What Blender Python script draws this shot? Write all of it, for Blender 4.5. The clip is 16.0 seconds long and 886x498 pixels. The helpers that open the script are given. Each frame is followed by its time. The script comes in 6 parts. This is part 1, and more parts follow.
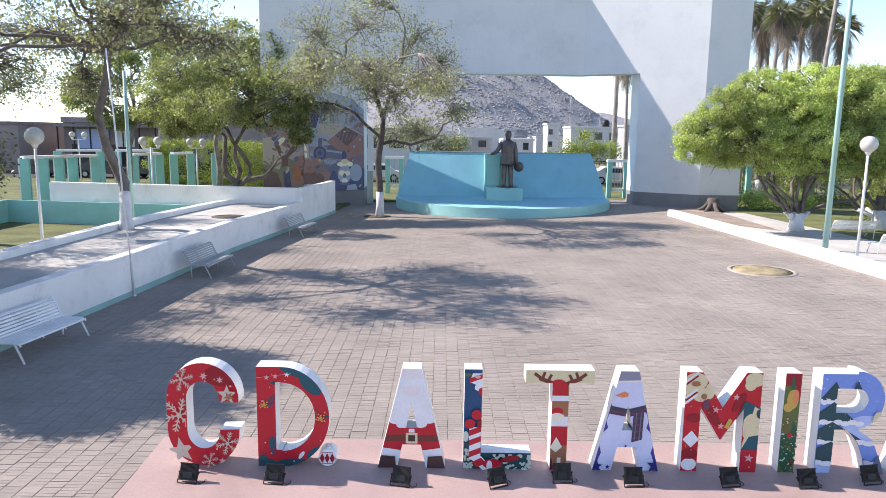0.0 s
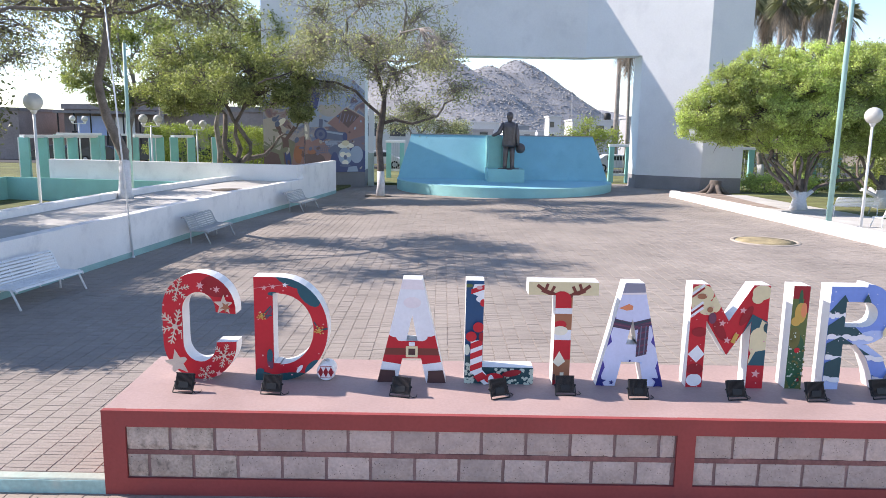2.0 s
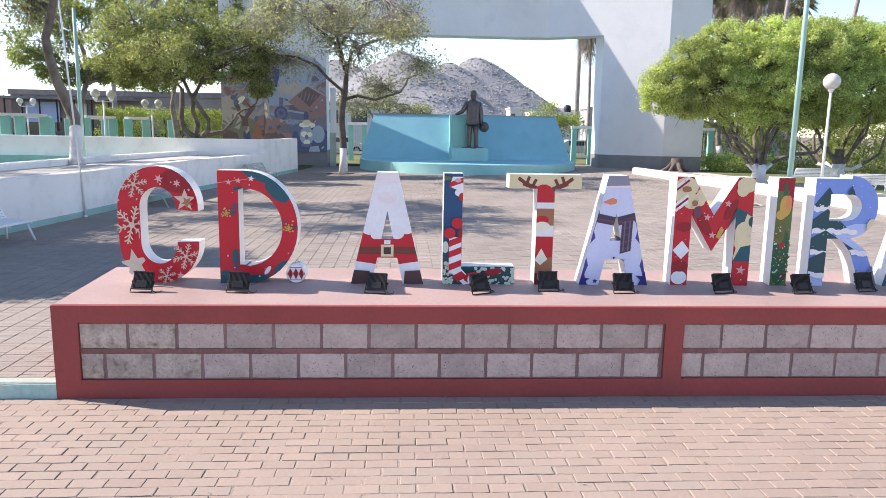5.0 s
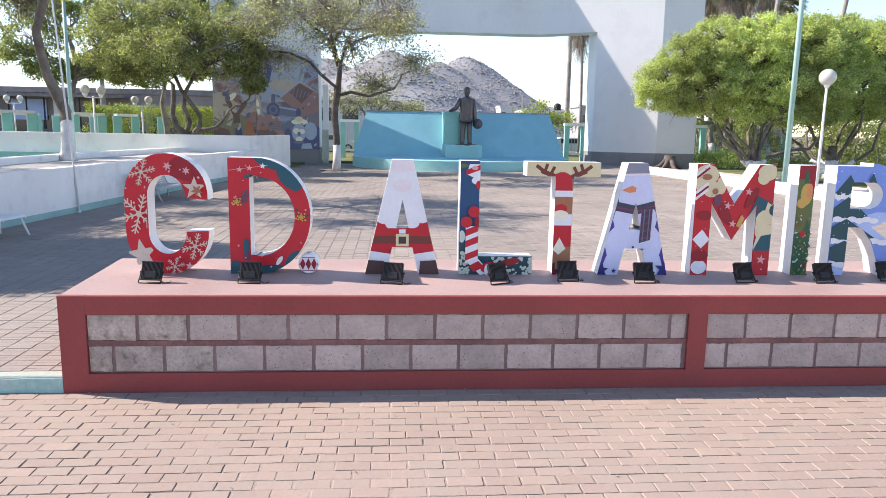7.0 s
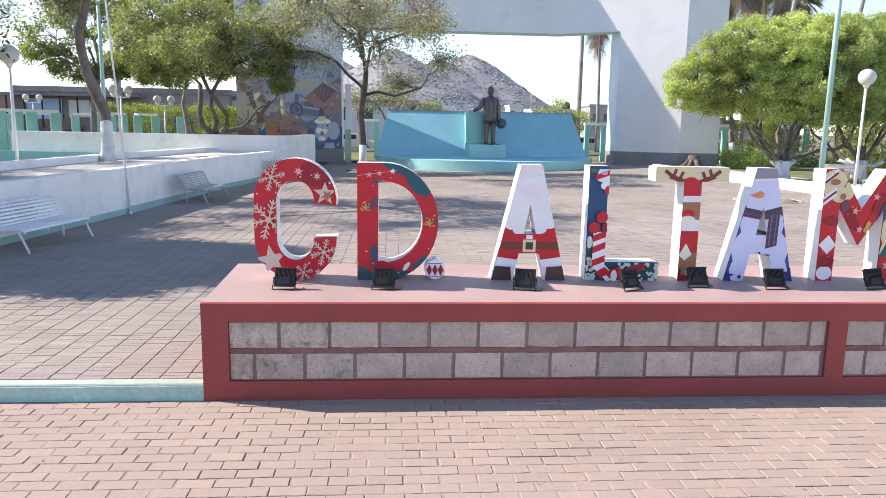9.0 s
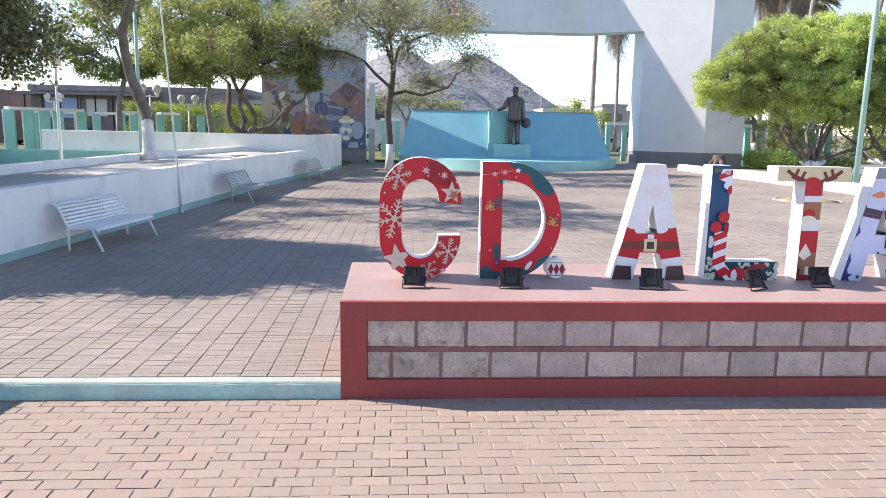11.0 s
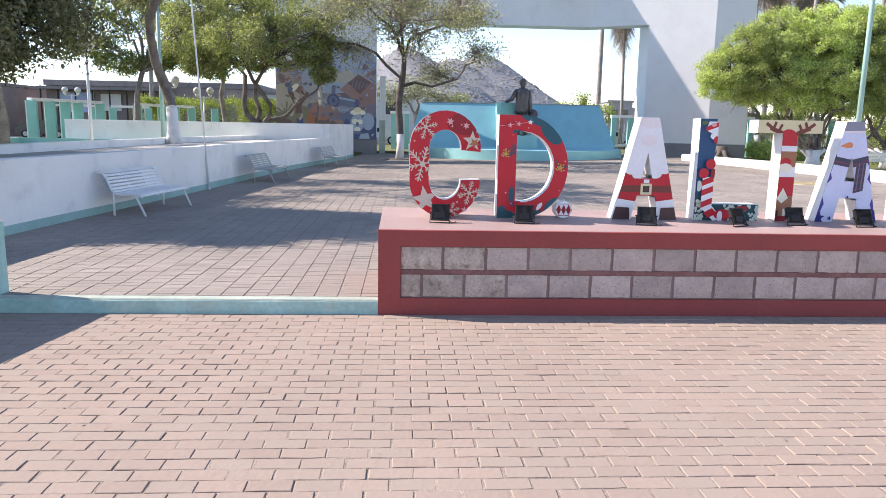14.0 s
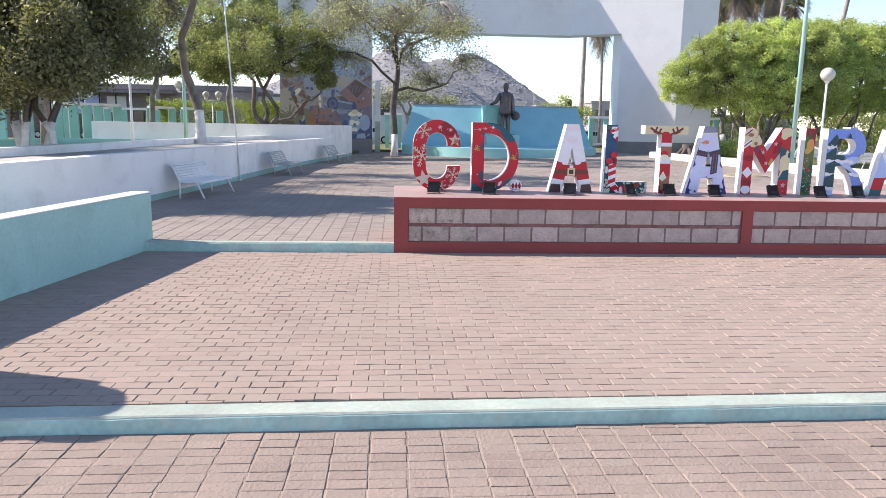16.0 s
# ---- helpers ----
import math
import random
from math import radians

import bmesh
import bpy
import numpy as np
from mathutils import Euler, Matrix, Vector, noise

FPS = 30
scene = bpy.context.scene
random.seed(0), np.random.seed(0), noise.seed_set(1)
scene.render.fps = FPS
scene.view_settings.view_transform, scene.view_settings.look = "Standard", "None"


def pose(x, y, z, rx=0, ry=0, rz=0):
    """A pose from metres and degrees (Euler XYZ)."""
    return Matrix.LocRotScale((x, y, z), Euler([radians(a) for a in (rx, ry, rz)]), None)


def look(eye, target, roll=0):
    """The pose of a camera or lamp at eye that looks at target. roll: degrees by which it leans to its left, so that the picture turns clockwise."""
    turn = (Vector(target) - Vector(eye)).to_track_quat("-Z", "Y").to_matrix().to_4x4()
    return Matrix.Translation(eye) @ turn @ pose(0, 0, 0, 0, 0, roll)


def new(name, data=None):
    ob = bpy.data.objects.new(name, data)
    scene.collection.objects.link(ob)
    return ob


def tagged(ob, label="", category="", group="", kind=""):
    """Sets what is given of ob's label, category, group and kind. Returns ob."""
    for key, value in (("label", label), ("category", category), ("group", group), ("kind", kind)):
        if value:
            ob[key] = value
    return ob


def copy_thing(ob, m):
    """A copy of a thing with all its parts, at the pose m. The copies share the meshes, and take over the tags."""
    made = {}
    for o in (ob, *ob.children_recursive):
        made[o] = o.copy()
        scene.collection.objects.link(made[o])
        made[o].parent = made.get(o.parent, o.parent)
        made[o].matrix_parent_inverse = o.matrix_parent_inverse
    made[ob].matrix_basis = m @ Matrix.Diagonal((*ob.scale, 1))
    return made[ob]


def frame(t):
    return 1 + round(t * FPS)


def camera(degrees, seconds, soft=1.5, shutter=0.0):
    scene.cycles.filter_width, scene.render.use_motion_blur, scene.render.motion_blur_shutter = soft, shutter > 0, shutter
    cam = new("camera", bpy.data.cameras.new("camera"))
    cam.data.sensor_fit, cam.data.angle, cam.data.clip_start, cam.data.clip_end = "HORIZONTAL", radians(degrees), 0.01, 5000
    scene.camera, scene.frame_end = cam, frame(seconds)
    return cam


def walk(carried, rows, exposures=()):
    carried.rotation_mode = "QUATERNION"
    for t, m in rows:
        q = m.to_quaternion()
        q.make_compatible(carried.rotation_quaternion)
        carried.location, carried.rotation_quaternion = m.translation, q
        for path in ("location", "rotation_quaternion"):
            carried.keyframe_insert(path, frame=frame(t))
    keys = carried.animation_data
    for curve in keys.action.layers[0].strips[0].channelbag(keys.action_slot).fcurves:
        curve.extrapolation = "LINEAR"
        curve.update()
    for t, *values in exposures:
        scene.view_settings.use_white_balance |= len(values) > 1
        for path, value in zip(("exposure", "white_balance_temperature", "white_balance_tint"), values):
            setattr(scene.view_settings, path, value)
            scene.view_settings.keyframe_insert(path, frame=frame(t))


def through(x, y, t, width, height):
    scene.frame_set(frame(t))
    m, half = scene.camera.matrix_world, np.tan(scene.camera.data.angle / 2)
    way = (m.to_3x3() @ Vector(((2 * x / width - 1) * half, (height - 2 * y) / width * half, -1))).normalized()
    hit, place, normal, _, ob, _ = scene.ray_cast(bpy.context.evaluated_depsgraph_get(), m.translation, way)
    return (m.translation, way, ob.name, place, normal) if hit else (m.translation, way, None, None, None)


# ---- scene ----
cam = camera(64.4, 16.0, soft=0.8)
PATH = [
    (0, (3.078, -6.093, 4.285), (3.085, -4.119, 3.962), 0.8),
    (0.5, (3.074, -6.103, 4.059), (3.079, -4.13, 3.735), 0.8),
    (1, (3.046, -6.134, 3.842), (3.053, -4.16, 3.516), 0.8),
    (1.5, (3.071, -6.14, 3.624), (3.077, -4.167, 3.296), 0.9),
    (2, (3.086, -6.101, 3.384), (3.091, -4.128, 3.055), 1.0),
    (2.5, (3.048, -6.073, 3.154), (3.051, -4.101, 2.824), 0.9),
    (3, (3.027, -6.024, 2.885), (3.062, -4.051, 2.555), 1.0),
    (3.5, (3.041, -5.988, 2.684), (3.115, -4.016, 2.353), 0.9),
    (4, (3.025, -5.956, 2.563), (3.117, -3.986, 2.232), 1.0),
    (4.2, (3.017, -5.946, 2.515), (3.112, -3.976, 2.184), 1.0),
    (6.3, (2.838, -5.868, 2.16), (2.982, -3.901, 1.826), 1.0),
    (6.5, (2.824, -5.845, 2.178), (2.969, -3.878, 1.844), 1.0),
    (7, (2.708, -5.768, 2.203), (2.853, -3.801, 1.869), 1.0),
    (7.5, (2.518, -5.697, 2.213), (2.663, -3.731, 1.878), 1.0),
    (8, (2.238, -5.625, 2.213), (2.383, -3.659, 1.877), 1.0),
    (8.5, (1.92, -5.607, 2.225), (2.062, -3.64, 1.888), 1.0),
    (9, (1.55, -5.618, 2.239), (1.689, -3.651, 1.901), 1.0),
    (9.5, (1.225, -5.633, 2.256), (1.364, -3.666, 1.918), 1.0),
    (10, (0.891, -5.578, 2.264), (1.032, -3.612, 1.925), 1.1),
    (10.2, (0.756, -5.563, 2.268), (0.896, -3.597, 1.929), 1.1),
    (12.3, (0.336, -5.57, 1.925), (0.445, -3.602, 1.585), 1.1),
    (12.5, (0.312, -5.592, 1.858), (0.421, -3.624, 1.518), 1.1),
    (13, (0.298, -5.679, 1.744), (0.407, -3.712, 1.401), 1.1),
    (13.5, (0.276, -5.85, 1.756), (0.383, -3.882, 1.414), 1.0),
    (14, (0.24, -6.584, 1.787), (0.351, -4.617, 1.445), 1.1),
    (14.5, (0.213, -7.509, 1.83), (0.34, -5.542, 1.488), 1.0),
    (15, (0.15, -8.533, 1.869), (0.283, -6.567, 1.526), 1.0),
    (15.5, (0.085, -9.379, 1.862), (0.22, -7.413, 1.518), 0.9),
    (16, (0.0, -10.301, 1.852), (0.139, -8.336, 1.509), 1.0),
]
walk(cam, [(t, look(eye, target, roll)) for t, eye, target, roll in PATH], [(0.0, 0.98, 6900, 17), (2.5, 0.99, 6900, 17), (4.2, 1.07, 7150, 17), (12.5, 1.07, 7100, 17), (16.0, 0.96, 7150, 19)])

# world, sun
world = bpy.data.worlds.new("sky")
scene.world = world
world.use_nodes = True
wn = world.node_tree.nodes
sky = wn.new("ShaderNodeTexSky")
sky.sky_type, sky.sun_disc = "NISHITA", False
SUN = Vector((-1.25, 0.345, 1.0)).normalized()
sky.sun_elevation = math.asin(SUN.z)
sky.sun_rotation = math.atan2(SUN.x, SUN.y)
sky.air_density, sky.dust_density, sky.ozone_density = 0.85, 0.04, 2.0
world.node_tree.links.new(sky.outputs[0], wn["Background"].inputs[0])
wn["Background"].inputs[1].default_value = 0.145
sun = new("sun", bpy.data.lights.new("sun", "SUN"))
sun.data.energy, sun.data.angle, sun.data.color = 4.3, radians(0.53), (1.0, 0.965, 0.91)
sun.matrix_world = look(SUN * 60, (0, 0, 0))


# ---- materials ----
def srgb(r, g, b):
    return tuple((c / 255 / 12.92) if c <= 10 else ((c / 255 + 0.055) / 1.055) ** 2.4 for c in (r, g, b))


def material(name, color, rough=0.7, metal=0.0, var=0.15, fine=40.0, coarse=1.2, bump=0.15, stain=None, stain_amount=0.0,
             pieces="", piece_var=0.2, sheen=0.3, through=0.0, height=0.01, tint=None, pits=0.0):
    """A surface with fine grain, coarse patches, optional stains and a shift from piece to piece."""
    m = bpy.data.materials.new(name)
    m.use_nodes = True
    nt = m.node_tree
    nd, ln = nt.nodes, nt.links
    b = nd["Principled BSDF"]
    b.inputs["Roughness"].default_value, b.inputs["Metallic"].default_value = rough, metal
    b.inputs["Specular IOR Level"].default_value = sheen
    co = nd.new("ShaderNodeTexCoord")
    geo = nd.new("ShaderNodeNewGeometry")

    def noise_of(scale, detail=4.0, source=geo.outputs["Position"]):
        n = nd.new("ShaderNodeTexNoise")
        n.inputs["Scale"].default_value, n.inputs["Detail"].default_value = scale, detail
        ln.new(source, n.inputs["Vector"])
        return n.outputs["Fac"]

    def ramp(src, lo, hi, a=0.3, z=0.7):
        r = nd.new("ShaderNodeMapRange")
        r.inputs[1].default_value, r.inputs[2].default_value = a, z
        r.inputs[3].default_value, r.inputs[4].default_value = lo, hi
        ln.new(src, r.inputs[0])
        return r.outputs[0]

    def times(p, q):
        k = nd.new("ShaderNodeMath")
        k.operation = "MULTIPLY"
        ln.new(p, k.inputs[0])
        ln.new(q, k.inputs[1])
        return k.outputs[0]

    f, c = noise_of(fine), noise_of(coarse)
    gain = times(ramp(f, 1 - var * 0.6, 1 + var * 0.6), ramp(c, 1 - var, 1 + var))
    if pieces:
        src = nd.new("ShaderNodeObjectInfo").outputs["Random"] if pieces == "object" else geo.outputs["Random Per Island"]
        gain = times(gain, ramp(src, 1 - piece_var, 1 + piece_var, 0.0, 1.0))
    hue = nd.new("ShaderNodeVectorMath")
    hue.operation = "SCALE"
    hue.inputs[0].default_value = color
    ln.new(gain, hue.inputs["Scale"])
    out = hue.outputs[0]
    if tint and pieces:
        mx = nd.new("ShaderNodeMix")
        mx.data_type, mx.blend_type = "RGBA", "MIX"
        wn_ = nd.new("ShaderNodeTexWhiteNoise")
        wn_.noise_dimensions = "1D"
        ln.new(src, wn_.inputs["W"])
        ln.new(ramp(wn_.outputs["Value"], 0.0, 1.0, 0.35, 1.0), mx.inputs[0])
        ln.new(out, mx.inputs[6])
        mx.inputs[7].default_value = (*tint, 1)
        out = mx.outputs[2]
    if stain:
        mx = nd.new("ShaderNodeMix")
        mx.data_type = "RGBA"
        s = times(ramp(noise_of(coarse * 2.3, 6.0), 0, 1, 0.52, 0.72), ramp(noise_of(fine * 0.35, 3.0), 0.3, 1.0))
        k = nd.new("ShaderNodeMath")
        k.operation = "MULTIPLY"
        k.inputs[1].default_value = stain_amount
        ln.new(s, k.inputs[0])
        ln.new(k.outputs[0], mx.inputs[0])
        ln.new(out, mx.inputs[6])
        mx.inputs[7].default_value = (*stain, 1)
        out = mx.outputs[2]
    if pits:
        vo = nd.new("ShaderNodeTexVoronoi")
        vo.inputs["Scale"].default_value = pits
        ln.new(geo.outputs["Position"], vo.inputs["Vector"])
        hole = times(ramp(vo.outputs["Distance"], 1.0, 0.0, 0.1, 0.24), ramp(noise_of(pits * 0.35, 2.0), 0.0, 1.0, 0.48, 0.56))
        mx = nd.new("ShaderNodeMix")
        mx.data_type = "RGBA"
        ln.new(hole, mx.inputs[0])
        ln.new(out, mx.inputs[6])
        mx.inputs[7].default_value = (*(0.2 * c_ for c_ in color), 1)
        out = mx.outputs[2]
    ln.new(out, b.inputs["Base Color"])
    ln.new(ramp(c, min(1, rough * 0.9), min(1, rough * 1.1)), b.inputs["Roughness"])
    if bump:
        bp = nd.new("ShaderNodeBump")
        bp.inputs["Strength"].default_value, bp.inputs["Distance"].default_value = bump, height
        ln.new(f, bp.inputs["Height"])
        ln.new(bp.outputs[0], b.inputs["Normal"])
    if through:
        tr = nd.new("ShaderNodeBsdfTranslucent")
        g2 = nd.new("ShaderNodeVectorMath")
        g2.operation = "MULTIPLY"
        g2.inputs[1].default_value = (1.25, 1.3, 0.7)
        ln.new(out, g2.inputs[0])
        ln.new(g2.outputs[0], tr.inputs[0])
        ms = nd.new("ShaderNodeMixShader")
        ms.inputs[0].default_value = through
        ln.new(b.outputs[0], ms.inputs[1])
        ln.new(tr.outputs[0], ms.inputs[2])
        ln.new(ms.outputs[0], nd["Material Output"].inputs[0])
    return m


WHITE_WALL = material("white_limewash", (0.85, 0.825, 0.805), 0.8, var=0.05, fine=30, coarse=0.8, bump=0.25, stain=(0.42, 0.41, 0.42), stain_amount=0.4)
WHITE_PAINT = material("white_enamel", (0.74, 0.74, 0.74), 0.35, var=0.03, fine=60, bump=0.03, sheen=0.5)
ARCH_WHITE = material("arch_plaster", (0.7, 0.705, 0.71), 0.85, var=0.04, fine=12, coarse=0.35, bump=0.15, stain=(0.45, 0.46, 0.48), stain_amount=0.3)
GREY_BASE = material("grey_plaster", (0.24, 0.23, 0.24), 0.85, var=0.15, fine=20, coarse=0.7, bump=0.2)
TEAL = material("teal_paint", (0.27, 0.56, 0.51), 0.6, var=0.08, fine=30, coarse=1.2, bump=0.15, stain=(0.3, 0.45, 0.42), stain_amount=0.4)
AQUA_WALL = material("aqua_wall_paint", (0.33, 0.565, 0.54), 0.65, var=0.1, fine=26, coarse=0.9, bump=0.25, stain=(0.2, 0.34, 0.34), stain_amount=0.4)
KERB_RISER = material("faded_kerb_paint", (0.36, 0.55, 0.52), 0.75, var=0.16, fine=22, coarse=2.5, bump=0.35, stain=(0.5, 0.55, 0.48), stain_amount=0.8)
KERB_TOP = material("worn_kerb_paint", (0.385, 0.435, 0.375), 0.75, var=0.14, fine=25, coarse=2.0, bump=0.3, stain=(0.36, 0.48, 0.42), stain_amount=0.8)
POOL_BLUE = material("pool_blue_paint", (0.25, 0.55, 0.65), 0.6, var=0.06, fine=20, coarse=0.8, bump=0.12, stain=(0.17, 0.42, 0.53), stain_amount=0.4)
POOL_AQUA = material("pool_aqua_paint", (0.3, 0.6, 0.6), 0.6, var=0.07, fine=20, coarse=0.8, bump=0.15, stain=(0.3, 0.5, 0.5), stain_amount=0.4)
BAND_RED = material("dusty_red_band", (0.23, 0.11, 0.105), 0.9, var=0.25, fine=40, coarse=4, bump=0.5)
SKIRT = material("faded_skirting_paint", (0.3, 0.48, 0.455), 0.7, var=0.12, fine=30, coarse=1.5, bump=0.2, stain=(0.3, 0.38, 0.37), stain_amount=0.5)
WELL_KERB = material("sandy_kerb", (0.37, 0.32, 0.27), 0.95, var=0.2, fine=40, coarse=3, bump=0.5)
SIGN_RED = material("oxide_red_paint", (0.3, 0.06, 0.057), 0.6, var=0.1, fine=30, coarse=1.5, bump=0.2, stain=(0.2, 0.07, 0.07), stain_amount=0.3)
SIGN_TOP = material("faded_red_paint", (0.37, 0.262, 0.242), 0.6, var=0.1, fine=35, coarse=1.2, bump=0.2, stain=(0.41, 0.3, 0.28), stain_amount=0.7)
CONCRETE = material("concrete_slab", (0.48, 0.465, 0.44), 0.9, var=0.12, fine=40, coarse=0.7, bump=0.3, stain=(0.25, 0.24, 0.22), stain_amount=0.5)
BLOCK_DIRTY = material("stained_block", (0.44, 0.36, 0.315), 0.95, var=0.22, fine=40, coarse=5, bump=0.7, stain=(0.07, 0.06, 0.05), stain_amount=1.0, pits=48, pieces="object", piece_var=0.12, height=0.012)
BLOCK = material("concrete_block", (0.48, 0.38, 0.35), 0.95, var=0.12, fine=40, coarse=5, bump=0.7, stain=(0.2, 0.155, 0.135), stain_amount=0.3, pits=40, pieces="object", piece_var=0.14, height=0.012)
MORTAR = material("grey_mortar", (0.27, 0.18, 0.175), 0.95, var=0.2, fine=50, bump=0.5)
PAVER_ARGS = dict(rough=0.9, var=0.2, fine=48, coarse=0.5, bump=0.9, stain=(0.17, 0.14, 0.13), stain_amount=0.35, piece_var=0.06, height=0.008)
PAVER = material("plaza_paver", (0.302, 0.262, 0.232), pieces="island", tint=(0.297, 0.261, 0.227), **PAVER_ARGS)
PAVER_ONE = material("plaza_paver_single", (0.302, 0.262, 0.232), pieces="object", tint=(0.297, 0.261, 0.227), **PAVER_ARGS)
BRICK_ARGS = dict(rough=0.85, var=0.07, fine=30, coarse=0.6, bump=0.4, stain=(0.3, 0.235, 0.19), stain_amount=0.35, piece_var=0.06, height=0.008)
BRICK = material("pink_paving_brick", (0.333, 0.258, 0.215), pieces="island", tint=(0.328, 0.264, 0.221), **BRICK_ARGS)
BRICK_ONE = material("pink_paving_brick_single", (0.333, 0.258, 0.215), pieces="object", tint=(0.328, 0.264, 0.221), **BRICK_ARGS)
FRONT_ARGS = dict(rough=0.9, var=0.12, fine=45, coarse=1.5, bump=0.9, stain=(0.2, 0.16, 0.14), stain_amount=0.4, piece_var=0.07, height=0.008)
FRONT_PAVER = material("dusty_front_paver", (0.297, 0.232, 0.195), pieces="island", tint=(0.293, 0.238, 0.2), **FRONT_ARGS)
FRONT_ONE = material("dusty_front_paver_single", (0.297, 0.232, 0.195), pieces="object", tint=(0.293, 0.238, 0.2), **FRONT_ARGS)
JOINT = material("sand_joint", (0.3, 0.24, 0.2), 1.0, var=0.3, fine=60, bump=0.7)
SOIL = material("dry_soil", (0.31, 0.255, 0.15), 1.0, var=0.3, fine=18, coarse=3, bump=0.8, height=0.03)
DARK_SOIL = material("damp_soil", (0.1, 0.082, 0.066), 1.0, var=0.3, fine=18, coarse=3, bump=0.8, height=0.03)
LAWN = material("lawn_grass", (0.13, 0.14, 0.055), 0.95, var=0.4, fine=14, coarse=0.7, bump=0.9, stain=(0.2, 0.17, 0.07), stain_amount=0.6, height=0.04)
GROUND = material("dry_ground", (0.2, 0.17, 0.12), 1.0, var=0.3, fine=2, coarse=0.05, bump=0.3)
# hillside colour lightened and greyed: distance haze is put into it
HILL = material("hazy_scrub_hillside", (0.262, 0.265, 0.28), 1.0, var=0.12, fine=0.35, coarse=0.03, bump=0.45, stain=(0.155, 0.15, 0.135), stain_amount=0.6, height=1.5)
BARK = material("grey_bark", (0.26, 0.23, 0.21), 0.95, var=0.3, fine=22, coarse=3, bump=0.8, height=0.02)
LIME = material("trunk_limewash", (0.66, 0.65, 0.66), 0.9, var=0.12, fine=25, coarse=3, bump=0.6, stain=(0.35, 0.33, 0.31), stain_amount=0.4)
GREY_BROWN_BARK = material("grey_brown_bark", (0.18, 0.155, 0.14), 0.95, var=0.3, fine=22, coarse=3, bump=0.8, height=0.02)
LEAF_FICUS = material("ficus_leaf", (0.425, 0.49, 0.215), 0.42, var=0.25, fine=2, coarse=0.5, bump=0, pieces="island", piece_var=0.4, through=0.55, sheen=0.4)
LEAF_DARK = material("shade_tree_leaf", (0.235, 0.275, 0.12), 0.5, var=0.25, fine=2, coarse=0.5, bump=0, pieces="island", piece_var=0.45, through=0.5, sheen=0.4)
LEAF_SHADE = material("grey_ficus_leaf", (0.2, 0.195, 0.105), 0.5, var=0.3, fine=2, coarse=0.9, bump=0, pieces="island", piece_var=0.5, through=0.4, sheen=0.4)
LEAF_DRY = material("dry_tree_leaf", (0.285, 0.3, 0.2), 0.6, var=0.25, fine=2, coarse=0.5, bump=0, pieces="island", piece_var=0.45, through=0.25)
LEAF_PLAZA = material("plaza_tree_leaf", (0.33, 0.34, 0.22), 0.55, var=0.25, fine=2, coarse=0.5, bump=0, pieces="island", piece_var=0.35, through=0.4)
LEAF_HEDGE = material("hedge_leaf", (0.27, 0.325, 0.085), 0.5, var=0.25, fine=2, coarse=0.5, bump=0, pieces="island", piece_var=0.35, through=0.35)
LEAF_GOLD = material("yellow_green_leaf", (0.285, 0.315, 0.14), 0.5, var=0.25, fine=2, coarse=0.5, bump=0, pieces="island", piece_var=0.45, through=0.38, sheen=0.4)
TWIST_BARK = material("rough_brown_bark", (0.15, 0.125, 0.11), 0.95, var=0.4, fine=14, coarse=2.5, bump=1.0, height=0.03)
DARK_BARK = material("dark_bark", (0.12, 0.1, 0.09), 0.95, var=0.3, fine=22, coarse=3, bump=0.8, height=0.02)
LEAF_PALM = material("palm_leaf", (0.19, 0.2, 0.12), 0.6, var=0.25, fine=2, coarse=0.5, bump=0, pieces="island", piece_var=0.4, through=0.2)
PALM_DRY = material("dry_palm_skirt", (0.3, 0.25, 0.2), 0.9, var=0.3, fine=4, coarse=0.5, bump=0, pieces="island", piece_var=0.4)
BRONZE = material("dark_bronze", (0.14, 0.12, 0.12), 0.38, metal=0.55, var=0.25, fine=9, coarse=2, bump=0.2)
BLACK = material("black_housing", (0.02, 0.02, 0.021), 0.45, var=0.2, fine=60, bump=0.05)
FIN = material("brown_black_fins", (0.045, 0.035, 0.032), 0.5, var=0.2, fine=60, bump=0.05)
LENS = material("lamp_glass_dark", (0.055, 0.045, 0.04), 0.2, var=0.15, fine=60, bump=0, sheen=0.6)
BENCH_WHITE = material("white_bench_paint", (0.8, 0.8, 0.79), 0.5, var=0.07, fine=40, bump=0.1, stain=(0.4, 0.36, 0.3), stain_amount=0.3)
BENCH_GREY = material("grey_bench_paint", (0.42, 0.42, 0.41), 0.55, var=0.1, fine=40, bump=0.1)
GLOBE = material("opal_globe", (0.55, 0.54, 0.5), 0.35, var=0.06, fine=6, coarse=3, bump=0, sheen=0.5)
STEEL = material("grey_painted_steel", (0.5, 0.5, 0.5), 0.5, var=0.08, fine=30, bump=0.05)
TEAL_POLE = material("teal_pole_paint", (0.33, 0.52, 0.48), 0.5, var=0.08, fine=30, bump=0.05)
GLASS_DARK = material("dark_window_glass", (0.04, 0.05, 0.06), 0.1, var=0.1, fine=2, bump=0, sheen=0.6)
BROWN_FACADE = material("brown_facade", (0.3, 0.25, 0.24), 0.85, var=0.15, fine=6, coarse=0.6, bump=0.1)
SHEET_ROOF = material("sheet_roof", (0.22, 0.2, 0.2), 0.7, var=0.2, fine=3, coarse=0.3, bump=0.1)
FAR_WHITE = material("far_white_render", (0.6, 0.6, 0.6), 0.85, var=0.08, fine=3, coarse=0.2, bump=0)
FAR_GREY = material("far_grey_render", (0.35, 0.35, 0.36), 0.85, var=0.1, fine=3, coarse=0.2, bump=0)
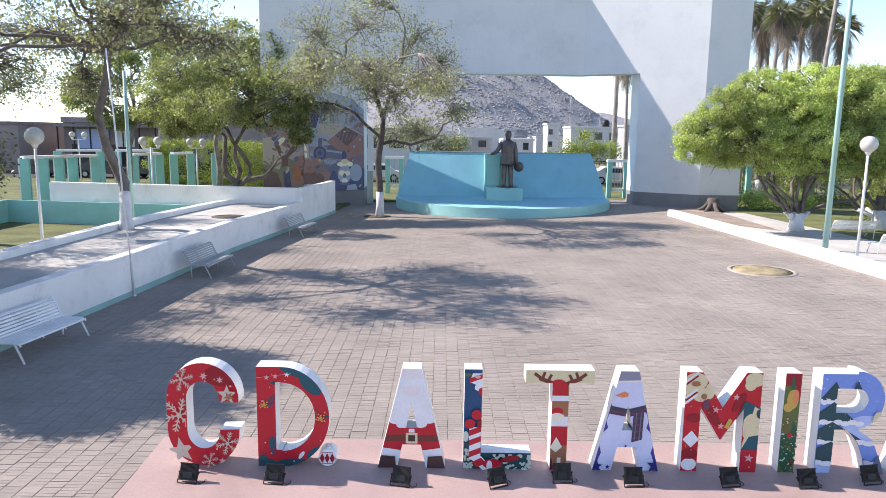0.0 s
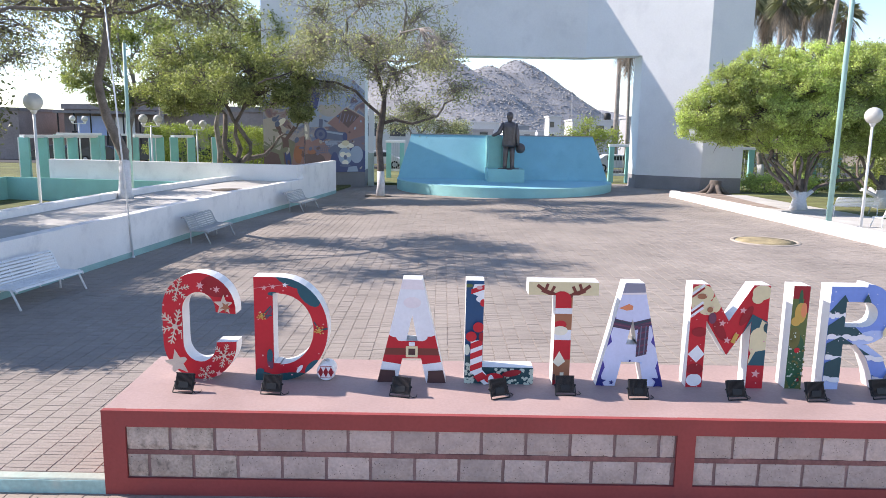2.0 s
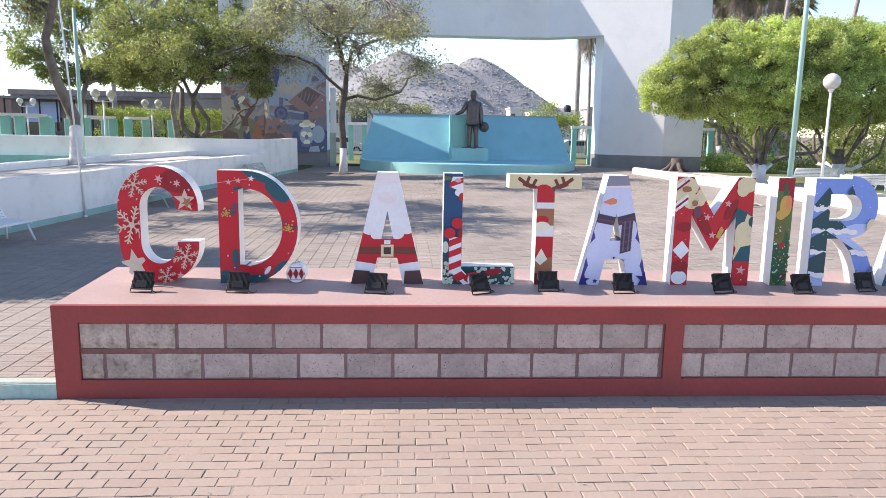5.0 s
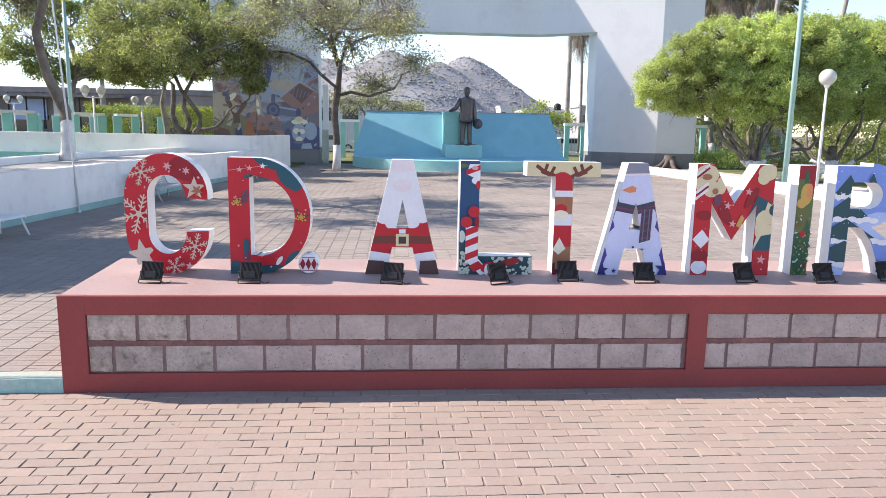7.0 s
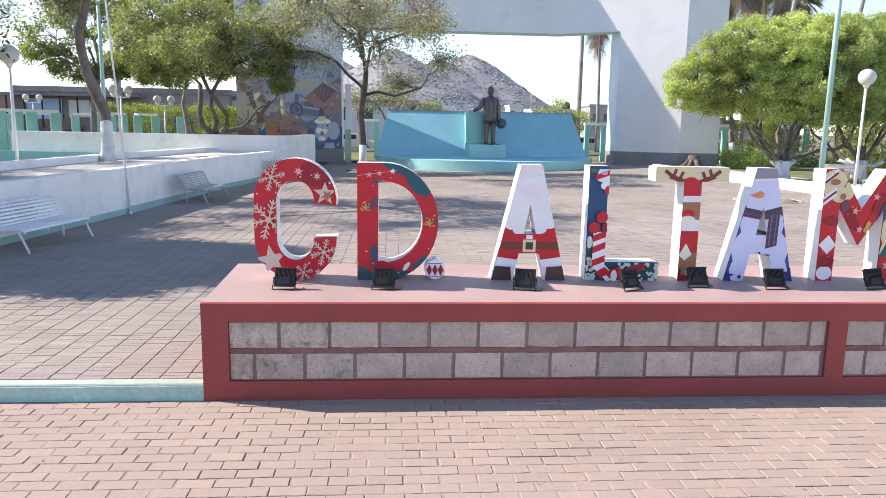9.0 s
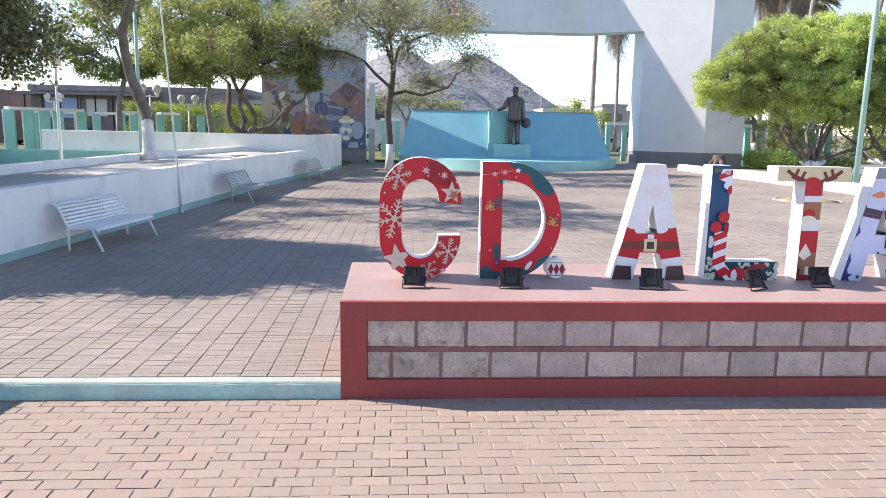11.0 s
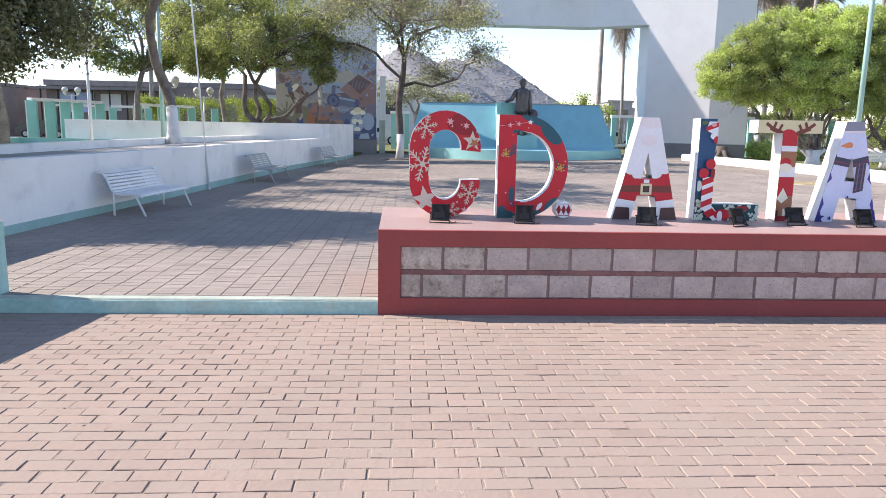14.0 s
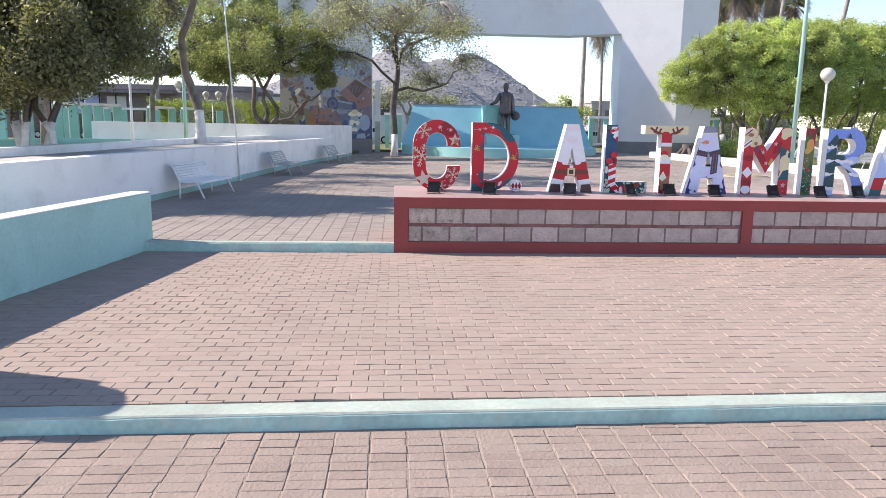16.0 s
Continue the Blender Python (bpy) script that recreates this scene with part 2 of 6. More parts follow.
ASPHALT = material("asphalt", (0.06, 0.06, 0.062), 0.95, var=0.2, fine=30, coarse=0.4, bump=0.3)
CAR_WHITE = material("white_car_paint", (0.7, 0.7, 0.72), 0.25, var=0.02, fine=5, bump=0, sheen=0.6)
CAR_DARK = material("dark_car_paint", (0.04, 0.045, 0.06), 0.25, var=0.02, fine=5, bump=0, sheen=0.6)
RUBBER = material("black_rubber", (0.02, 0.02, 0.02), 0.8, var=0.1, fine=30, bump=0.1)

INK = {}
for ink, rgb in dict(red=(196, 30, 48), deepred=(150, 22, 40), teal=(24, 84, 100), beige=(222, 208, 170), cream=(238, 230, 210), gold=(204, 164, 84),
                     white=(232, 232, 238), frost=(206, 190, 176), snow=(208, 212, 240), brown=(118, 56, 50), darkbrown=(78, 52, 54), tan=(166, 110, 82), orange=(226, 138, 96),
                     navy=(30, 40, 120), purple=(70, 60, 150), grey=(140, 140, 158), green=(42, 92, 66), darkgreen=(28, 74, 84), moss=(92, 108, 62),
                     skyblue=(120, 150, 222), paleblue=(178, 196, 238), pink=(222, 166, 170), blush=(234, 224, 228), plum=(74, 58, 84), wine=(112, 62, 88), blue=(24, 76, 120), palegreen=(196, 208, 196),
                     olive=(104, 104, 58), rust=(156, 120, 114), mauve=(130, 118, 132), slate=(104, 112, 136), haze=(160, 172, 190), sand=(182, 172, 160), indigo=(74, 82, 124), umber=(112, 88, 84), drab=(128, 126, 106)).items():
    INK[ink] = material("print_" + ink, srgb(*rgb), 0.4, var=0.05, fine=30, coarse=3, bump=0, sheen=0.45)


# weathered brushwork: soft patches of several colours
MURAL = material("mural_brushwork", (0.2, 0.17, 0.21), 0.8, var=0.1, fine=20, coarse=2, bump=0.05)
nt = MURAL.node_tree
mp = nt.nodes.new("ShaderNodeTexNoise")
mp.inputs["Scale"].default_value, mp.inputs["Detail"].default_value, mp.inputs["Distortion"].default_value = 0.85, 5.0, 1.4
mg = nt.nodes.new("ShaderNodeNewGeometry")
mr = nt.nodes.new("ShaderNodeValToRGB")
for spot, rgb in ((0.3, (118, 110, 122)), (0.4, (150, 122, 118)), (0.47, (176, 166, 160)), (0.53, (122, 130, 154)), (0.6, (160, 172, 192)), (0.68, (118, 106, 118)), (0.76, (140, 118, 112))):
    el = mr.color_ramp.elements.new(spot)
    el.color = (*srgb(*rgb), 1)
mr.color_ramp.elements.remove(mr.color_ramp.elements[0])
nt.links.new(mg.outputs["Position"], mp.inputs["Vector"])
nt.links.new(mp.outputs["Fac"], mr.inputs[0])
nt.links.new(mr.outputs[0], nt.nodes["Principled BSDF"].inputs["Base Color"])


# ---- mesh helpers ----
def link_mesh(name, verts, faces, mats, parent=None, slots=None, smooth=False):
    me = bpy.data.meshes.new(name)
    me.from_pydata(verts, [], faces)
    for m in mats if isinstance(mats, (list, tuple)) else [mats]:
        me.materials.append(m)
    if slots is not None:
        me.polygons.foreach_set("material_index", slots)
    if smooth:
        me.polygons.foreach_set("use_smooth", [True] * len(me.polygons))
    me.update()
    ob = new(name, me)
    ob.parent = parent
    return ob


def part(name, bm, mat, parent=None, label="", smooth=False):
    me = bpy.data.meshes.new(name)
    bmesh.ops.recalc_face_normals(bm, faces=bm.faces)
    bm.to_mesh(me)
    bm.free()
    for m in mat if isinstance(mat, (list, tuple)) else [mat]:
        me.materials.append(m)
    if smooth:
        me.polygons.foreach_set("use_smooth", [True] * len(me.polygons))
    ob = new(name, me)
    ob.parent = parent
    return tagged(ob, label)


def thing(name, label, category, m=None, group="", kind=""):
    ob = new(name)
    ob.empty_display_size = 0.2
    if m is not None:
        ob.matrix_basis = m
    return tagged(ob, label, category, group, kind)


def box(bm, x0, x1, y0, y1, z0, z1, bevel=0.0, m=None):
    r = bmesh.ops.create_cube(bm, size=1.0)
    vs = r["verts"]
    mm = Matrix.Translation(((x0 + x1) / 2, (y0 + y1) / 2, (z0 + z1) / 2)) @ Matrix.Diagonal((x1 - x0, y1 - y0, z1 - z0, 1))
    bmesh.ops.transform(bm, matrix=(m @ mm) if m is not None else mm, verts=vs)
    if bevel:
        es = list({e for v in vs for e in v.link_edges})
        bmesh.ops.bevel(bm, geom=es, offset=bevel, segments=2, affect="EDGES", profile=0.6)
    return bm


def boxed(*a, **k):
    return box(bmesh.new(), *a, **k)


def prism(bm, poly, z0, z1, bevel=0.0):
    """An upright prism on a plan polygon."""
    n = len(poly)
    lo = [bm.verts.new((x, y, z0)) for x, y in poly]
    hi = [bm.verts.new((x, y, z1)) for x, y in poly]
    bm.faces.new(lo[::-1])
    top = bm.faces.new(hi)
    for i in range(n):
        bm.faces.new((lo[i], lo[(i + 1) % n], hi[(i + 1) % n], hi[i]))
    if bevel:
        bmesh.ops.bevel(bm, geom=list(top.edges), offset=bevel, segments=2, affect="EDGES")
    return bm


def strip(bm, line, width, z0, z1, side=1, bevel=0.0):
    """A wall of the given width on one side of a plan polyline."""
    n = len(line)
    off = []
    for i, (x, y) in enumerate(line):
        a, b = line[max(i - 1, 0)], line[min(i + 1, n - 1)]
        d = Vector((b[0] - a[0], b[1] - a[1])).normalized()
        off.append((x - d.y * width * side, y + d.x * width * side))
    return prism(bm, list(line) + off[::-1], z0, z1, bevel)


def ring_tube(V, F, pts, radii, n=7):
    """Adds a tapered tube along points to the lists V and F."""
    start = len(V)
    up = Vector((0.3, 0.2, 1)).normalized()
    for i, p in enumerate(pts):
        p = Vector(p)
        a, b = Vector(pts[max(i - 1, 0)]), Vector(pts[min(i + 1, len(pts) - 1)])
        d = (b - a).normalized()
        s = d.cross(up)
        s = s.normalized() if s.length > 0.05 else Vector((1, 0, 0))
        t = d.cross(s)
        for k in range(n):
            ang = 2 * math.pi * k / n
            V.append(tuple(p + (s * math.cos(ang) + t * math.sin(ang)) * radii[i]))
    for i in range(len(pts) - 1):
        for k in range(n):
            a, b = start + i * n + k, start + i * n + (k + 1) % n
            F.append((a, b, b + n, a + n))
    F.append(tuple(range(start, start + n))[::-1])
    F.append(tuple(range(start + (len(pts) - 1) * n, start + len(pts) * n)))


def tube(name, pts, radii, mat, parent=None, n=10, label=""):
    V, F = [], []
    if not isinstance(radii, (list, tuple)):
        radii = [radii] * len(pts)
    ring_tube(V, F, pts, radii, n)
    return tagged(link_mesh(name, V, F, mat, parent, smooth=True), label)


def lathe(name, profile, mat, parent=None, n=20, label="", at=(0, 0)):
    """A turned body from (radius, height) pairs."""
    V, F = [], []
    for r, z in profile:
        for k in range(n):
            a = 2 * math.pi * k / n
            V.append((at[0] + r * math.cos(a), at[1] + r * math.sin(a), z))
    for i in range(len(profile) - 1):
        for k in range(n):
            F.append((i * n + k, i * n + (k + 1) % n, (i + 1) * n + (k + 1) % n, (i + 1) * n + k))
    F.append(tuple(range(n))[::-1])
    F.append(tuple(range((len(profile) - 1) * n, len(profile) * n)))
    return tagged(link_mesh(name, V, F, mat, parent, smooth=True), label)


def clip(poly, by):
    """The part of a convex polygon inside another convex one, both anticlockwise."""
    out = list(poly)
    for i in range(len(by)):
        a, b = by[i], by[(i + 1) % len(by)]
        src, out = out, []
        if not src:
            return []
        side = [(b[0] - a[0]) * (p[1] - a[1]) - (b[1] - a[1]) * (p[0] - a[0]) for p in src]
        for k in range(len(src)):
            p, q, s, t = src[k - 1], src[k], side[k - 1], side[k]
            if (s >= 0) != (t >= 0):
                w = s / (s - t)
                out.append((p[0] + (q[0] - p[0]) * w, p[1] + (q[1] - p[1]) * w))
            if t >= 0:
                out.append(q)
    return out


def area(p):
    return sum(p[i - 1][0] * p[i][1] - p[i][0] * p[i - 1][1] for i in range(len(p))) / 2


def ccw(p):
    return list(p) if area(p) > 0 else list(p)[::-1]


def oval(cx, cy, rx, ry=None, n=14, turn=0.0):
    ry = rx if ry is None else ry
    c, s = math.cos(turn), math.sin(turn)
    return [(cx + rx * math.cos(a) * c - ry * math.sin(a) * s, cy + rx * math.cos(a) * s + ry * math.sin(a) * c) for a in (2 * math.pi * k / n for k in range(n))]


def bar2(x0, y0, x1, y1, w):
    d = Vector((x1 - x0, y1 - y0))
    d = Vector((-d.y, d.x)).normalized() * w / 2
    return ccw([(x0 - d.x, y0 - d.y), (x1 - d.x, y1 - d.y), (x1 + d.x, y1 + d.y), (x0 + d.x, y0 + d.y)])


def printed(name, parent, pieces, shapes, y=-0.004, label="", step=0.0004):
    """Flat printed shapes, cut to the outline of the panel that carries them."""
    V, F, S, mats = [], [], [], []
    for i, (ink, poly) in enumerate(shapes):
        if ink not in mats:
            mats.append(ink)
        for pc in pieces:
            q = clip(ccw(poly), pc)
            if len(q) > 2 and abs(area(q)) > 1e-6:
                F.append(tuple(range(len(V), len(V) + len(q))))
                S.append(mats.index(ink))
                V += [(u, y - step * (i + 1), v) for u, v in q]
    return tagged(link_mesh(name, V, F, [INK[k] for k in mats], parent, S), label, kind="stuff" if len(shapes) > 1 else "")


# ---- large structure ----
def lift(x, y):
    """Height of the upper plaza, which rises gently to one far corner."""
    return 0.14 + 0.00038 * max(x, 0.0) * max(y, 0.0)


WALL_LINE = [(-6.1, -4.0), (-5.36, 4.5), (-4.68, 11.3), (-4.12, 18.0), (-3.08, 25.2)]
WALL_END = [(-3.08, 25.2), (-2.42, 30.4)]
RIGHT_LINE = [(14.7, 29.8), (15.2, 24.5), (15.75, 19.3), (16.2, 14.2), (16.8, 8.0)]

V, F = [], []
R = [-3000, -400, -120, 120, 400, 3000]
for yy in R:
    for xx in R:
        V.append((xx, yy, -0.22))
for j in range(5):
    for i in range(5):
        F.append((j * 6 + i, j * 6 + i + 1, j * 6 + i + 7, j * 6 + i + 6))
tagged(link_mesh("ground", V, F, GROUND), "dry earth ground reaching the hills", "ground", kind="structure")

park = part("lawn", prism(bmesh.new(), [(17.2, 6.0), (90, 6.0), (90, 75), (-70, 75), (-70, 27.4), (-15.6, 27.4), (-3.6, 25.6), (-2.7, 30.6), (-2.0, 36.5), (14.5, 36.5), (15.6, 30.0), (16.6, 18.0)], -0.2, 0.27), LAWN)
tagged(park, "patchy park lawn round the plaza", "lawn", kind="structure")
part_walk = part("pavement_park", prism(bmesh.new(), [(14.95, 30.2), (17.0, 14.5), (17.9, 7.0), (21.5, 7.0), (20.6, 20.0), (19.4, 31.5), (16.0, 33.6)], -0.1, 0.3), CONCRETE)
tagged(part_walk, "grey concrete path beside the low white wall", "pavement", kind="structure")
street = part("road", boxed(-80, 90, 52.0, 58.0, -0.1, 0.285), ASPHALT)
tagged(street, "asphalt street behind the park", "road", kind="structure")

# raised planter with a retaining wall, lawn and a higher back wall
wall = thing("wall_planter", "white limewashed retaining wall with teal skirting stripe", "wall", kind="structure")
part("body", strip(bmesh.new(), WALL_LINE, 0.3, -0.15, 1.21, 1, 0.02), WHITE_WALL, wall)
part("wall_end", strip(bmesh.new(), WALL_END, 0.3, -0.15, 1.82, 1, 0.02), WHITE_WALL, wall)
sk = [(x + 0.004, y) for x, y in WALL_LINE[:-1]] + [(-3.076, 25.2), (-2.416, 30.4)]
bm = bmesh.new()
for a, b in zip(sk, sk[1:]):
    box_h = 0.275 if a[1] < 10 else 0.3
    strip(bm, [a, b], 0.006, 0.1, box_h, -1)
part("skirting", bm, SKIRT, wall, "faded teal painted skirting")
slab = part("pavement_planter", prism(bmesh.new(), [(-5.6, 4.5), (-4.9, 11.3), (-4.3, 18.0), (-3.3, 25.1), (-6.2, 25.6), (-7.3, 19.0), (-7.7, 12.0), (-8.0, 6.0), (-8.3, -4.0), (-6.2, -4.0)], 0.2, 1.08), CONCRETE)
tagged(slab, "stained concrete walk on the raised planter", "pavement", kind="structure")
KERB_LINE = [(-8.2, -4.0), (-7.9, 6.0), (-7.62, 12.0), (-7.23, 19.0), (-6.55, 24.0), (-6.0, 25.7)]
kerb = part("kerb_planter", strip(bmesh.new(), KERB_LINE, 0.32, -0.2, 1.27, 1, 0.03), WHITE_WALL)
tagged(kerb, "white painted planter kerb", "kerb", kind="structure")
grass = part("lawn_planter", prism(bmesh.new(), [(-8.2, -4.0), (-7.5, 12.0), (-6.9, 20.0), (-6.2, 25.9), (-18.5, 27.2), (-18.5, -4.0)], -0.3, -0.1), LAWN)
tagged(grass, "sunken lawn strip inside the planter", "lawn", kind="structure")
back = part("wall_back", strip(bmesh.new(), [(-15.3, 26.95), (-3.36, 25.18)], 0.25, 0.2, 1.816, 1, 0.02), WHITE_WALL)
tagged(back, "long white limewashed park wall", "wall", kind="structure")
low = part("wall_teal", strip(bmesh.new(), [(-18.0, 10.0), (-17.3, 26.9), (-6.0, 25.3)], 0.2, -0.25, 0.95, 1, 0.015), TEAL)
tagged(low, "low teal wall edging the sunken lawn", "wall", kind="structure")

# low wall along the other side
rw = part("wall_low", strip(bmesh.new(), RIGHT_LINE, 0.32, -0.1, 0.62, 1, 0.025), WHITE_WALL)
tagged(rw, "low white painted plaza wall", "wall", kind="structure")

# arch: two towers and a beam, folded in plan
AX = 6.45


def face_y(dx):
    return 36.8 - 0.575 * max(0.0, min(dx, 11.05) - 5.0)


def arch_block(bm, u0, u1, z0, z1, depth=1.7, proud=0.0):
    for s in (-1, 1):
        us = sorted({u0, u1} | {k for k in (5.0, 11.05) if u0 < k < u1})
        fr = [(AX + s * u, face_y(u) - proud) for u in us]
        bk = [(x, y + depth) for x, y in fr]
        prism(bm, ccw(fr + bk[::-1]), z0, z1)
    return bm


arch = thing("monumental_arch", "tall white plastered monumental arch with grey base", "arch", kind="structure")
part("tower", arch_block(bmesh.new(), 7.9, 13.3, 1.1, 12.5), ARCH_WHITE, arch)
part("beam", arch_block(bmesh.new(), 0.0, 7.9, 7.85, 12.5, 1.3), ARCH_WHITE, arch)
part("base", arch_block(bmesh.new(), 7.9, 13.3, 0.0, 1.1, 1.7, 0.004), GREY_BASE, arch, "dark grey painted base")

# mural on the inner face of one tower
p0, p1 = Vector((AX - 7.9, face_y(7.9))), Vector((AX - 11.05, face_y(11.05)))
ang = math.degrees(math.atan2(p0.y - p1.y, p0.x - p1.x))
mural = thing("mural", "painted mural of brown, blue and grey shapes", "mural", pose(p1.x, p1.y - 0.018, 1.0, rz=ang))
MW = (p0 - p1).length
random.seed(5)
ms = [("haze", [(0.3, 2.5), (2.2, 2.6), (2.3, 3.4), (2.9, 5.2), (1.2, 5.6), (0.5, 5.4)]), ("sand", oval(1.5, 3.5, 0.7, 0.4)), ("haze", oval(1.3, 4.4, 0.8, 0.7)), ("indigo", [(0.1, 3.6), (0.75, 3.5), (0.95, 4.3), (0.6, 5.4), (0.0, 5.3)]),
      ("umber", [(0.3, 4.4), (0.5, 4.2), (0.62, 5.0), (0.42, 5.3)]), ("rust", [(1.35, 2.75), (2.5, 3.65), (MW, 3.1), (MW, 0.6), (2.6, 1.7), (1.9, 2.4)]), ("umber", [(1.9, 3.1), (2.5, 3.6), (3.3, 3.2), (2.6, 2.5)])]
ms += [("mauve", bar2(2.05 + 0.22 * k, 2.75 + 0.04 * k, 2.2 + 0.22 * k, 3.35 - 0.05 * k, 0.06)) for k in range(5)]
ms += [("sand", bar2(1.3, 2.72, 2.5, 3.68, 0.05)), ("sand", bar2(2.5, 3.68, MW, 3.12, 0.05)), ("mauve", [(1.9, 1.6), (MW, 2.1), (MW, 1.2), (2.2, 1.2)]),
       ("slate", bar2(0.95, 2.15, 2.4, 2.0, 0.5)), ("haze", bar2(1.1, 2.3, 2.3, 2.14, 0.1)), ("indigo", oval(0.95, 2.12, 0.38)), ("slate", oval(0.95, 2.12, 0.27)), ("indigo", oval(0.95, 2.12, 0.12)), ("indigo", oval(2.4, 2.0, 0.15, 0.25)),
       ("slate", bar2(0.95, 2.5, 0.98, 2.95, 0.22)), ("rust", [(-0.1, 0.0), (1.9, 0.0), (1.6, 1.3), (0.8, 1.9), (0.0, 1.5)]), ("umber", oval(0.5, 0.7, 0.7, 0.4)), ("sand", oval(0.12, 2.3, 0.17, 0.6, turn=0.1)), ("cream", oval(0.1, 2.25, 0.08, 0.4, turn=0.1)),
       ("umber", bar2(0.0, 2.9, 0.16, 3.6, 0.2)), ("mauve", oval(0.55, 1.3, 0.3, 0.2)), ("rust", oval(0.3, 1.5, 0.2, 0.35, turn=0.4)), ("tan", oval(0.4, 1.15, 0.25, 0.14)), ("sand", oval(0.3, 0.25, 0.38, 0.17)), ("pink", oval(0.25, 0.3, 0.16, 0.1)), ("umber", oval(1.2, 0.25, 0.4, 0.2))]
ms += [("slate", bar2(0.75 + 0.12 * k, 1.05, 0.85 + 0.12 * k, 1.5, 0.04)) for k in range(6)] + [("slate", bar2(0.7, 1.1 + 0.12 * k, 1.5, 1.15 + 0.12 * k, 0.03)) for k in range(4)]
ms += [("indigo", [(1.3, 0.0), (MW, 0.0), (MW, 1.2), (2.7, 1.65), (1.7, 1.4)]), ("slate", oval(2.0, 1.2, 0.6, 0.35)), ("haze", oval(3.1, 1.0, 0.4, 0.5)), ("cream", oval(2.45, 1.5, 0.5, 0.17)), ("beige", oval(2.42, 1.65, 0.24, 0.15)), ("haze", oval(2.4, 0.9, 0.42, 0.5)),
       ("cream", oval(2.25, 1.0, 0.2, 0.16)), ("cream", oval(2.58, 0.98, 0.17, 0.14)), ("slate", oval(2.4, 0.85, 0.1, 0.13)), ("cream", oval(2.4, 0.55, 0.2, 0.14)), ("slate", oval(2.38, 0.38, 0.34, 0.08)), ("haze", [(2.5, 0.02), (3.2, 0.02), (3.1, 0.35), (2.6, 0.3)]), ("indigo", oval(1.75, 0.75, 0.2, 0.4))]
for k in range(30):
    ms.append((random.choice(["mauve", "slate", "rust", "haze", "sand", "umber", "sand"]), oval(random.uniform(0.0, MW), random.uniform(0.1, 4.6), random.uniform(0.04, 0.14), random.uniform(0.03, 0.1), 9, random.uniform(0, 3))))
back_panel = bmesh.new()
fa = [back_panel.verts.new((u, 0.0, v)) for u, v in [(0, 0), (MW, 0), (MW, 4.6), (2.9, 5.2), (1.2, 5.6), (0, 5.3)]]
fa = back_panel.faces.new(fa)
ex = bmesh.ops.extrude_face_region(back_panel, geom=[fa])
bmesh.ops.translate(back_panel, verts=[v for v in ex["geom"] if isinstance(v, bmesh.types.BMVert)], vec=(0, 0.012, 0))
part("painted_ground", back_panel, MURAL, mural)
printed("painted_pattern", mural, [[(0, 0), (MW, 0), (MW, 4.6), (2.9, 5.2), (1.2, 5.6), (0, 5.3)]], ms, -0.002, step=0.0012)
M2 = Vector((AX - 13.3, face_y(13.3)))
mural2 = thing("mural", "painted mural of brown and green shapes on the outer tower face", "mural", pose(M2.x, M2.y - 0.018, 1.0, rz=math.degrees(math.atan2(p1.y - M2.y, p1.x - M2.x))))
W2 = (p1 - M2).length
part("painted_ground", boxed(0, W2 - 0.01, 0, 0.012, 0, 4.2), MURAL, mural2)
ms = [("drab", [(0, 0), (W2, 0), (W2, 1.4), (1.3, 1.9), (0, 2.6)]), ("sand", [(0, 1.5), (0.9, 1.2), (1.3, 2.4), (0.5, 3.0), (0, 2.9)]), ("umber", [(0, 0), (1.1, 0), (0.8, 1.0), (0, 1.25)]), ("umber", bar2(1.35, 0.0, 1.2, 1.8, 0.34)), ("umber", bar2(1.2, 1.7, 0.75, 2.6, 0.24)),
      ("umber", bar2(1.25, 1.8, 1.75, 2.5, 0.2)), ("rust", [(1.5, 0.3), (W2, 0.4), (W2, 2.0), (1.75, 1.6)]), ("tan", oval(1.9, 1.0, 0.24, 0.5)), ("indigo", bar2(1.4, 0.2, 1.3, 1.1, 0.3)), ("cream", oval(1.0, 2.75, 0.3, 0.14, turn=0.7)), ("haze", oval(1.9, 3.2, 0.5, 0.7))]
ms += [("drab", bar2(0.55, 1.3, 0.55 + 0.6 * math.cos(q), 1.3 + 0.7 * math.sin(q), 0.1)) for q in (0.5, 1.0, 1.5, 2.0, 2.6)]
ms += [(random.choice(["mauve", "sand", "slate", "drab", "umber"]), oval(random.uniform(0, W2), random.uniform(0.2, 4.0), random.uniform(0.05, 0.2), random.uniform(0.04, 0.16), 10, random.uniform(0, 3))) for k in range(24)]
printed("painted_pattern", mural2, [[(0, 0), (W2 - 0.01, 0), (W2 - 0.01, 4.2), (0, 4.2)]], ms, -0.002, step=0.0012)

# fountain stage with leaning shell wall
FX, FY = 6.6, 34.6
fount = thing("fountain_stage", "curved blue shell wall on an aqua rimmed fountain basin", "fountain", pose(FX, FY, 0.2))


def shell_point(f, h):
    """f from -1 to 1 along the wall, h from 0 at the foot to 1 at the top."""
    half = 6.12 - 0.72 * h ** 1.1
    x = half * f
    y = 0.02 + 0.42 * abs(f) + 1.3 * h
    return x, y


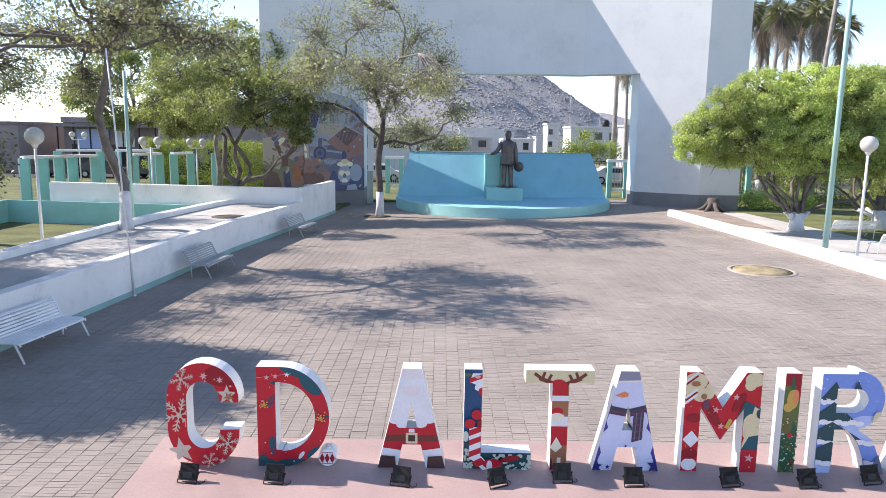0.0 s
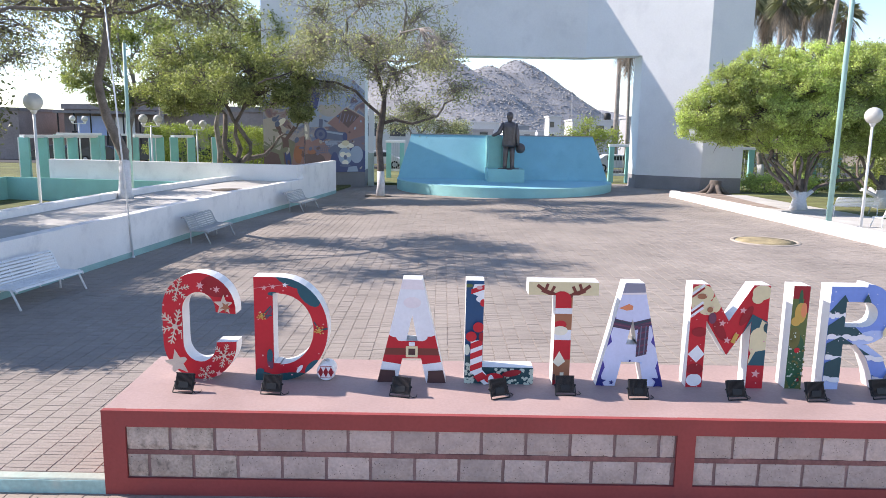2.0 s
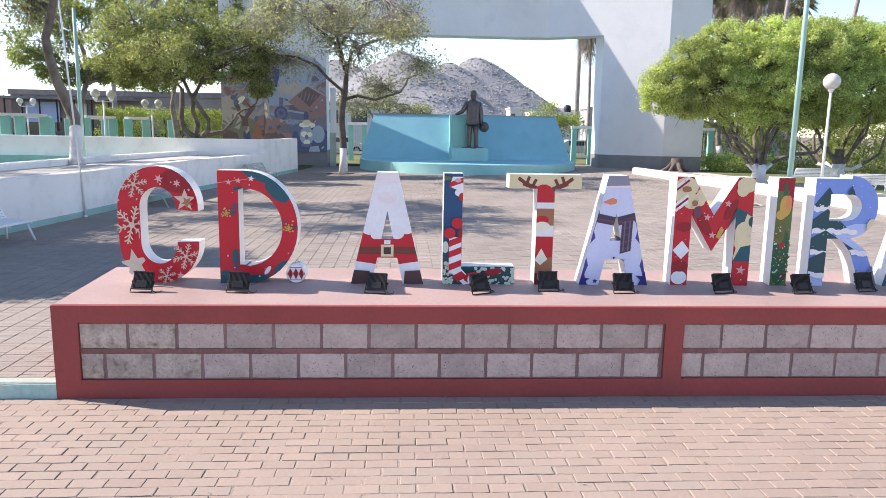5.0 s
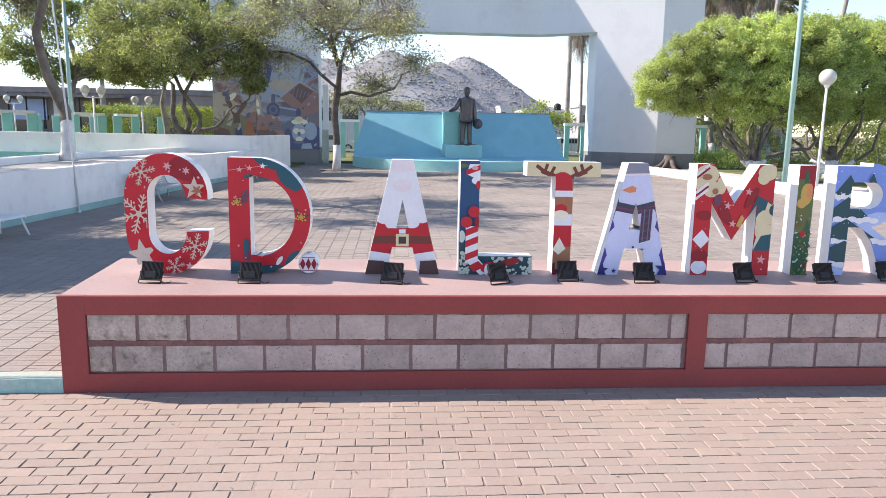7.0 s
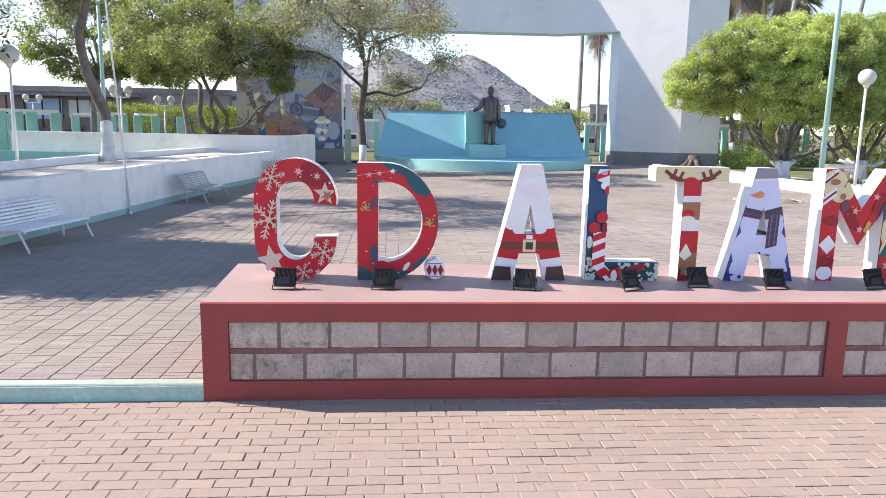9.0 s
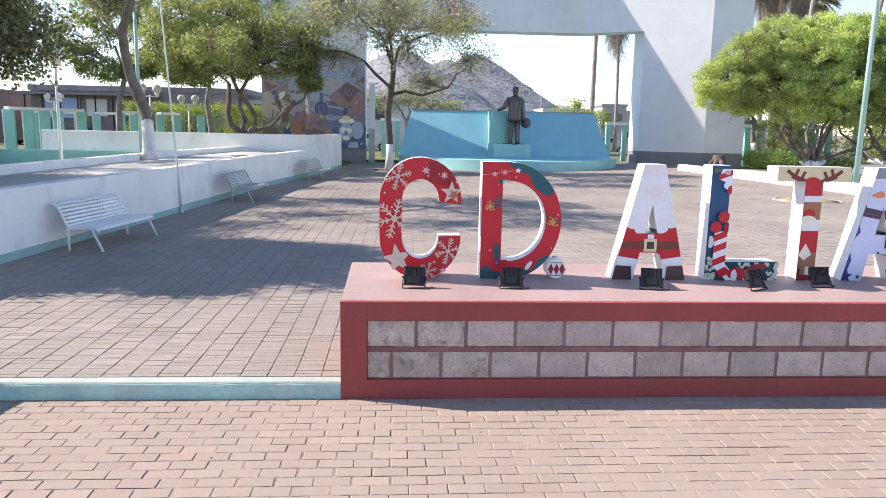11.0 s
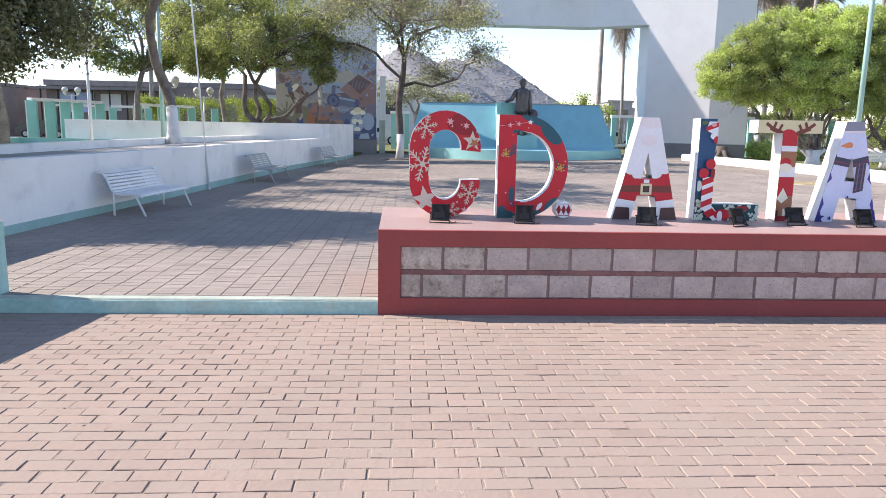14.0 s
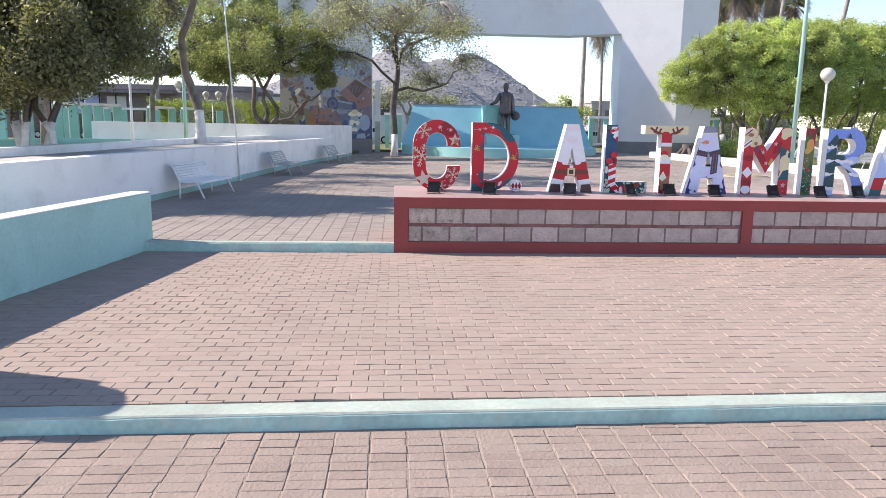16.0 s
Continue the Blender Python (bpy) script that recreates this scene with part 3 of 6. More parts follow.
V, F, N, HN = [], [], 40, 8
for t in (0.0, 0.32):
    for j in range(HN + 1):
        for i in range(N + 1):
            x, y = shell_point(-1 + 2 * i / N, j / HN)
            V.append((x, y + t, 0.45 + 2.55 * j / HN))
Q = (HN + 1) * (N + 1)
for o in (0, Q):
    for j in range(HN):
        for i in range(N):
            a = o + j * (N + 1) + i
            F.append((a, a + 1, a + N + 2, a + N + 1) if not o else (a, a + N + 1, a + N + 2, a + 1))
for i in range(N):
    a = HN * (N + 1) + i
    F.append((a, a + 1, a + 1 + Q, a + Q))
for j in range(HN):
    for i in (0, N):
        a = j * (N + 1) + i
        F.append((a, a + N + 1, a + N + 1 + Q, a + Q))
shell = link_mesh("shell_wall", V, F, POOL_BLUE, fount, smooth=False)
V, F = [], []
for i in range(N + 1):
    x, y = shell_point(-1 + 2 * i / N, 1.0)
    V += [(x, y - 0.02, 3.0), (x, y + 0.36, 3.0), (x, y + 0.36, 3.06), (x, y - 0.02, 3.06)]
for i in range(N):
    for k in range(4):
        F.append((4 * i + k, 4 * i + 4 + k, 4 * i + 4 + (k + 1) % 4, 4 * i + (k + 1) % 4))
tagged(link_mesh("coping", V, F, FAR_GREY, fount), "grey coping")


def basin(a, b, n=140):
    pts = [(a * math.cos(math.pi + math.pi * k / n), b * math.sin(math.pi + math.pi * k / n) + 0.35) for k in range(n + 1)]
    return pts + [(a, 3.9), (-a, 3.9)]


part("basin_rim", prism(bmesh.new(), basin(6.14, 6.6), -0.3, 0.5, 0.03), POOL_AQUA, fount)
part("basin_floor", prism(bmesh.new(), basin(5.9, 6.36), 0.1, 0.504), POOL_BLUE, fount, "pale blue painted floor")
bm = bmesh.new()
side = [(5.3, 0.45), (6.08, 0.45), (5.86, 1.9), (5.7, 2.3), (5.5, 2.36), (5.3, 2.36)]
lo, hi = [bm.verts.new((x, 1.75, z)) for x, z in side], [bm.verts.new((x, 2.5, z)) for x, z in side]
bm.faces.new(lo), bm.faces.new(hi[::-1])
for k in range(6):
    bm.faces.new((lo[k], hi[k], hi[k - 5], lo[k - 5]))
part("buttress", bm, POOL_AQUA, fount, "aqua stepped end buttress")
podium = thing("statue_podium", "teal block podium and plinth behind the statue", "podium", pose(FX, FY, 0.2))
part("plinth", boxed(-1.05, 0.95, -2.2, 1.0, 0.5, 1.22, 0.03), POOL_AQUA, podium)
part("block", boxed(-1.0, -0.25, -1.0, 1.2, 1.22, 3.02, 0.03), TEAL, podium)
part("block", boxed(-0.25, 0.45, -0.75, 1.2, 1.22, 2.9, 0.03), TEAL, podium)

# bronze statue, one mesh
V, F = [], []


def limb(pts, radii, n=10):
    ring_tube(V, F, pts, radii, n)


for s in (-1, 1):
    limb([(0.2 * s, 0, 0.0), (0.2 * s, 0, 0.06), (0.185 * s, 0.02, 0.75), (0.15 * s, 0.0, 1.45)], [0.13, 0.115, 0.14, 0.19])
    limb([(0.2 * s, 0.05, 0.05), (0.24 * s, -0.22, 0.05)], [0.11, 0.09])
limb([(0, 0, 1.2), (0, 0, 1.35), (0, 0, 1.75), (0, 0.01, 2.15), (0, 0.02, 2.42), (0, 0.02, 2.52), (0, 0.02, 2.58)], [0.4, 0.39, 0.36, 0.38, 0.38, 0.25, 0.12], 14)
limb([(0, 0.0, 2.5), (0, -0.02, 2.66), (0, -0.03, 2.78), (0, -0.02, 2.92), (0, -0.01, 3.02), (0, 0, 3.07)], [0.12, 0.125, 0.175, 0.185, 0.14, 0.05], 12)
limb([(-0.3, 0.02, 2.44), (-0.45, 0.0, 2.2), (-0.6, -0.05, 1.93), (-0.85, 0.05, 1.8), (-0.95, 0.1, 1.78)], [0.13, 0.13, 0.12, 0.09, 0.05])
limb([(0.3, 0.02, 2.44), (0.41, 0.0, 2.05), (0.44, -0.06, 1.7), (0.47, -0.1, 1.35), (0.5, -0.1, 1.2)], [0.13, 0.13, 0.12, 0.09, 0.06])
limb([(0.56, -0.22, 1.12), (0.6, -0.16, 1.12), (0.64, -0.1, 1.12)], [0.27, 0.28, 0.27], 16)
limb([(0.6, -0.2, 1.12), (0.72, -0.02, 1.12)], [0.15, 0.13], 12)
limb([(0, 0, -0.05), (0, 0, 0.01)], [0.62, 0.6], 16)
statue = link_mesh("statue", V, F, BRONZE, None, smooth=True)
statue.matrix_basis = pose(6.72, 33.0, 1.44)
tagged(statue, "dark bronze standing figure holding a hat, on a teal plinth", "statue")


# ---- letter sign ----
BL = 10.75
PLINTH_RISE = 0.042  # fall of the slab towards its front edge
sign = thing("sign_base", "long oxide-red sign plinth with concrete block panels", "plinth")
part("core", boxed(0.03, BL - 0.03, 0.026, 1.38, -0.1, 0.79), MORTAR, sign)
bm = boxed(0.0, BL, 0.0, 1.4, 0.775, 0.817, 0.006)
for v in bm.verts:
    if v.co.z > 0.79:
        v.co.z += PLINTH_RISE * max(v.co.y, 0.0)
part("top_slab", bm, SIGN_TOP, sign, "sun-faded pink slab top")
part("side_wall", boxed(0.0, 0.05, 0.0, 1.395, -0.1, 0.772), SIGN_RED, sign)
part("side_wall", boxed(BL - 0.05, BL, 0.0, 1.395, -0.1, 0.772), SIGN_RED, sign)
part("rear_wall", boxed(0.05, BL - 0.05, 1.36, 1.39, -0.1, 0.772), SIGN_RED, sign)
POSTS = [(-0.003, 0.21), (5.29, 5.46), (10.54, BL + 0.003)]
for a, b in POSTS:
    part("post", boxed(a, b, -0.006, 0.05, -0.1, 0.82, 0.0015), SIGN_RED, sign)
for (a, b), (c, d) in zip(POSTS, POSTS[1:]):
    part("rail", boxed(b, c, -0.0055, 0.05, 0.664, 0.819, 0.0015), SIGN_RED, sign)
    part("rail", boxed(b, c, -0.0055, 0.05, -0.1, 0.16, 0.0015), SIGN_RED, sign)
    part("mortar_band", boxed(b, c, 0.011, 0.05, 0.39, 0.438, 0.006), BAND_RED, sign, "dusty red mortar band")


def rough_block(w, h, seed):
    random.seed(seed)
    nx, nz = 6, 4
    V, F = [], []
    for j in range(nz + 1):
        for i in range(nx + 1):
            edge = i in (0, nx) or j in (0, nz)
            u, v = w * i / nx, h * j / nz
            if edge:
                u += random.uniform(0.0, 0.005) * (1 if i == 0 else -1 if i == nx else 0)
                v += random.uniform(0.0, 0.006) * (1 if j == 0 else -1 if j == nz else 0)
            V.append((u, random.uniform(0.006, 0.012) if edge else random.uniform(-0.003, 0.003), v))
    for j in range(nz):
        for i in range(nx):
            a = j * (nx + 1) + i
            F.append((a, a + 1, a + nx + 2, a + nx + 1))
    rim = [i for i in range(nx + 1)] + [j * (nx + 1) + nx for j in range(1, nz + 1)] + [nz * (nx + 1) + i for i in range(nx - 1, -1, -1)] + [j * (nx + 1) for j in range(nz - 1, 0, -1)]
    base = len(V)
    for k in rim:
        V.append((V[k][0], 0.045, V[k][2]))
    for k in range(len(rim)):
        F.append((rim[k], base + k, base + (k + 1) % len(rim), rim[(k + 1) % len(rim)]))
    me = bpy.data.meshes.new("block")
    me.from_pydata(V, [], F)
    me.materials.append(BLOCK)
    return me


BLOCKS = {(w, s): rough_block(w - 0.012, 0.222, s) for w in (0.398, 0.195, 0.15) for s in range(4)}
DIRTY = {w: BLOCKS[(w, 1)].copy() for w in (0.398, 0.195, 0.15)}
for me in DIRTY.values():
    me.materials[0] = BLOCK_DIRTY
n = 0
for p, (x0, x1) in enumerate(((0.21, 5.29), (5.46, 10.54))):
    for row, z in ((0, 0.437), (1, 0.17)):
        x, first = x0 + 0.006, row == 1
        while x < x1 - 0.1:
            w = 0.195 if first else (0.398 if x + 0.4 < x1 else 0.15)
            short = p == 1 and row == 0 and x < x0 + 0.1
            first = False
            ob = new("block", BLOCKS[(w, n % 4)])
            ob.parent = sign
            if x < 0.95:
                ob.data = DIRTY[w]
            sc = (x1 - 0.006 - x) / w if w == 0.15 else 0.87 if short else 1.0
            ob.matrix_basis = Matrix.Translation((x, 0.007, z)) @ Matrix.Diagonal((sc, 1, 1, 1))
            x += w * sc + 0.0125
            n += 1

# letters as convex strokes: u across, v up
H = 1.075
FACE_Y = 0.775
FOOT_Z = 0.817 + PLINTH_RISE * FACE_Y
DEEP = 0.2
V_FIT = H / 1.105


def arc_strokes(cx, cy, a, b, ai, bi, t0, t1, n):
    out = []
    for k in range(n):
        p, q = radians(t0 + (t1 - t0) * k / n), radians(t0 + (t1 - t0) * (k + 1) / n)
        out.append(ccw([(cx + a * math.cos(p), cy + b * math.sin(p)), (cx + a * math.cos(q), cy + b * math.sin(q)),
                        (cx + ai * math.cos(q), cy + bi * math.sin(q)), (cx + ai * math.cos(p), cy + bi * math.sin(p))]))
    return out


def rect(x0, x1, y0, y1):
    return [(x0, y0), (x1, y0), (x1, y1), (x0, y1)]


def mirror(ps, w):
    return [ccw([(w - x, y) for x, y in p]) for p in ps]


LEG = [[(0, 0), (0.2, 0), (0.35, 0.71), (0.35, H), (0.252, H)]]
A_STROKES = LEG + mirror(LEG, 0.7) + [[(0.254, 0.257), (0.446, 0.257), (0.407, 0.44), (0.293, 0.44)]]
GLYPH = {
    "C": (arc_strokes(0.385, 0.72, 0.385, 0.385, 0.175, 0.19, -5, 180, 18) + [rect(0, 0.21, 0.385, 0.72)] + arc_strokes(0.385, 0.385, 0.385, 0.385, 0.175, 0.2, 180, 362, 18)),
    "D": ([rect(0, 0.19, 0, H), rect(0.19, 0.25, 0.915, H), rect(0.19, 0.25, 0, 0.18)] + arc_strokes(0.25, H / 2, 0.49, H / 2, 0.345, 0.37, -90, 90, 22)),
    "A": A_STROKES,
    "L": [rect(0, 0.18, 0, H), rect(0.18, 0.7, 0, 0.175)],
    "T": [rect(0, 0.73, 0.94, H), rect(0.285, 0.462, 0, 0.94)],
    "M": [rect(0, 0.166, 0, H), rect(0.614, 0.78, 0, H), [(0.166, 0.7), (0.39, 0.345), (0.39, 0.7), (0.166, H)], mirror([[(0.166, 0.7), (0.39, 0.345), (0.39, 0.7), (0.166, H)]], 0.78)[0]],
    "I": [rect(0, 0.165, 0, H)],
    "R": ([rect(0, 0.165, 0, H), rect(0.165, 0.36, 0.92, H), rect(0.165, 0.36, 0.48, 0.66)] + arc_strokes(0.36, 0.7925, 0.3, 0.3125, 0.13, 0.13, -90, 90, 14) +
          [ccw([(0.3, 0.48), (0.41, 0.48), (0.58, 0.36), (0.42, 0.34)]), ccw([(0.42, 0.34), (0.58, 0.36), (0.66, 0.18), (0.49, 0.17)]), ccw([(0.49, 0.17), (0.66, 0.18), (0.72, 0.0), (0.53, 0.0)])]),
}


def outline_edges(strokes):
    """Side walls: the stroke edges that no other stroke shares or covers."""
    out = []
    for i, p in enumerate(strokes):
        for k in range(len(p)):
            a, b = p[k - 1], p[k]
            segs = 6 if math.dist(a, b) > 0.12 else 1
            for s in range(segs):
                q0 = (a[0] + (b[0] - a[0]) * s / segs, a[1] + (b[1] - a[1]) * s / segs)
                q1 = (a[0] + (b[0] - a[0]) * (s + 1) / segs, a[1] + (b[1] - a[1]) * (s + 1) / segs)
                d = Vector((q1[0] - q0[0], q1[1] - q0[1]))
                if d.length < 1e-6:
                    continue
                nrm = Vector((d.y, -d.x)).normalized() * 0.004
                mid = ((q0[0] + q1[0]) / 2 + nrm.x, (q0[1] + q1[1]) / 2 + nrm.y)
                inside = False
                for j, o in enumerate(strokes):
                    if j != i and all((o[m][0] - o[m - 1][0]) * (mid[1] - o[m - 1][1]) - (o[m][1] - o[m - 1][1]) * (mid[0] - o[m - 1][0]) >= -1e-6 for m in range(len(o))):
                        inside = True
                        break
                if not inside:
                    out.append((q0, q1))
    return out


def letter(char, x, label, ground, shapes, sx=1.0):
    th = thing("letter_" + char.lower(), label, "letter", pose(x, FACE_Y, FOOT_Z), "letters of the sign")
    st = [ccw([(u * sx, v) for u, v in p]) for p in GLYPH[char]]
    V, F = [], []
    for p in st:
        for y, flip in ((0.0, False), (DEEP, True)):
            ids = list(range(len(V), len(V) + len(p)))
            V += [(u, y, v) for u, v in p]
            F.append(tuple(ids[::-1] if flip else ids))
    for a, b in outline_edges(st):
        k = len(V)
        V += [(a[0], 0, a[1]), (b[0], 0, b[1]), (b[0], DEEP, b[1]), (a[0], DEEP, a[1])]
        F.append((k + 3, k + 2, k + 1, k))
    link_mesh("body", V, F, WHITE_PAINT, th)
    shapes = [(ink, [(u * sx, v * V_FIT) for u, v in p]) for ink, p in shapes]
    printed("printed_face", th, st, [(ground, [(-1, -1), (2, -1), (2, 2), (-1, 2)])], -0.0008, "printed vinyl face")
    printed("printed_pattern", th, st, shapes, -0.0018)
    return th


def flake(cx, cy, r, ink="frost"):
    out = []
    for k in range(6):
        a = math.pi * k / 3 + 0.26
        c, s = math.cos(a), math.sin(a)
        out.append((ink, bar2(cx + c * r * 0.12, cy + s * r * 0.12, cx + c * r, cy + s * r, r * 0.075)))
        for f, l in ((0.3, 0.2), (0.52, 0.3), (0.76, 0.24)):
            for sgn in (-0.8, 0.8):
                out.append((ink, bar2(cx + c * r * f, cy + s * r * f, cx + c * r * f + math.cos(a + sgn) * r * l, cy + s * r * f + math.sin(a + sgn) * r * l, r * 0.065)))
    return out + [(ink, oval(cx, cy, r * 0.16, n=8))]


def star(cx, cy, r, ink="cream", turn=0.2, points=5):
    out = []
    for k in range(points):
        a = turn + 2 * math.pi * k / points
        w = math.pi / points
        out.append((ink, [(cx, cy), (cx + 0.42 * r * math.cos(a - w), cy + 0.42 * r * math.sin(a - w)), (cx + r * math.cos(a), cy + r * math.sin(a)), (cx + 0.42 * r * math.cos(a + w), cy + 0.42 * r * math.sin(a + w))]))
    return out


def dots(seed, n, x0, x1, y0, y1, ink, r0=0.006, r1=0.012):
    random.seed(seed)
    return [(ink, oval(random.uniform(x0, x1), random.uniform(y0, y1), random.uniform(r0, r1), n=7)) for k in range(n)]


letter("C", 0.29, "red printed letter C with pale snowflakes and stars, white sides", "red",
       [("deepred", oval(0.6, 1.0, 0.2, 0.12))] + flake(0.17, 0.96, 0.13) + flake(0.14, 0.57, 0.19) + flake(0.65, 0.27, 0.13) + flake(0.46, 0.08, 0.09)
       + star(0.43, 1.02, 0.045, "pink", 0.2, 6) + star(0.6, 0.98, 0.04, "pink", 0.4, 6) + star(0.67, 0.82, 0.11, "frost", 0.3) + star(0.69, 0.8, 0.06, "tan", 0.9) + star(0.17, 0.2, 0.15, "frost", 0.5) + star(0.6, 0.09, 0.04, "pink") + dots(3, 30, 0, 0.77, 0, H, "pink"), 0.96)
letter("D", 1.215, "red and teal printed letter D with gold berries, white sides", "red",
       [("teal", oval(0.4, 1.07, 0.2, 0.07, turn=-0.35)), ("teal", oval(0.55, 0.92, 0.15, 0.08, turn=-0.85)), ("darkgreen", oval(0.4, 0.02, 0.24, 0.07)), ("teal", oval(0.58, 0.15, 0.1, 0.05, turn=0.8)),
        ("darkgreen", oval(0.06, 0.02, 0.14, 0.07)), ("wine", oval(0.15, 0.2, 0.03, 0.08, turn=0.2)), ("wine", oval(0.15, 0.72, 0.02, 0.07, turn=-0.5)), ("teal", oval(0.19, 0.93, 0.05, 0.02)), ("teal", bar2(0.08, 0.69, 0.17, 0.8, 0.014)), ("teal", bar2(0.08, 0.69, 0.18, 0.7, 0.012)), ("teal", bar2(0.655, 0.55, 0.74, 0.57, 0.016)), ("teal", bar2(0.655, 0.55, 0.6, 0.64, 0.012)), ("teal", oval(0.15, 0.27, 0.03, 0.07)), ("teal", oval(0.05, 0.1, 0.04, 0.03)),
        ("pink", bar2(0, 0.985, 0.36, 1.035, 0.004)), ("blush", oval(0.45, 0.13, 0.02, 0.05, turn=-0.6))]
       + [("gold", oval(0.075 + 0.042 * math.cos(k * 1.9) * (k % 4) / 3, 0.69 + 0.045 * math.sin(k * 1.9) * (k % 4) / 3, 0.0085, n=8)) for k in range(19)]
       + [("gold", oval(0.655 + 0.045 * math.cos(k * 1.9) * (k % 4) / 3, 0.55 + 0.05 * math.sin(k * 1.9) * (k % 4) / 3, 0.009, n=8)) for k in range(19)]
       + star(0.11, 0.995, 0.03, "pink") + star(0.2, 1.01, 0.03, "pink") + star(0.32, 1.03, 0.03, "white") + dots(8, 26, 0, 0.74, 0, H, "pink", 0.005, 0.01))
letter("A", 2.455, "white and red printed letter A with a belt and gold buckle", "white",
       [("white", [(0.1, 0.4), (0.6, 0.4), (0.6, 1.2), (0.1, 1.2)]), ("blush", oval(0.35, 0.86, 0.09, 0.06)), ("blush", rect(0.2, 0.5, 1.0, 1.2)), ("red", [(0, 0.2), (0.7, 0.2), (0.7, 0.53), (0, 0.53)])]
       + [("white", oval(x, y, 0.07, 0.05)) for x, y in ((0.18, 0.54), (0.26, 0.49), (0.44, 0.5), (0.53, 0.55))]
       + [("red", rect(0.02, 0.68, 0.22, 0.45)), ("brown", rect(0, 0.7, 0.3, 0.375)), ("beige", rect(0.29, 0.41, 0.275, 0.395)), ("darkbrown", rect(0.315, 0.385, 0.3, 0.37)), ("white", rect(0.32, 0.38, 0.4, 0.44)),
          ("white", [(0.02, 0.16), (0.23, 0.13), (0.24, 0.2), (0.04, 0.23)]), ("white", [(0.47, 0.13), (0.68, 0.16), (0.66, 0.23), (0.46, 0.2)]),
          ("darkbrown", [(0.03, 0.14), (0.18, 0.13), (0.19, 0.0), (0.0, 0.0)]), ("darkbrown", [(0.52, 0.13), (0.67, 0.14), (0.7, 0.0), (0.51, 0.0)])])
cane = []
for k in range(6):
    cane += [("white", [(0.05, 0.16 + 0.13 * k - 0.3), (0.17, 0.22 + 0.13 * k - 0.3), (0.17, 0.28 + 0.13 * k - 0.3), (0.05, 0.22 + 0.13 * k - 0.3)])]
letter("L", 3.343, "teal printed letter L with a red and white striped cane", "blue",
       [("darkgreen", rect(0, 0.7, 0, 0.19)), ("darkgreen", oval(0.03, 0.1, 0.12, 0.2))] + dots(4, 34, 0, 0.09, 0, 0.22, "palegreen", 0.01, 0.024) + dots(5, 46, 0.3, 0.7, 0, 0.17, "palegreen", 0.01, 0.024)
       + [("white", rect(0.055, 0.175, 0.12, 0.48))] + [("red", [(0.055, v), (0.175, v + 0.05), (0.175, v + 0.115), (0.055, v + 0.065)]) for v in (0.14, 0.27, 0.38)]
       + [("white", [(0.06, 0.14), (0.18, 0.16), (0.3, 0.02), (0.2, 0.0)]), ("red", [(0.09, 0.09), (0.18, 0.14), (0.24, 0.08), (0.14, 0.03)]), ("red", oval(0.3, 0.07, 0.1, 0.06)), ("white", oval(0.27, 0.05, 0.03, 0.06)), ("deepred", oval(0.48, 0.13, 0.1, 0.035, turn=0.2)),
          ("white", [(0.05, 0.98), (0.18, 0.92), (0.18, H), (0.08, H)]), ("red", [(0.05, 0.97), (0.18, 1.02), (0.18, 1.07), (0.05, 1.02)]), ("white", oval(0.16, 0.92, 0.06, 0.04)), ("red", oval(0.17, 0.88, 0.03, 0.04)),
          ("red", oval(0.06, 0.52, 0.055)), ("red", oval(0.13, 0.62, 0.055)), ("deepred", oval(0.165, 0.52, 0.03, 0.05)), ("palegreen", oval(0.02, 0.38, 0.03, 0.06)), ("pink", oval(0.13, 1.04, 0.03, 0.02)), ("moss", oval(0.02, 1.06, 0.05, 0.02))])
antler = []
for s, c in ((1, 0.0), (-1, 0.73)):
    antler += [("brown", bar2(c + s * a, b, c + s * d, e, w)) for a, b, d, e, w in ((0.3, 0.955, 0.14, 1.02, 0.045), (0.2, 0.99, 0.09, 1.07, 0.035), (0.17, 1.0, 0.2, 1.085, 0.03), (0.23, 0.98, 0.27, 1.06, 0.03), (0.3, 0.95, 0.24, 0.99, 0.04))]
letter("T", 3.968, "beige and red printed letter T with brown branching shapes", "beige",
       antler + [("tan", rect(0.2, 0.5, 0.0, 0.94)), ("red", oval(0.35, 0.92, 0.1, 0.09)), ("red", rect(0.27, 0.45, 0.82, 0.92)), ("white", rect(0.2, 0.5, 0.77, 0.83)), ("white", oval(0.27, 0.76, 0.03)), ("tan", rect(0.24, 0.46, 0.67, 0.77)),
                 ("red", oval(0.345, 0.655, 0.065, 0.045)), ("white", rect(0.24, 0.46, 0.49, 0.6)), ("cream", oval(0.345, 0.59, 0.08, 0.05)), ("red", rect(0.24, 0.46, 0.28, 0.49)), ("cream", [(0.28, 0.25), (0.34, 0.2), (0.41, 0.26), (0.345, 0.37)]),
                 ("tan", rect(0.24, 0.46, 0.0, 0.2)), ("darkbrown", rect(0.26, 0.31, 0, 0.12)), ("cream", rect(0.36, 0.4, 0.0, 0.14)), ("deepred", oval(0.35, 0.03, 0.1, 0.03))], 0.963)
scarf = [("plum", [(0.14, 0.64), (0.36, 0.6), (0.56, 0.67), (0.58, 0.75), (0.35, 0.69), (0.15, 0.73)])]
scarf += [("wine", bar2(0.14, 0.675, 0.36, 0.635, 0.016)), ("wine", bar2(0.36, 0.635, 0.57, 0.7, 0.016)), ("darkgreen", bar2(0.14, 0.71, 0.36, 0.67, 0.01)), ("darkgreen", bar2(0.36, 0.67, 0.57, 0.73, 0.01))]
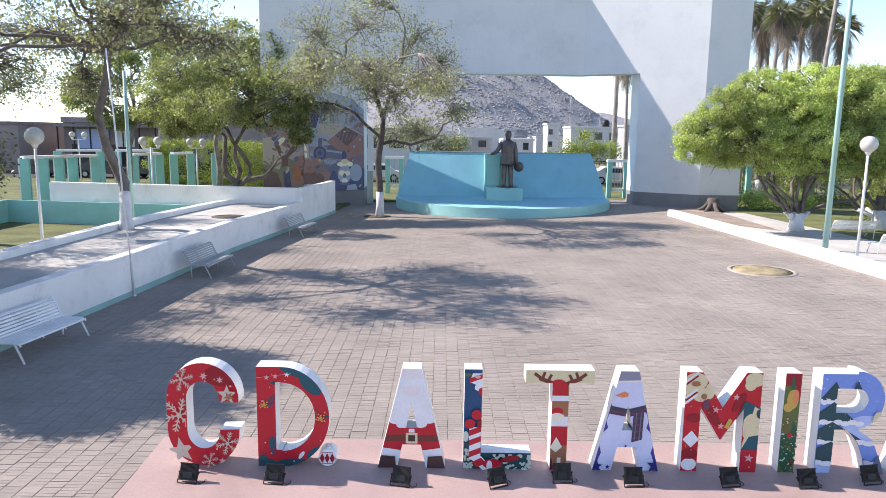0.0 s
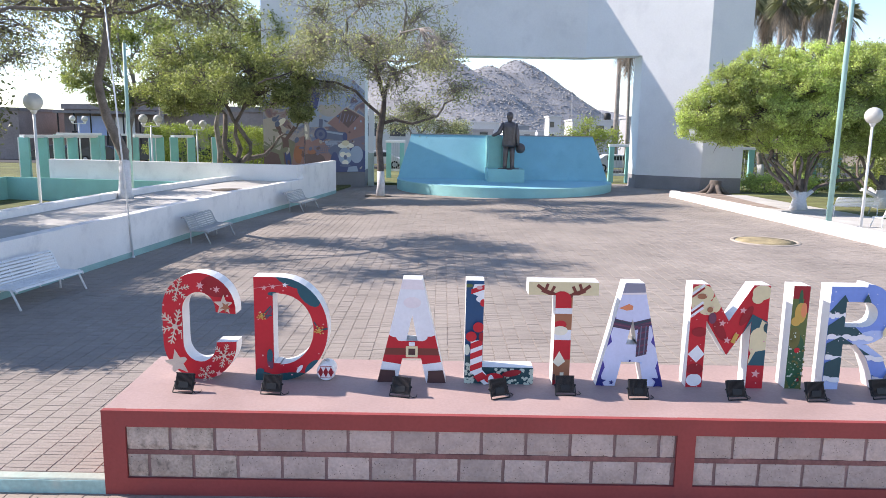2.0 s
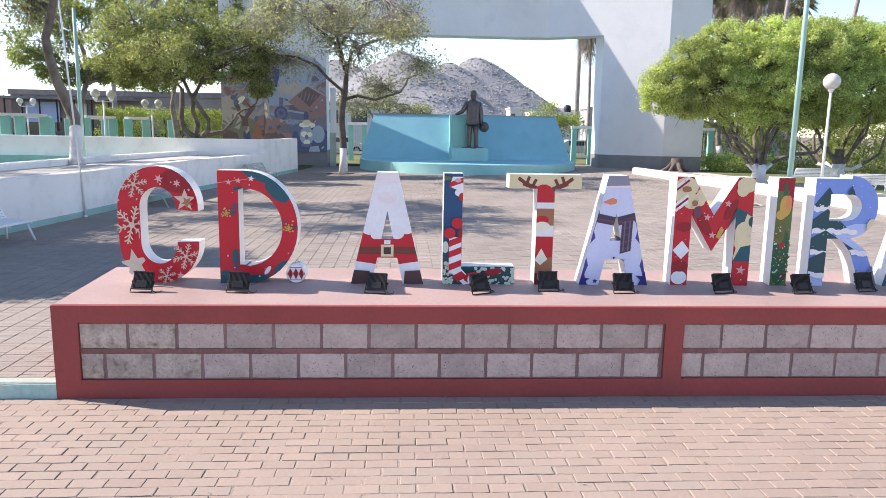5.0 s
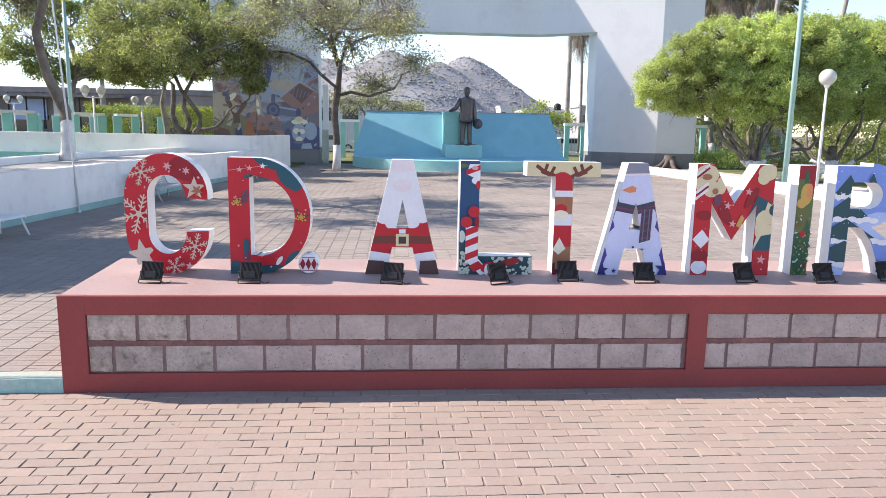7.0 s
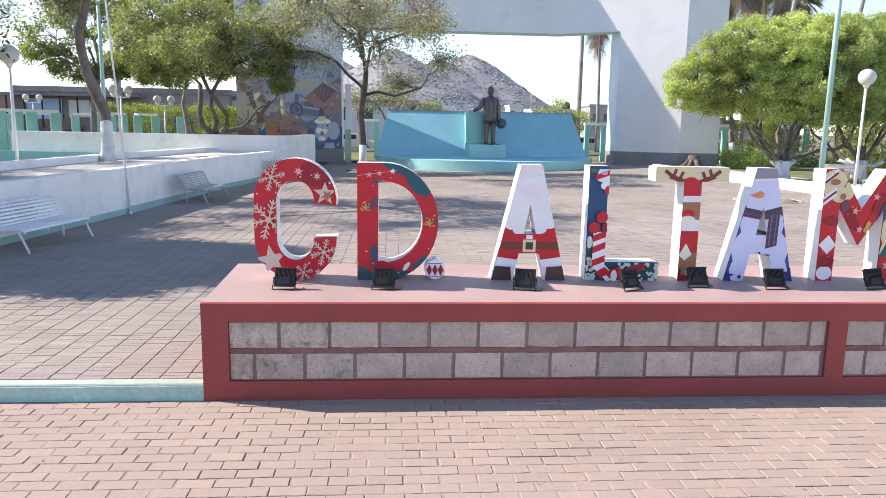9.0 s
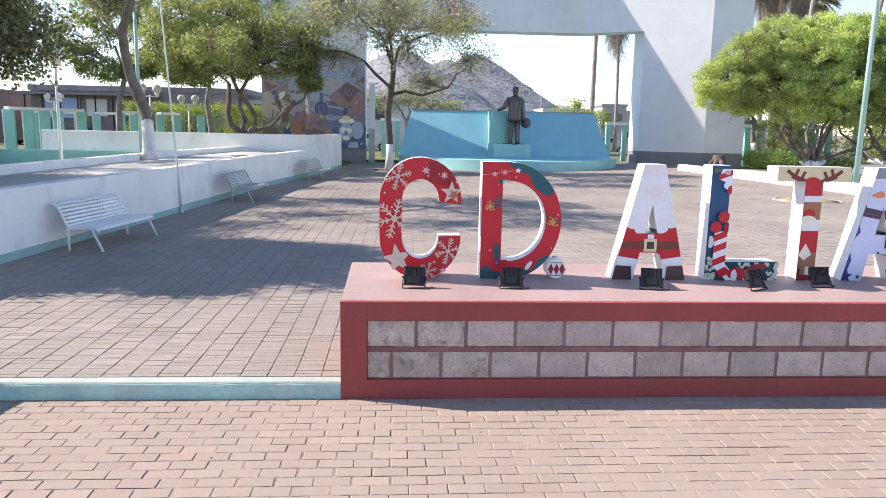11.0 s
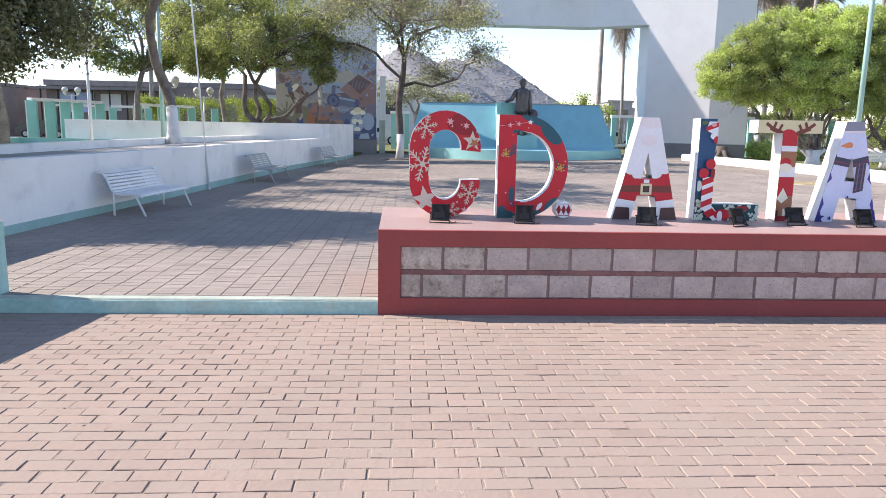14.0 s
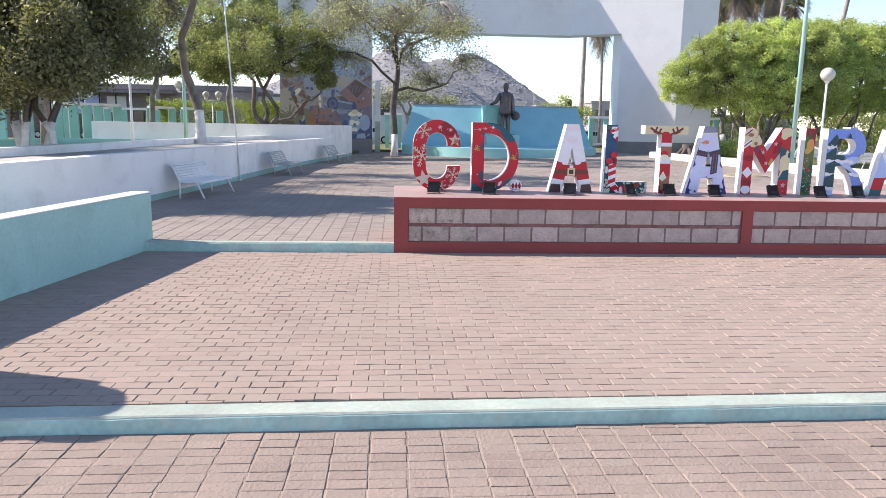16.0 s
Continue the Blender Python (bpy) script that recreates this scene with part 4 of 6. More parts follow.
scarf += [("plum", [(0.4, 0.32), (0.51, 0.35), (0.52, 0.68), (0.41, 0.66)])] + [("wine", bar2(0.405, v, 0.515, v + 0.03, 0.018)) for v in (0.36, 0.43, 0.5, 0.57, 0.63)] + [("slate", bar2(x, 0.345, x + 0.01, 0.655, 0.012)) for x in (0.43, 0.48)]
letter("A", 4.688, "white and violet printed letter A with a plaid scarf", "purple",
       [("snow", oval(0.36, 0.85, 0.2, 0.3)), ("snow", oval(0.35, 0.55, 0.22, 0.2)), ("snow", oval(0.35, 0.3, 0.29, 0.26)), ("snow", oval(0.35, 0.1, 0.3, 0.2)), ("grey", rect(0.2, 0.5, 1.0, 1.2)), ("blush", bar2(0.2, 0.99, 0.5, 1.0, 0.02)),
        ("orange", [(0.2, 0.84), (0.28, 0.815), (0.34, 0.825), (0.345, 0.865), (0.3, 0.885)])] + scarf + star(0.04, 0.05, 0.07, "navy") + star(0.16, 0.04, 0.03, "navy") + star(0.66, 0.06, 0.09, "navy") + [("navy", oval(0.34, 0.28, 0.012, n=8)), ("paleblue", oval(0.44, 0.26, 0.03, 0.01))], 0.975)
letter("M", 5.607, "red printed letter M with beige bows and teal patches", "red",
       [("beige", oval(0.1, 1.0, 0.12, 0.1)), ("beige", oval(0.16, 0.86, 0.09, 0.08)), ("beige", oval(0.04, 0.93, 0.05, 0.1)), ("beige", oval(0.25, 0.9, 0.05, 0.09))] + [("white", bar2(0.0, v, 0.12, v + 0.1, 0.025)) for v in (0.76, 0.82, 1.0)]
       + [("deepred", bar2(0.0, v, 0.12, v + 0.1, 0.02)) for v in (0.79, 0.97)] + [("white", [(0.0, 0.36), (0.09, 0.27), (0.17, 0.36), (0.09, 0.46)]), ("white", oval(0.08, 0.08, 0.08, 0.07)), ("deepred", oval(0.08, 0.2, 0.09, 0.06)), ("deepred", oval(0.1, 0.6, 0.08, 0.05)), ("deepred", oval(0.3, 0.62, 0.05, 0.12, turn=0.5)), ("deepred", oval(0.56, 0.78, 0.04, 0.12, turn=-0.5)), ("tan", oval(0.1, 0.98, 0.05, 0.03)), ("tan", oval(0.19, 0.84, 0.03, 0.03)), ("wine", oval(0.22, 0.75, 0.04, 0.06))]
       + [("beige", oval(0.7, 1.03, 0.1, 0.08)), ("beige", oval(0.66, 0.97, 0.06, 0.06)), ("teal", [(0.39, 0.36), (0.52, 0.56), (0.62, 0.8), (0.78, 0.72), (0.78, 0.6), (0.56, 0.5)]), ("gold", [(0.42, 0.5), (0.46, 0.48), (0.5, 0.58), (0.46, 0.6)]),
          ("beige", oval(0.7, 0.5, 0.1, 0.16)), ("beige", [(0.6, 0.25), (0.68, 0.3), (0.78, 0.7), (0.72, 0.74)]), ("teal", [(0.61, 0.25), (0.78, 0.25), (0.78, 0.42), (0.68, 0.4)]), ("darkgreen", oval(0.77, 0.66, 0.03, 0.05)), ("red", rect(0.6, 0.8, 0.0, 0.25))]
       + star(0.7, 0.16, 0.05, "pink") + star(0.52, 0.84, 0.04, "pink") + star(0.32, 0.7, 0.04, "pink") + star(0.38, 0.52, 0.04, "pink") + dots(12, 30, 0, 0.78, 0, H, "pink", 0.004, 0.009))
letter("I", 6.622, "green garland printed letter I with a gold shape, white sides", "moss",
       [("green", oval(0.08, 0.3, 0.1, 0.3)), ("olive", oval(0.05, 0.55, 0.06, 0.12)), ("deepred", rect(-0.1, 0.3, 0.97, 1.2)), ("deepred", oval(0.15, 0.92, 0.04, 0.1)), ("green", oval(0.08, 0.97, 0.02, 0.1)), ("gold", oval(0.09, 0.82, 0.06, 0.11)), ("orange", oval(0.12, 0.85, 0.03, 0.08)),
        ("gold", oval(0.05, 0.73, 0.05, 0.05)), ("red", oval(0.09, 0.42, 0.03)), ("deepred", oval(0.12, 0.1, 0.02))] + dots(14, 40, 0, 0.16, 0, 0.62, "palegreen", 0.004, 0.012) + dots(15, 30, 0, 0.16, 0, 0.62, "olive", 0.006, 0.014))
fir = []
for top, bot, half in ((1.02, 0.78, 0.16), (0.8, 0.55, 0.3), (0.58, 0.33, 0.42), (0.36, 0.1, 0.5)):
    fir += [("darkgreen", [(0.12 - half, bot), (0.12 + half, bot), (0.14, top)])]
    fir += [("white", oval(0.12 - half + half * 2 * k / 8, bot + 0.01 + 0.015 * (k % 2), half * 0.17, 0.03, 9)) for k in range(9)]
letter("R", 7.0, "blue printed letter R with dark fir shapes and snow", "skyblue",
       [("paleblue", oval(0.5, 0.5, 0.25, 0.15)), ("paleblue", oval(0.2, 0.05, 0.6, 0.1))] + fir + [("darkgreen", [(0.3, 0.9), (0.44, 0.86), (0.36, 1.04)]), ("white", oval(0.66, 0.5, 0.08, 0.06)), ("slate", [(0.55, 0.0), (0.74, 0.0), (0.66, 0.26)]), ("beige", oval(0.6, 0.62, 0.05, 0.08))]
       + dots(16, 30, 0, 0.7, 0.3, H, "white", 0.003, 0.007))
letter("A", 7.79, "pale printed letter A with white sides", "paleblue", [("white", oval(0.35, 0.8, 0.2, 0.3)), ("red", rect(0, 0.7, 0.1, 0.3)), ("teal", rect(0, 0.7, 0.0, 0.1))])

# round stop after the D: a thick disc with a printed front
ball = thing("ornament_disc", "white round ornament with red diamond band, full stop of the sign", "ornament", pose(1.93, FACE_Y, FOOT_Z + 0.094))
V, F = [], []
ring_tube(V, F, [(0, 0.0, 0), (0, 0.012, 0), (0, 0.16, 0), (0, 0.172, 0)], [0.086, 0.094, 0.094, 0.086], 40)
link_mesh("disc", V, F, WHITE_PAINT, ball)
band = [("white", oval(0, 0, 0.2)), ("blush", rect(-0.2, 0.2, -0.062, 0.062)), ("deepred", rect(-0.2, 0.2, 0.058, 0.064)), ("deepred", rect(-0.2, 0.2, -0.064, -0.058))]
for k in range(-2, 3):
    band.append(("deepred", [(0.052 * k - 0.026, 0), (0.052 * k, -0.056), (0.052 * k + 0.026, 0), (0.052 * k, 0.056)]))
    band.append(("pink", [(0.052 * k + 0.019, 0), (0.052 * k + 0.026, -0.016), (0.052 * k + 0.033, 0), (0.052 * k + 0.026, 0.016)]))
printed("printed_band", ball, [ccw(oval(0, 0, 0.086, n=36))], band, -0.001)
lathe("cap", [(0.024, 0.086), (0.024, 0.104), (0.016, 0.108)], STEEL, ball, 12, at=(0, 0.09))


# floodlights on the plinth
def floodlight():
    th = thing("floodlight", "small black floodlight tilted on a wire bracket", "floodlight", None, "floodlights in front of the letters")
    tilt = Matrix.Translation((0, 0, 0.012)) @ pose(0, 0, 0, -22)
    part("housing", box(bmesh.new(), -0.092, 0.092, -0.016, 0.018, 0.012, 0.176, 0.006, tilt), BLACK, th)
    part("glass", box(bmesh.new(), -0.078, 0.078, 0.0185, 0.021, 0.027, 0.153, 0.0, tilt), LENS, th)
    part("driver_cover", box(bmesh.new(), -0.05, 0.05, -0.026, -0.015, 0.03, 0.09, 0.003, tilt), BLACK, th)
    for k in range(15):
        x = -0.08 + k * 0.0114
        part("cooling_fin", box(bmesh.new(), x - 0.0018, x + 0.0018, -0.022, -0.015, 0.022, 0.166, 0.0, tilt), FIN, th)
    for z0, z1 in ((0.166, 0.178), (0.01, 0.02)):
        part("rim", box(bmesh.new(), -0.093, 0.093, -0.024, -0.012, z0, z1, 0.002, tilt), BLACK, th)
    for s in (-1, 1):
        tube("bracket_arm", [(s * 0.099, -0.025, 0.004), (s * 0.099, -0.02, 0.02), (s * 0.099, 0.035, 0.09)], 0.005, BLACK, th, 6)
        lathe("hinge_knob", [(0.012, -0.004), (0.012, 0.006), (0.006, 0.01)], BLACK, th, 8, at=(s * 0.099, 0.035)).location.z = 0.09
    tube("bracket_foot", [(-0.099, -0.025, 0.006), (0.099, -0.025, 0.006)], 0.006, BLACK, th, 6)
    tube("cable", [(0.03, 0.03, 0.05), (0.08, 0.02, 0.02), (0.13, -0.015, 0.006), (0.16, 0.02, 0.006), (0.15, 0.07, 0.01)], 0.0035, BLACK, th, 6)
    return th


fl = floodlight()
spots = [(0.6, 0.43, -8), (1.455, 0.43, -6), (2.71, 0.42, -14), (3.68, 0.42, 24), (4.335, 0.52, 2), (5.04, 0.46, 1), (6.015, 0.48, 8), (6.79, 0.47, 4), (7.48, 0.56, 10)]
for k, (x, y, a) in enumerate(spots):
    m = pose(x, y, 0.817 + PLINTH_RISE * y, 0, 0, a)
    if k == 0:
        fl.matrix_basis = m
    else:
        copy_thing(fl, m)

# ---- terrace edges ----
bw = thing("wall_aqua", "aqua painted low wall with white top", "wall", kind="structure")
BW = [(-4.75, -7.2), (-4.4, -5.2), (-3.99, -2.6), (-3.56, 0.25)]
part("body", strip(bmesh.new(), BW, 0.28, -0.3, 0.828, 1, 0.012), AQUA_WALL, bw)
part("cap", strip(bmesh.new(), BW, 0.284, 0.829, 0.84, 1, 0.004), WHITE_WALL, bw, "white painted wall top")
# added out of view, shaped to throw the rounded shadow on the terrace
pil = thing("wall_pillar", "unseen rounded pillar beside the low wall, added for its shadow", "pillar", pose(-4.55, -5.05, 0))
part("shaft", boxed(-0.3, 0.3, -0.35, 0.35, -0.2, 1.75, 0.05), AQUA_WALL, pil)
lathe("rounded_cap", [(0.33, 1.75), (0.34, 1.84), (0.3, 1.97), (0.2, 2.06), (0.06, 2.1)], AQUA_WALL, pil, 20)


def worn_bar(x0, x1, y0, y1, z0, z1, seed, chip, turn=None, step=0.14):
    """A long kerb whose front and back arrises waver and are chipped here and there."""
    rng = np.random.default_rng(seed)
    n = int((x1 - x0) / step)
    V, F = [], []
    for i in range(n + 1):
        x = x0 + (x1 - x0) * i / n
        w = [noise.noise(Vector((x * 2.1, seed, k * 7.0))) * chip for k in range(4)]
        bite = chip * 1.6 * (rng.random() < 0.12)
        r = 0.012 + bite
        V += [(x, y0, z0), (x, y0 + w[0], z1 - r + w[1]), (x, y0 + r * 0.8 + w[0], z1 - 0.002 + w[1] * 0.4), (x, y1 - 0.01 + w[2], z1 + w[3] * 0.3), (x, y1, z1 - 0.01), (x, y1, z0)]
    for i in range(n):
        for k in range(6):
            p, q = i * 6 + k, i * 6 + (k + 1) % 6
            F.append((p, q, q + 6, p + 6))
    F += [tuple(range(6))[::-1], tuple(range(n * 6, n * 6 + 6))]
    return [tuple(turn @ Vector(v)) for v in V] if turn else V, F


for name, x0, x1, y0, y1, z0, z1, lab in (("kerb_upper", -3.75, 0.0, 0.0, 0.13, -0.15, 0.142, "aqua painted step edge with worn pale top"),
                                          ("kerb_front", -4.6, 14.0, -5.91, -5.71, -0.3, -0.004, "aqua painted front step with worn pale top")):
    k = thing(name, lab, "kerb", kind="structure")
    skew = pose(0, 0, 0, 0, 0, 1.05) if name == "kerb_front" else None
    link_mesh("riser", *worn_bar(x0, x1, y0, y1, z0, z1 - 0.01, 5, 0.004, skew), KERB_RISER, k)
    link_mesh("tread", *worn_bar(x0, x1, y0 + 0.006, y1 - 0.002, z1 - 0.03, z1, 5, 0.004, skew), KERB_TOP, k)


# ---- benches ----
def bench(mat, label, length=1.5):
    th = thing("bench", label, "bench", None, "park benches")
    # seat faces +x, its length runs along y
    prof = [(-0.36, 0.735), (-0.31, 0.75), (-0.26, 0.72), (-0.21, 0.64), (-0.165, 0.53), (-0.12, 0.43), (-0.06, 0.375), (0.04, 0.365), (0.2, 0.37), (0.33, 0.372), (0.4, 0.35), (0.42, 0.315)]
    for s in (-1, 1):
        y = s * (length / 2 - 0.02)
        tube("side_frame", [(x, y, z) for x, z in prof], 0.02, mat, th, 8)
        tube("front_leg", [(0.3, y, 0.37), (0.35, y, 0.26), (0.47, y, 0.0)], 0.021, mat, th, 8)
        tube("rear_leg", [(-0.09, y, 0.4), (-0.1, y, 0.2), (-0.1, y, 0.0)], 0.021, mat, th, 8)
    for y in (-length / 6, length / 6):
        tube("middle_frame", [(x, y, z - 0.006) for x, z in prof], 0.013, mat, th, 6)
    pts = []
    for (a, b), (c, d) in zip(prof, prof[1:]):
        pts.append((a, b, c, d))
    total = [0.0]
    for a, b, c, d in pts:
        total.append(total[-1] + math.hypot(c - a, d - b))
    for k in range(16):
        s = total[-1] * (k + 0.5) / 16
        i = max(j for j in range(len(pts)) if total[j] <= s)
        w = (s - total[i]) / (total[i + 1] - total[i])
        a, b, c, d = pts[i]
        x, z, ang = a + (c - a) * w, b + (d - b) * w, math.degrees(math.atan2(d - b, c - a))
        m = Matrix.Translation((x, 0, z + 0.016)) @ pose(0, 0, 0, 0, -ang, 0)
        part("slat", box(bmesh.new(), -0.021, 0.021, -length / 2, length / 2, -0.007, 0.007, 0.0, m), mat, th)
    return th


b1 = bench(BENCH_WHITE, "white slatted steel bench on the plaza by the wall", 1.85)
b1.matrix_basis = pose(-4.62, 6.88, 0.14, 0, 0, -8)
b2 = bench(BENCH_GREY, "weathered grey slatted steel bench on the plaza by the wall", 1.9)
b2.matrix_basis = pose(-3.81, 14.42, 0.14, 0, 0, -4)
copy_thing(b2, pose(-2.72, 22.6, 0.14, 0, 0, -8))
copy_thing(b1, pose(19.8, 22.3, 0.3, 0, 0, 93))
copy_thing(b1, pose(19.3, 18.4, 0.3, 0, 0, 97))


# ---- lamps and poles ----
def globe_lamp(height, label, globes=1):
    th = thing("street_lamp", label, "lamp post", None, "globe lamps")
    tube("pole", [(0, 0, 0), (0, 0, height - 0.3)], [0.05, 0.04], WHITE_PAINT, th, 10)
    lathe("base_collar", [(0.11, 0), (0.11, 0.03), (0.06, 0.08)], WHITE_PAINT, th, 12)
    xs = [0] if globes == 1 else [-0.42, 0.42]
    if globes > 1:
        tube("arm", [(-0.42, 0, height - 0.36), (0.42, 0, height - 0.36)], 0.028, WHITE_PAINT, th, 8)
    for x in xs:
        lathe("collar", [(0.05, height - 0.36), (0.1, height - 0.26), (0.12, height - 0.2)], WHITE_PAINT, th, 12, at=(x, 0))
        R = 0.27 if globes == 1 else 0.21
        lathe("globe", [(max(0.02, R * math.sin(a)), height - R * math.cos(a)) for a in (math.pi * k / 12 for k in range(13))], GLOBE, th, 20, "opal white globe", at=(x, 0))
    return th


l1 = globe_lamp(3.87, "white lamp post with one opal globe")
l1.matrix_basis = pose(17.1, 17.23, 0.27)
l3 = globe_lamp(4.15, "white lamp post with one opal globe on the sunken lawn")
l3.matrix_basis = pose(-9.1, 15.2, -0.1)
l2 = globe_lamp(3.6, "white lamp post with two opal globes", 2)
l2.matrix_basis = pose(-11.0, 28.3, 0.15, 0, 0, 60)
copy_thing(l2, pose(-11.6, 36.4, 0.0, 0, 0, -12))
copy_thing(l2, pose(-23.5, 46.0, 0.27, 0, 0, 10))


def pole(x, y, z, h, r, mat, label, name="pole", lean=0.0):
    th = thing(name, label, "pole", pose(x, y, z))
    tube("shaft", [(0, 0, 0), (lean, 0, h)], [r, r * 0.7], mat, th, 12)
    lathe("foot", [(r * 1.9, 0), (r * 1.9, 0.015), (r * 1.1, 0.05)], mat, th, 12)
    return th


pole(-4.625, 11.25, 0.14, 6.05, 0.024, WHITE_PAINT, "thin white pole standing against the wall foot", lean=-0.345)
pole(16.98, 19.0, 0.28, 12.0, 0.1, TEAL_POLE, "tall pale teal lamp pole", "lamp_pole")
pole(-9.08, 21.48, -0.1, 6.6, 0.085, TEAL_POLE, "tall teal pole behind the leaning tree", "lamp_pole")
pole(-9.35, 8.6, -0.1, 2.9, 0.12, TEAL_POLE, "teal post under the shade tree", "post")

# ---- tree wells ----
for x, y, z, r, lab in ((13.1, 15.4, lift(13, 15.4), 1.0, "round planting well with pale kerb and dry soil"), (-0.12, 29.1, 0.14, 0.8, "round soil well at the foot of the tree"), (-4.95, 20.4, 1.08, 0.75, "round soil well in the concrete walk")):
    well = thing("tree_well", lab, "tree well", pose(x, y, z))
    lathe("soil", [(r * 0.86, -0.05), (r * 0.86, 0.012), (r * 0.5, 0.03), (0.05, 0.035)], SOIL if r == 1.0 else DARK_SOIL, well, 28)
    if r == 1.0:
        lathe("kerb_ring", [(r * 0.9, -0.05), (r * 0.9, 0.015), (r * 0.92, 0.02), (r, 0.02), (r * 1.02, 0.0), (r * 1.02, -0.05)], WELL_KERB, well, 32)


# ---- trees ----
def leaves(rng, centres, per, spread, size):
    """Folded two-triangle leaves in small sprays round the given centres."""
    c = np.repeat(centres, per, axis=0) + rng.normal(0, spread, (len(centres) * per, 3))
    n = len(c)
    d = rng.normal(0, 1, (n, 3)) + np.array([0, 0, -0.2])
    d /= np.linalg.norm(d, axis=1)[:, None]
    s = np.cross(d, rng.normal(0, 1, (n, 3)))
    s /= np.linalg.norm(s, axis=1)[:, None]
    L = (size * rng.uniform(0.6, 1.3, n))[:, None]
    nrm = np.cross(d, s)
    v = np.stack([c - d * L * 0.5, c + s * L * 0.26 + nrm * L * 0.06, c + d * L * 0.5, c - s * L * 0.26 + nrm * L * 0.06], axis=1).reshape(-1, 3)
    return v


def leaf_mesh(name, v, mat, parent, label=""):
    n = len(v) // 4
    me = bpy.data.meshes.new(name)
    me.vertices.add(len(v))
    me.vertices.foreach_set("co", v.astype(np.float32).ravel())
    me.loops.add(n * 4)
    me.loops.foreach_set("vertex_index", np.arange(n * 4, dtype=np.int32))
    me.polygons.add(n)
    me.polygons.foreach_set("loop_start", np.arange(0, n * 4, 4, dtype=np.int32))
    me.update(calc_edges=True)
    me.materials.append(mat)
    ob = new(name, me)
    ob.parent = parent
    return tagged(ob, label)


def crooked(rng, a, c, n):
    """A branch line from a to c that wanders, rising first and levelling out."""
    span = (c - a).length
    out, drift = [], Vector((0, 0, 0))
    for k in range(n):
        f = k / (n - 1)
        drift += Vector(rng.normal(0, 0.06, 3)) * span
        out.append(a.lerp(c, f) + (drift * math.sin(math.pi * f) + Vector((0, 0, 0.09 * span * math.sin(math.pi * f)))))
    return out


def tree(name, label, loc, trunk, radii, lobes, mat, seed, sprays=60, per=14, spread=0.16, size=0.13, white=0.0, twigs=9, hollow=0.55, twig_r=0.02, stems=(), lump=0, bark=None, stem_r=0.5, limb_r=0.0, fine=0, limb_bark=None):
    """Trunk points and lobes (x, y, z, rx, ry, rz) are given from the foot. Leaves crowd towards the outside of each lobe."""
    rng = np.random.default_rng(seed)
    bark = bark or BARK
    th = thing(name, label, "tree", pose(*loc))
    V, F = [], []
    ring_tube(V, F, trunk, radii, 10)
    for st in stems:
        ring_tube(V, F, [Vector(p) for p in st], [radii[0] * stem_r * (1 - 0.5 * i / len(st)) for i in range(len(st))], 8)
    link_mesh("trunk", V, F, bark, th, smooth=True)
    if white:
        V, F = [], []
        for line, rad in [(trunk, radii)] + [(st, [radii[0] * stem_r] * len(st)) for st in stems]:
            pts, rr = [], []
            for i, p in enumerate(line):
                if p[2] <= white:
                    pts.append(p)
                    rr.append(rad[i] * 1.04 + 0.004)
                else:
                    q = line[i - 1]
                    w = (white - q[2]) / (p[2] - q[2])
                    pts.append(tuple(q[k] + (p[k] - q[k]) * w for k in range(3)))
                    rr.append((rad[i - 1] + (rad[i] - rad[i - 1]) * w) * 1.04 + 0.004)
                    break
            if len(pts) > 1:
                ring_tube(V, F, pts, rr, 10)
        link_mesh("whitewash", V, F, LIME, th, smooth=True).update_tag()
    V, F = [], []
    tops = [Vector(trunk[-1])] + [Vector(st[-1]) for st in stems]
    all_c = []
    for lx, ly, lz, rx, ry, rz in lobes:
        c = Vector((lx, ly, lz))
        a = min(tops, key=lambda p: (p - c).length)
        line = crooked(rng, a, c, 9)
        mid = line[4]
        rb = limb_r or max(radii[-1] * 0.62, 0.03)
        ring_tube(V, F, line, [rb * (1 - 0.075 * k) for k in range(9)], 7)
        u = rng.normal(0, 1, (sprays, 3))
        u /= np.linalg.norm(u, axis=1)[:, None]
        r = hollow + (1 - hollow) * rng.random(sprays) ** 0.6
        bumps = np.array([0.82 + 0.5 * noise.noise(Vector(p) * 1.7 + Vector((seed, lx, ly))) for p in u])
        if lump:
            # knobbly crown: sprays gather on small clumps over the lobe
            cu = rng.normal(0, 1, (lump, 3))
            cu /= np.linalg.norm(cu, axis=1)[:, None]
            pick = rng.integers(0, lump, sprays)
            pts = np.array([lx, ly, lz]) + (cu[pick] * (0.82 if lump > 40 else 0.7) + u * ((1.3 if lump > 40 else 1.75) / lump ** 0.5 * rng.random(sprays) ** 0.4)[:, None]) * np.array([rx, ry, rz])
        else:
            pts = np.array([lx, ly, lz]) + u * (r * bumps)[:, None] * np.array([rx, ry, rz])
        all_c.append(pts)
        for k in range(twigs):
            e = Vector(pts[k % len(pts)])
            s0 = line[int(rng.integers(6, 9))]
            bent = crooked(rng, s0, e, 5)
            m1 = bent[2]
            ring_tube(V, F, bent, [twig_r * g for g in (1.7, 1.4, 1.05, 0.7, 0.4)], 5)
            for q in range(fine):
                f0 = m1.lerp(e, rng.random())
                f1 = f0 + (e - s0) * 0.25 + Vector(rng.normal(0, 0.28, 3))
                ring_tube(V, F, [f0, f0.lerp(f1, 0.5) + Vector(rng.normal(0, 0.05, 3)), f1], [twig_r * 0.6, twig_r * 0.45, twig_r * 0.25], 4)
    link_mesh("limb_work", V, F, limb_bark or bark, th, smooth=True)
    v = leaves(rng, np.concatenate(all_c), per, spread, size)
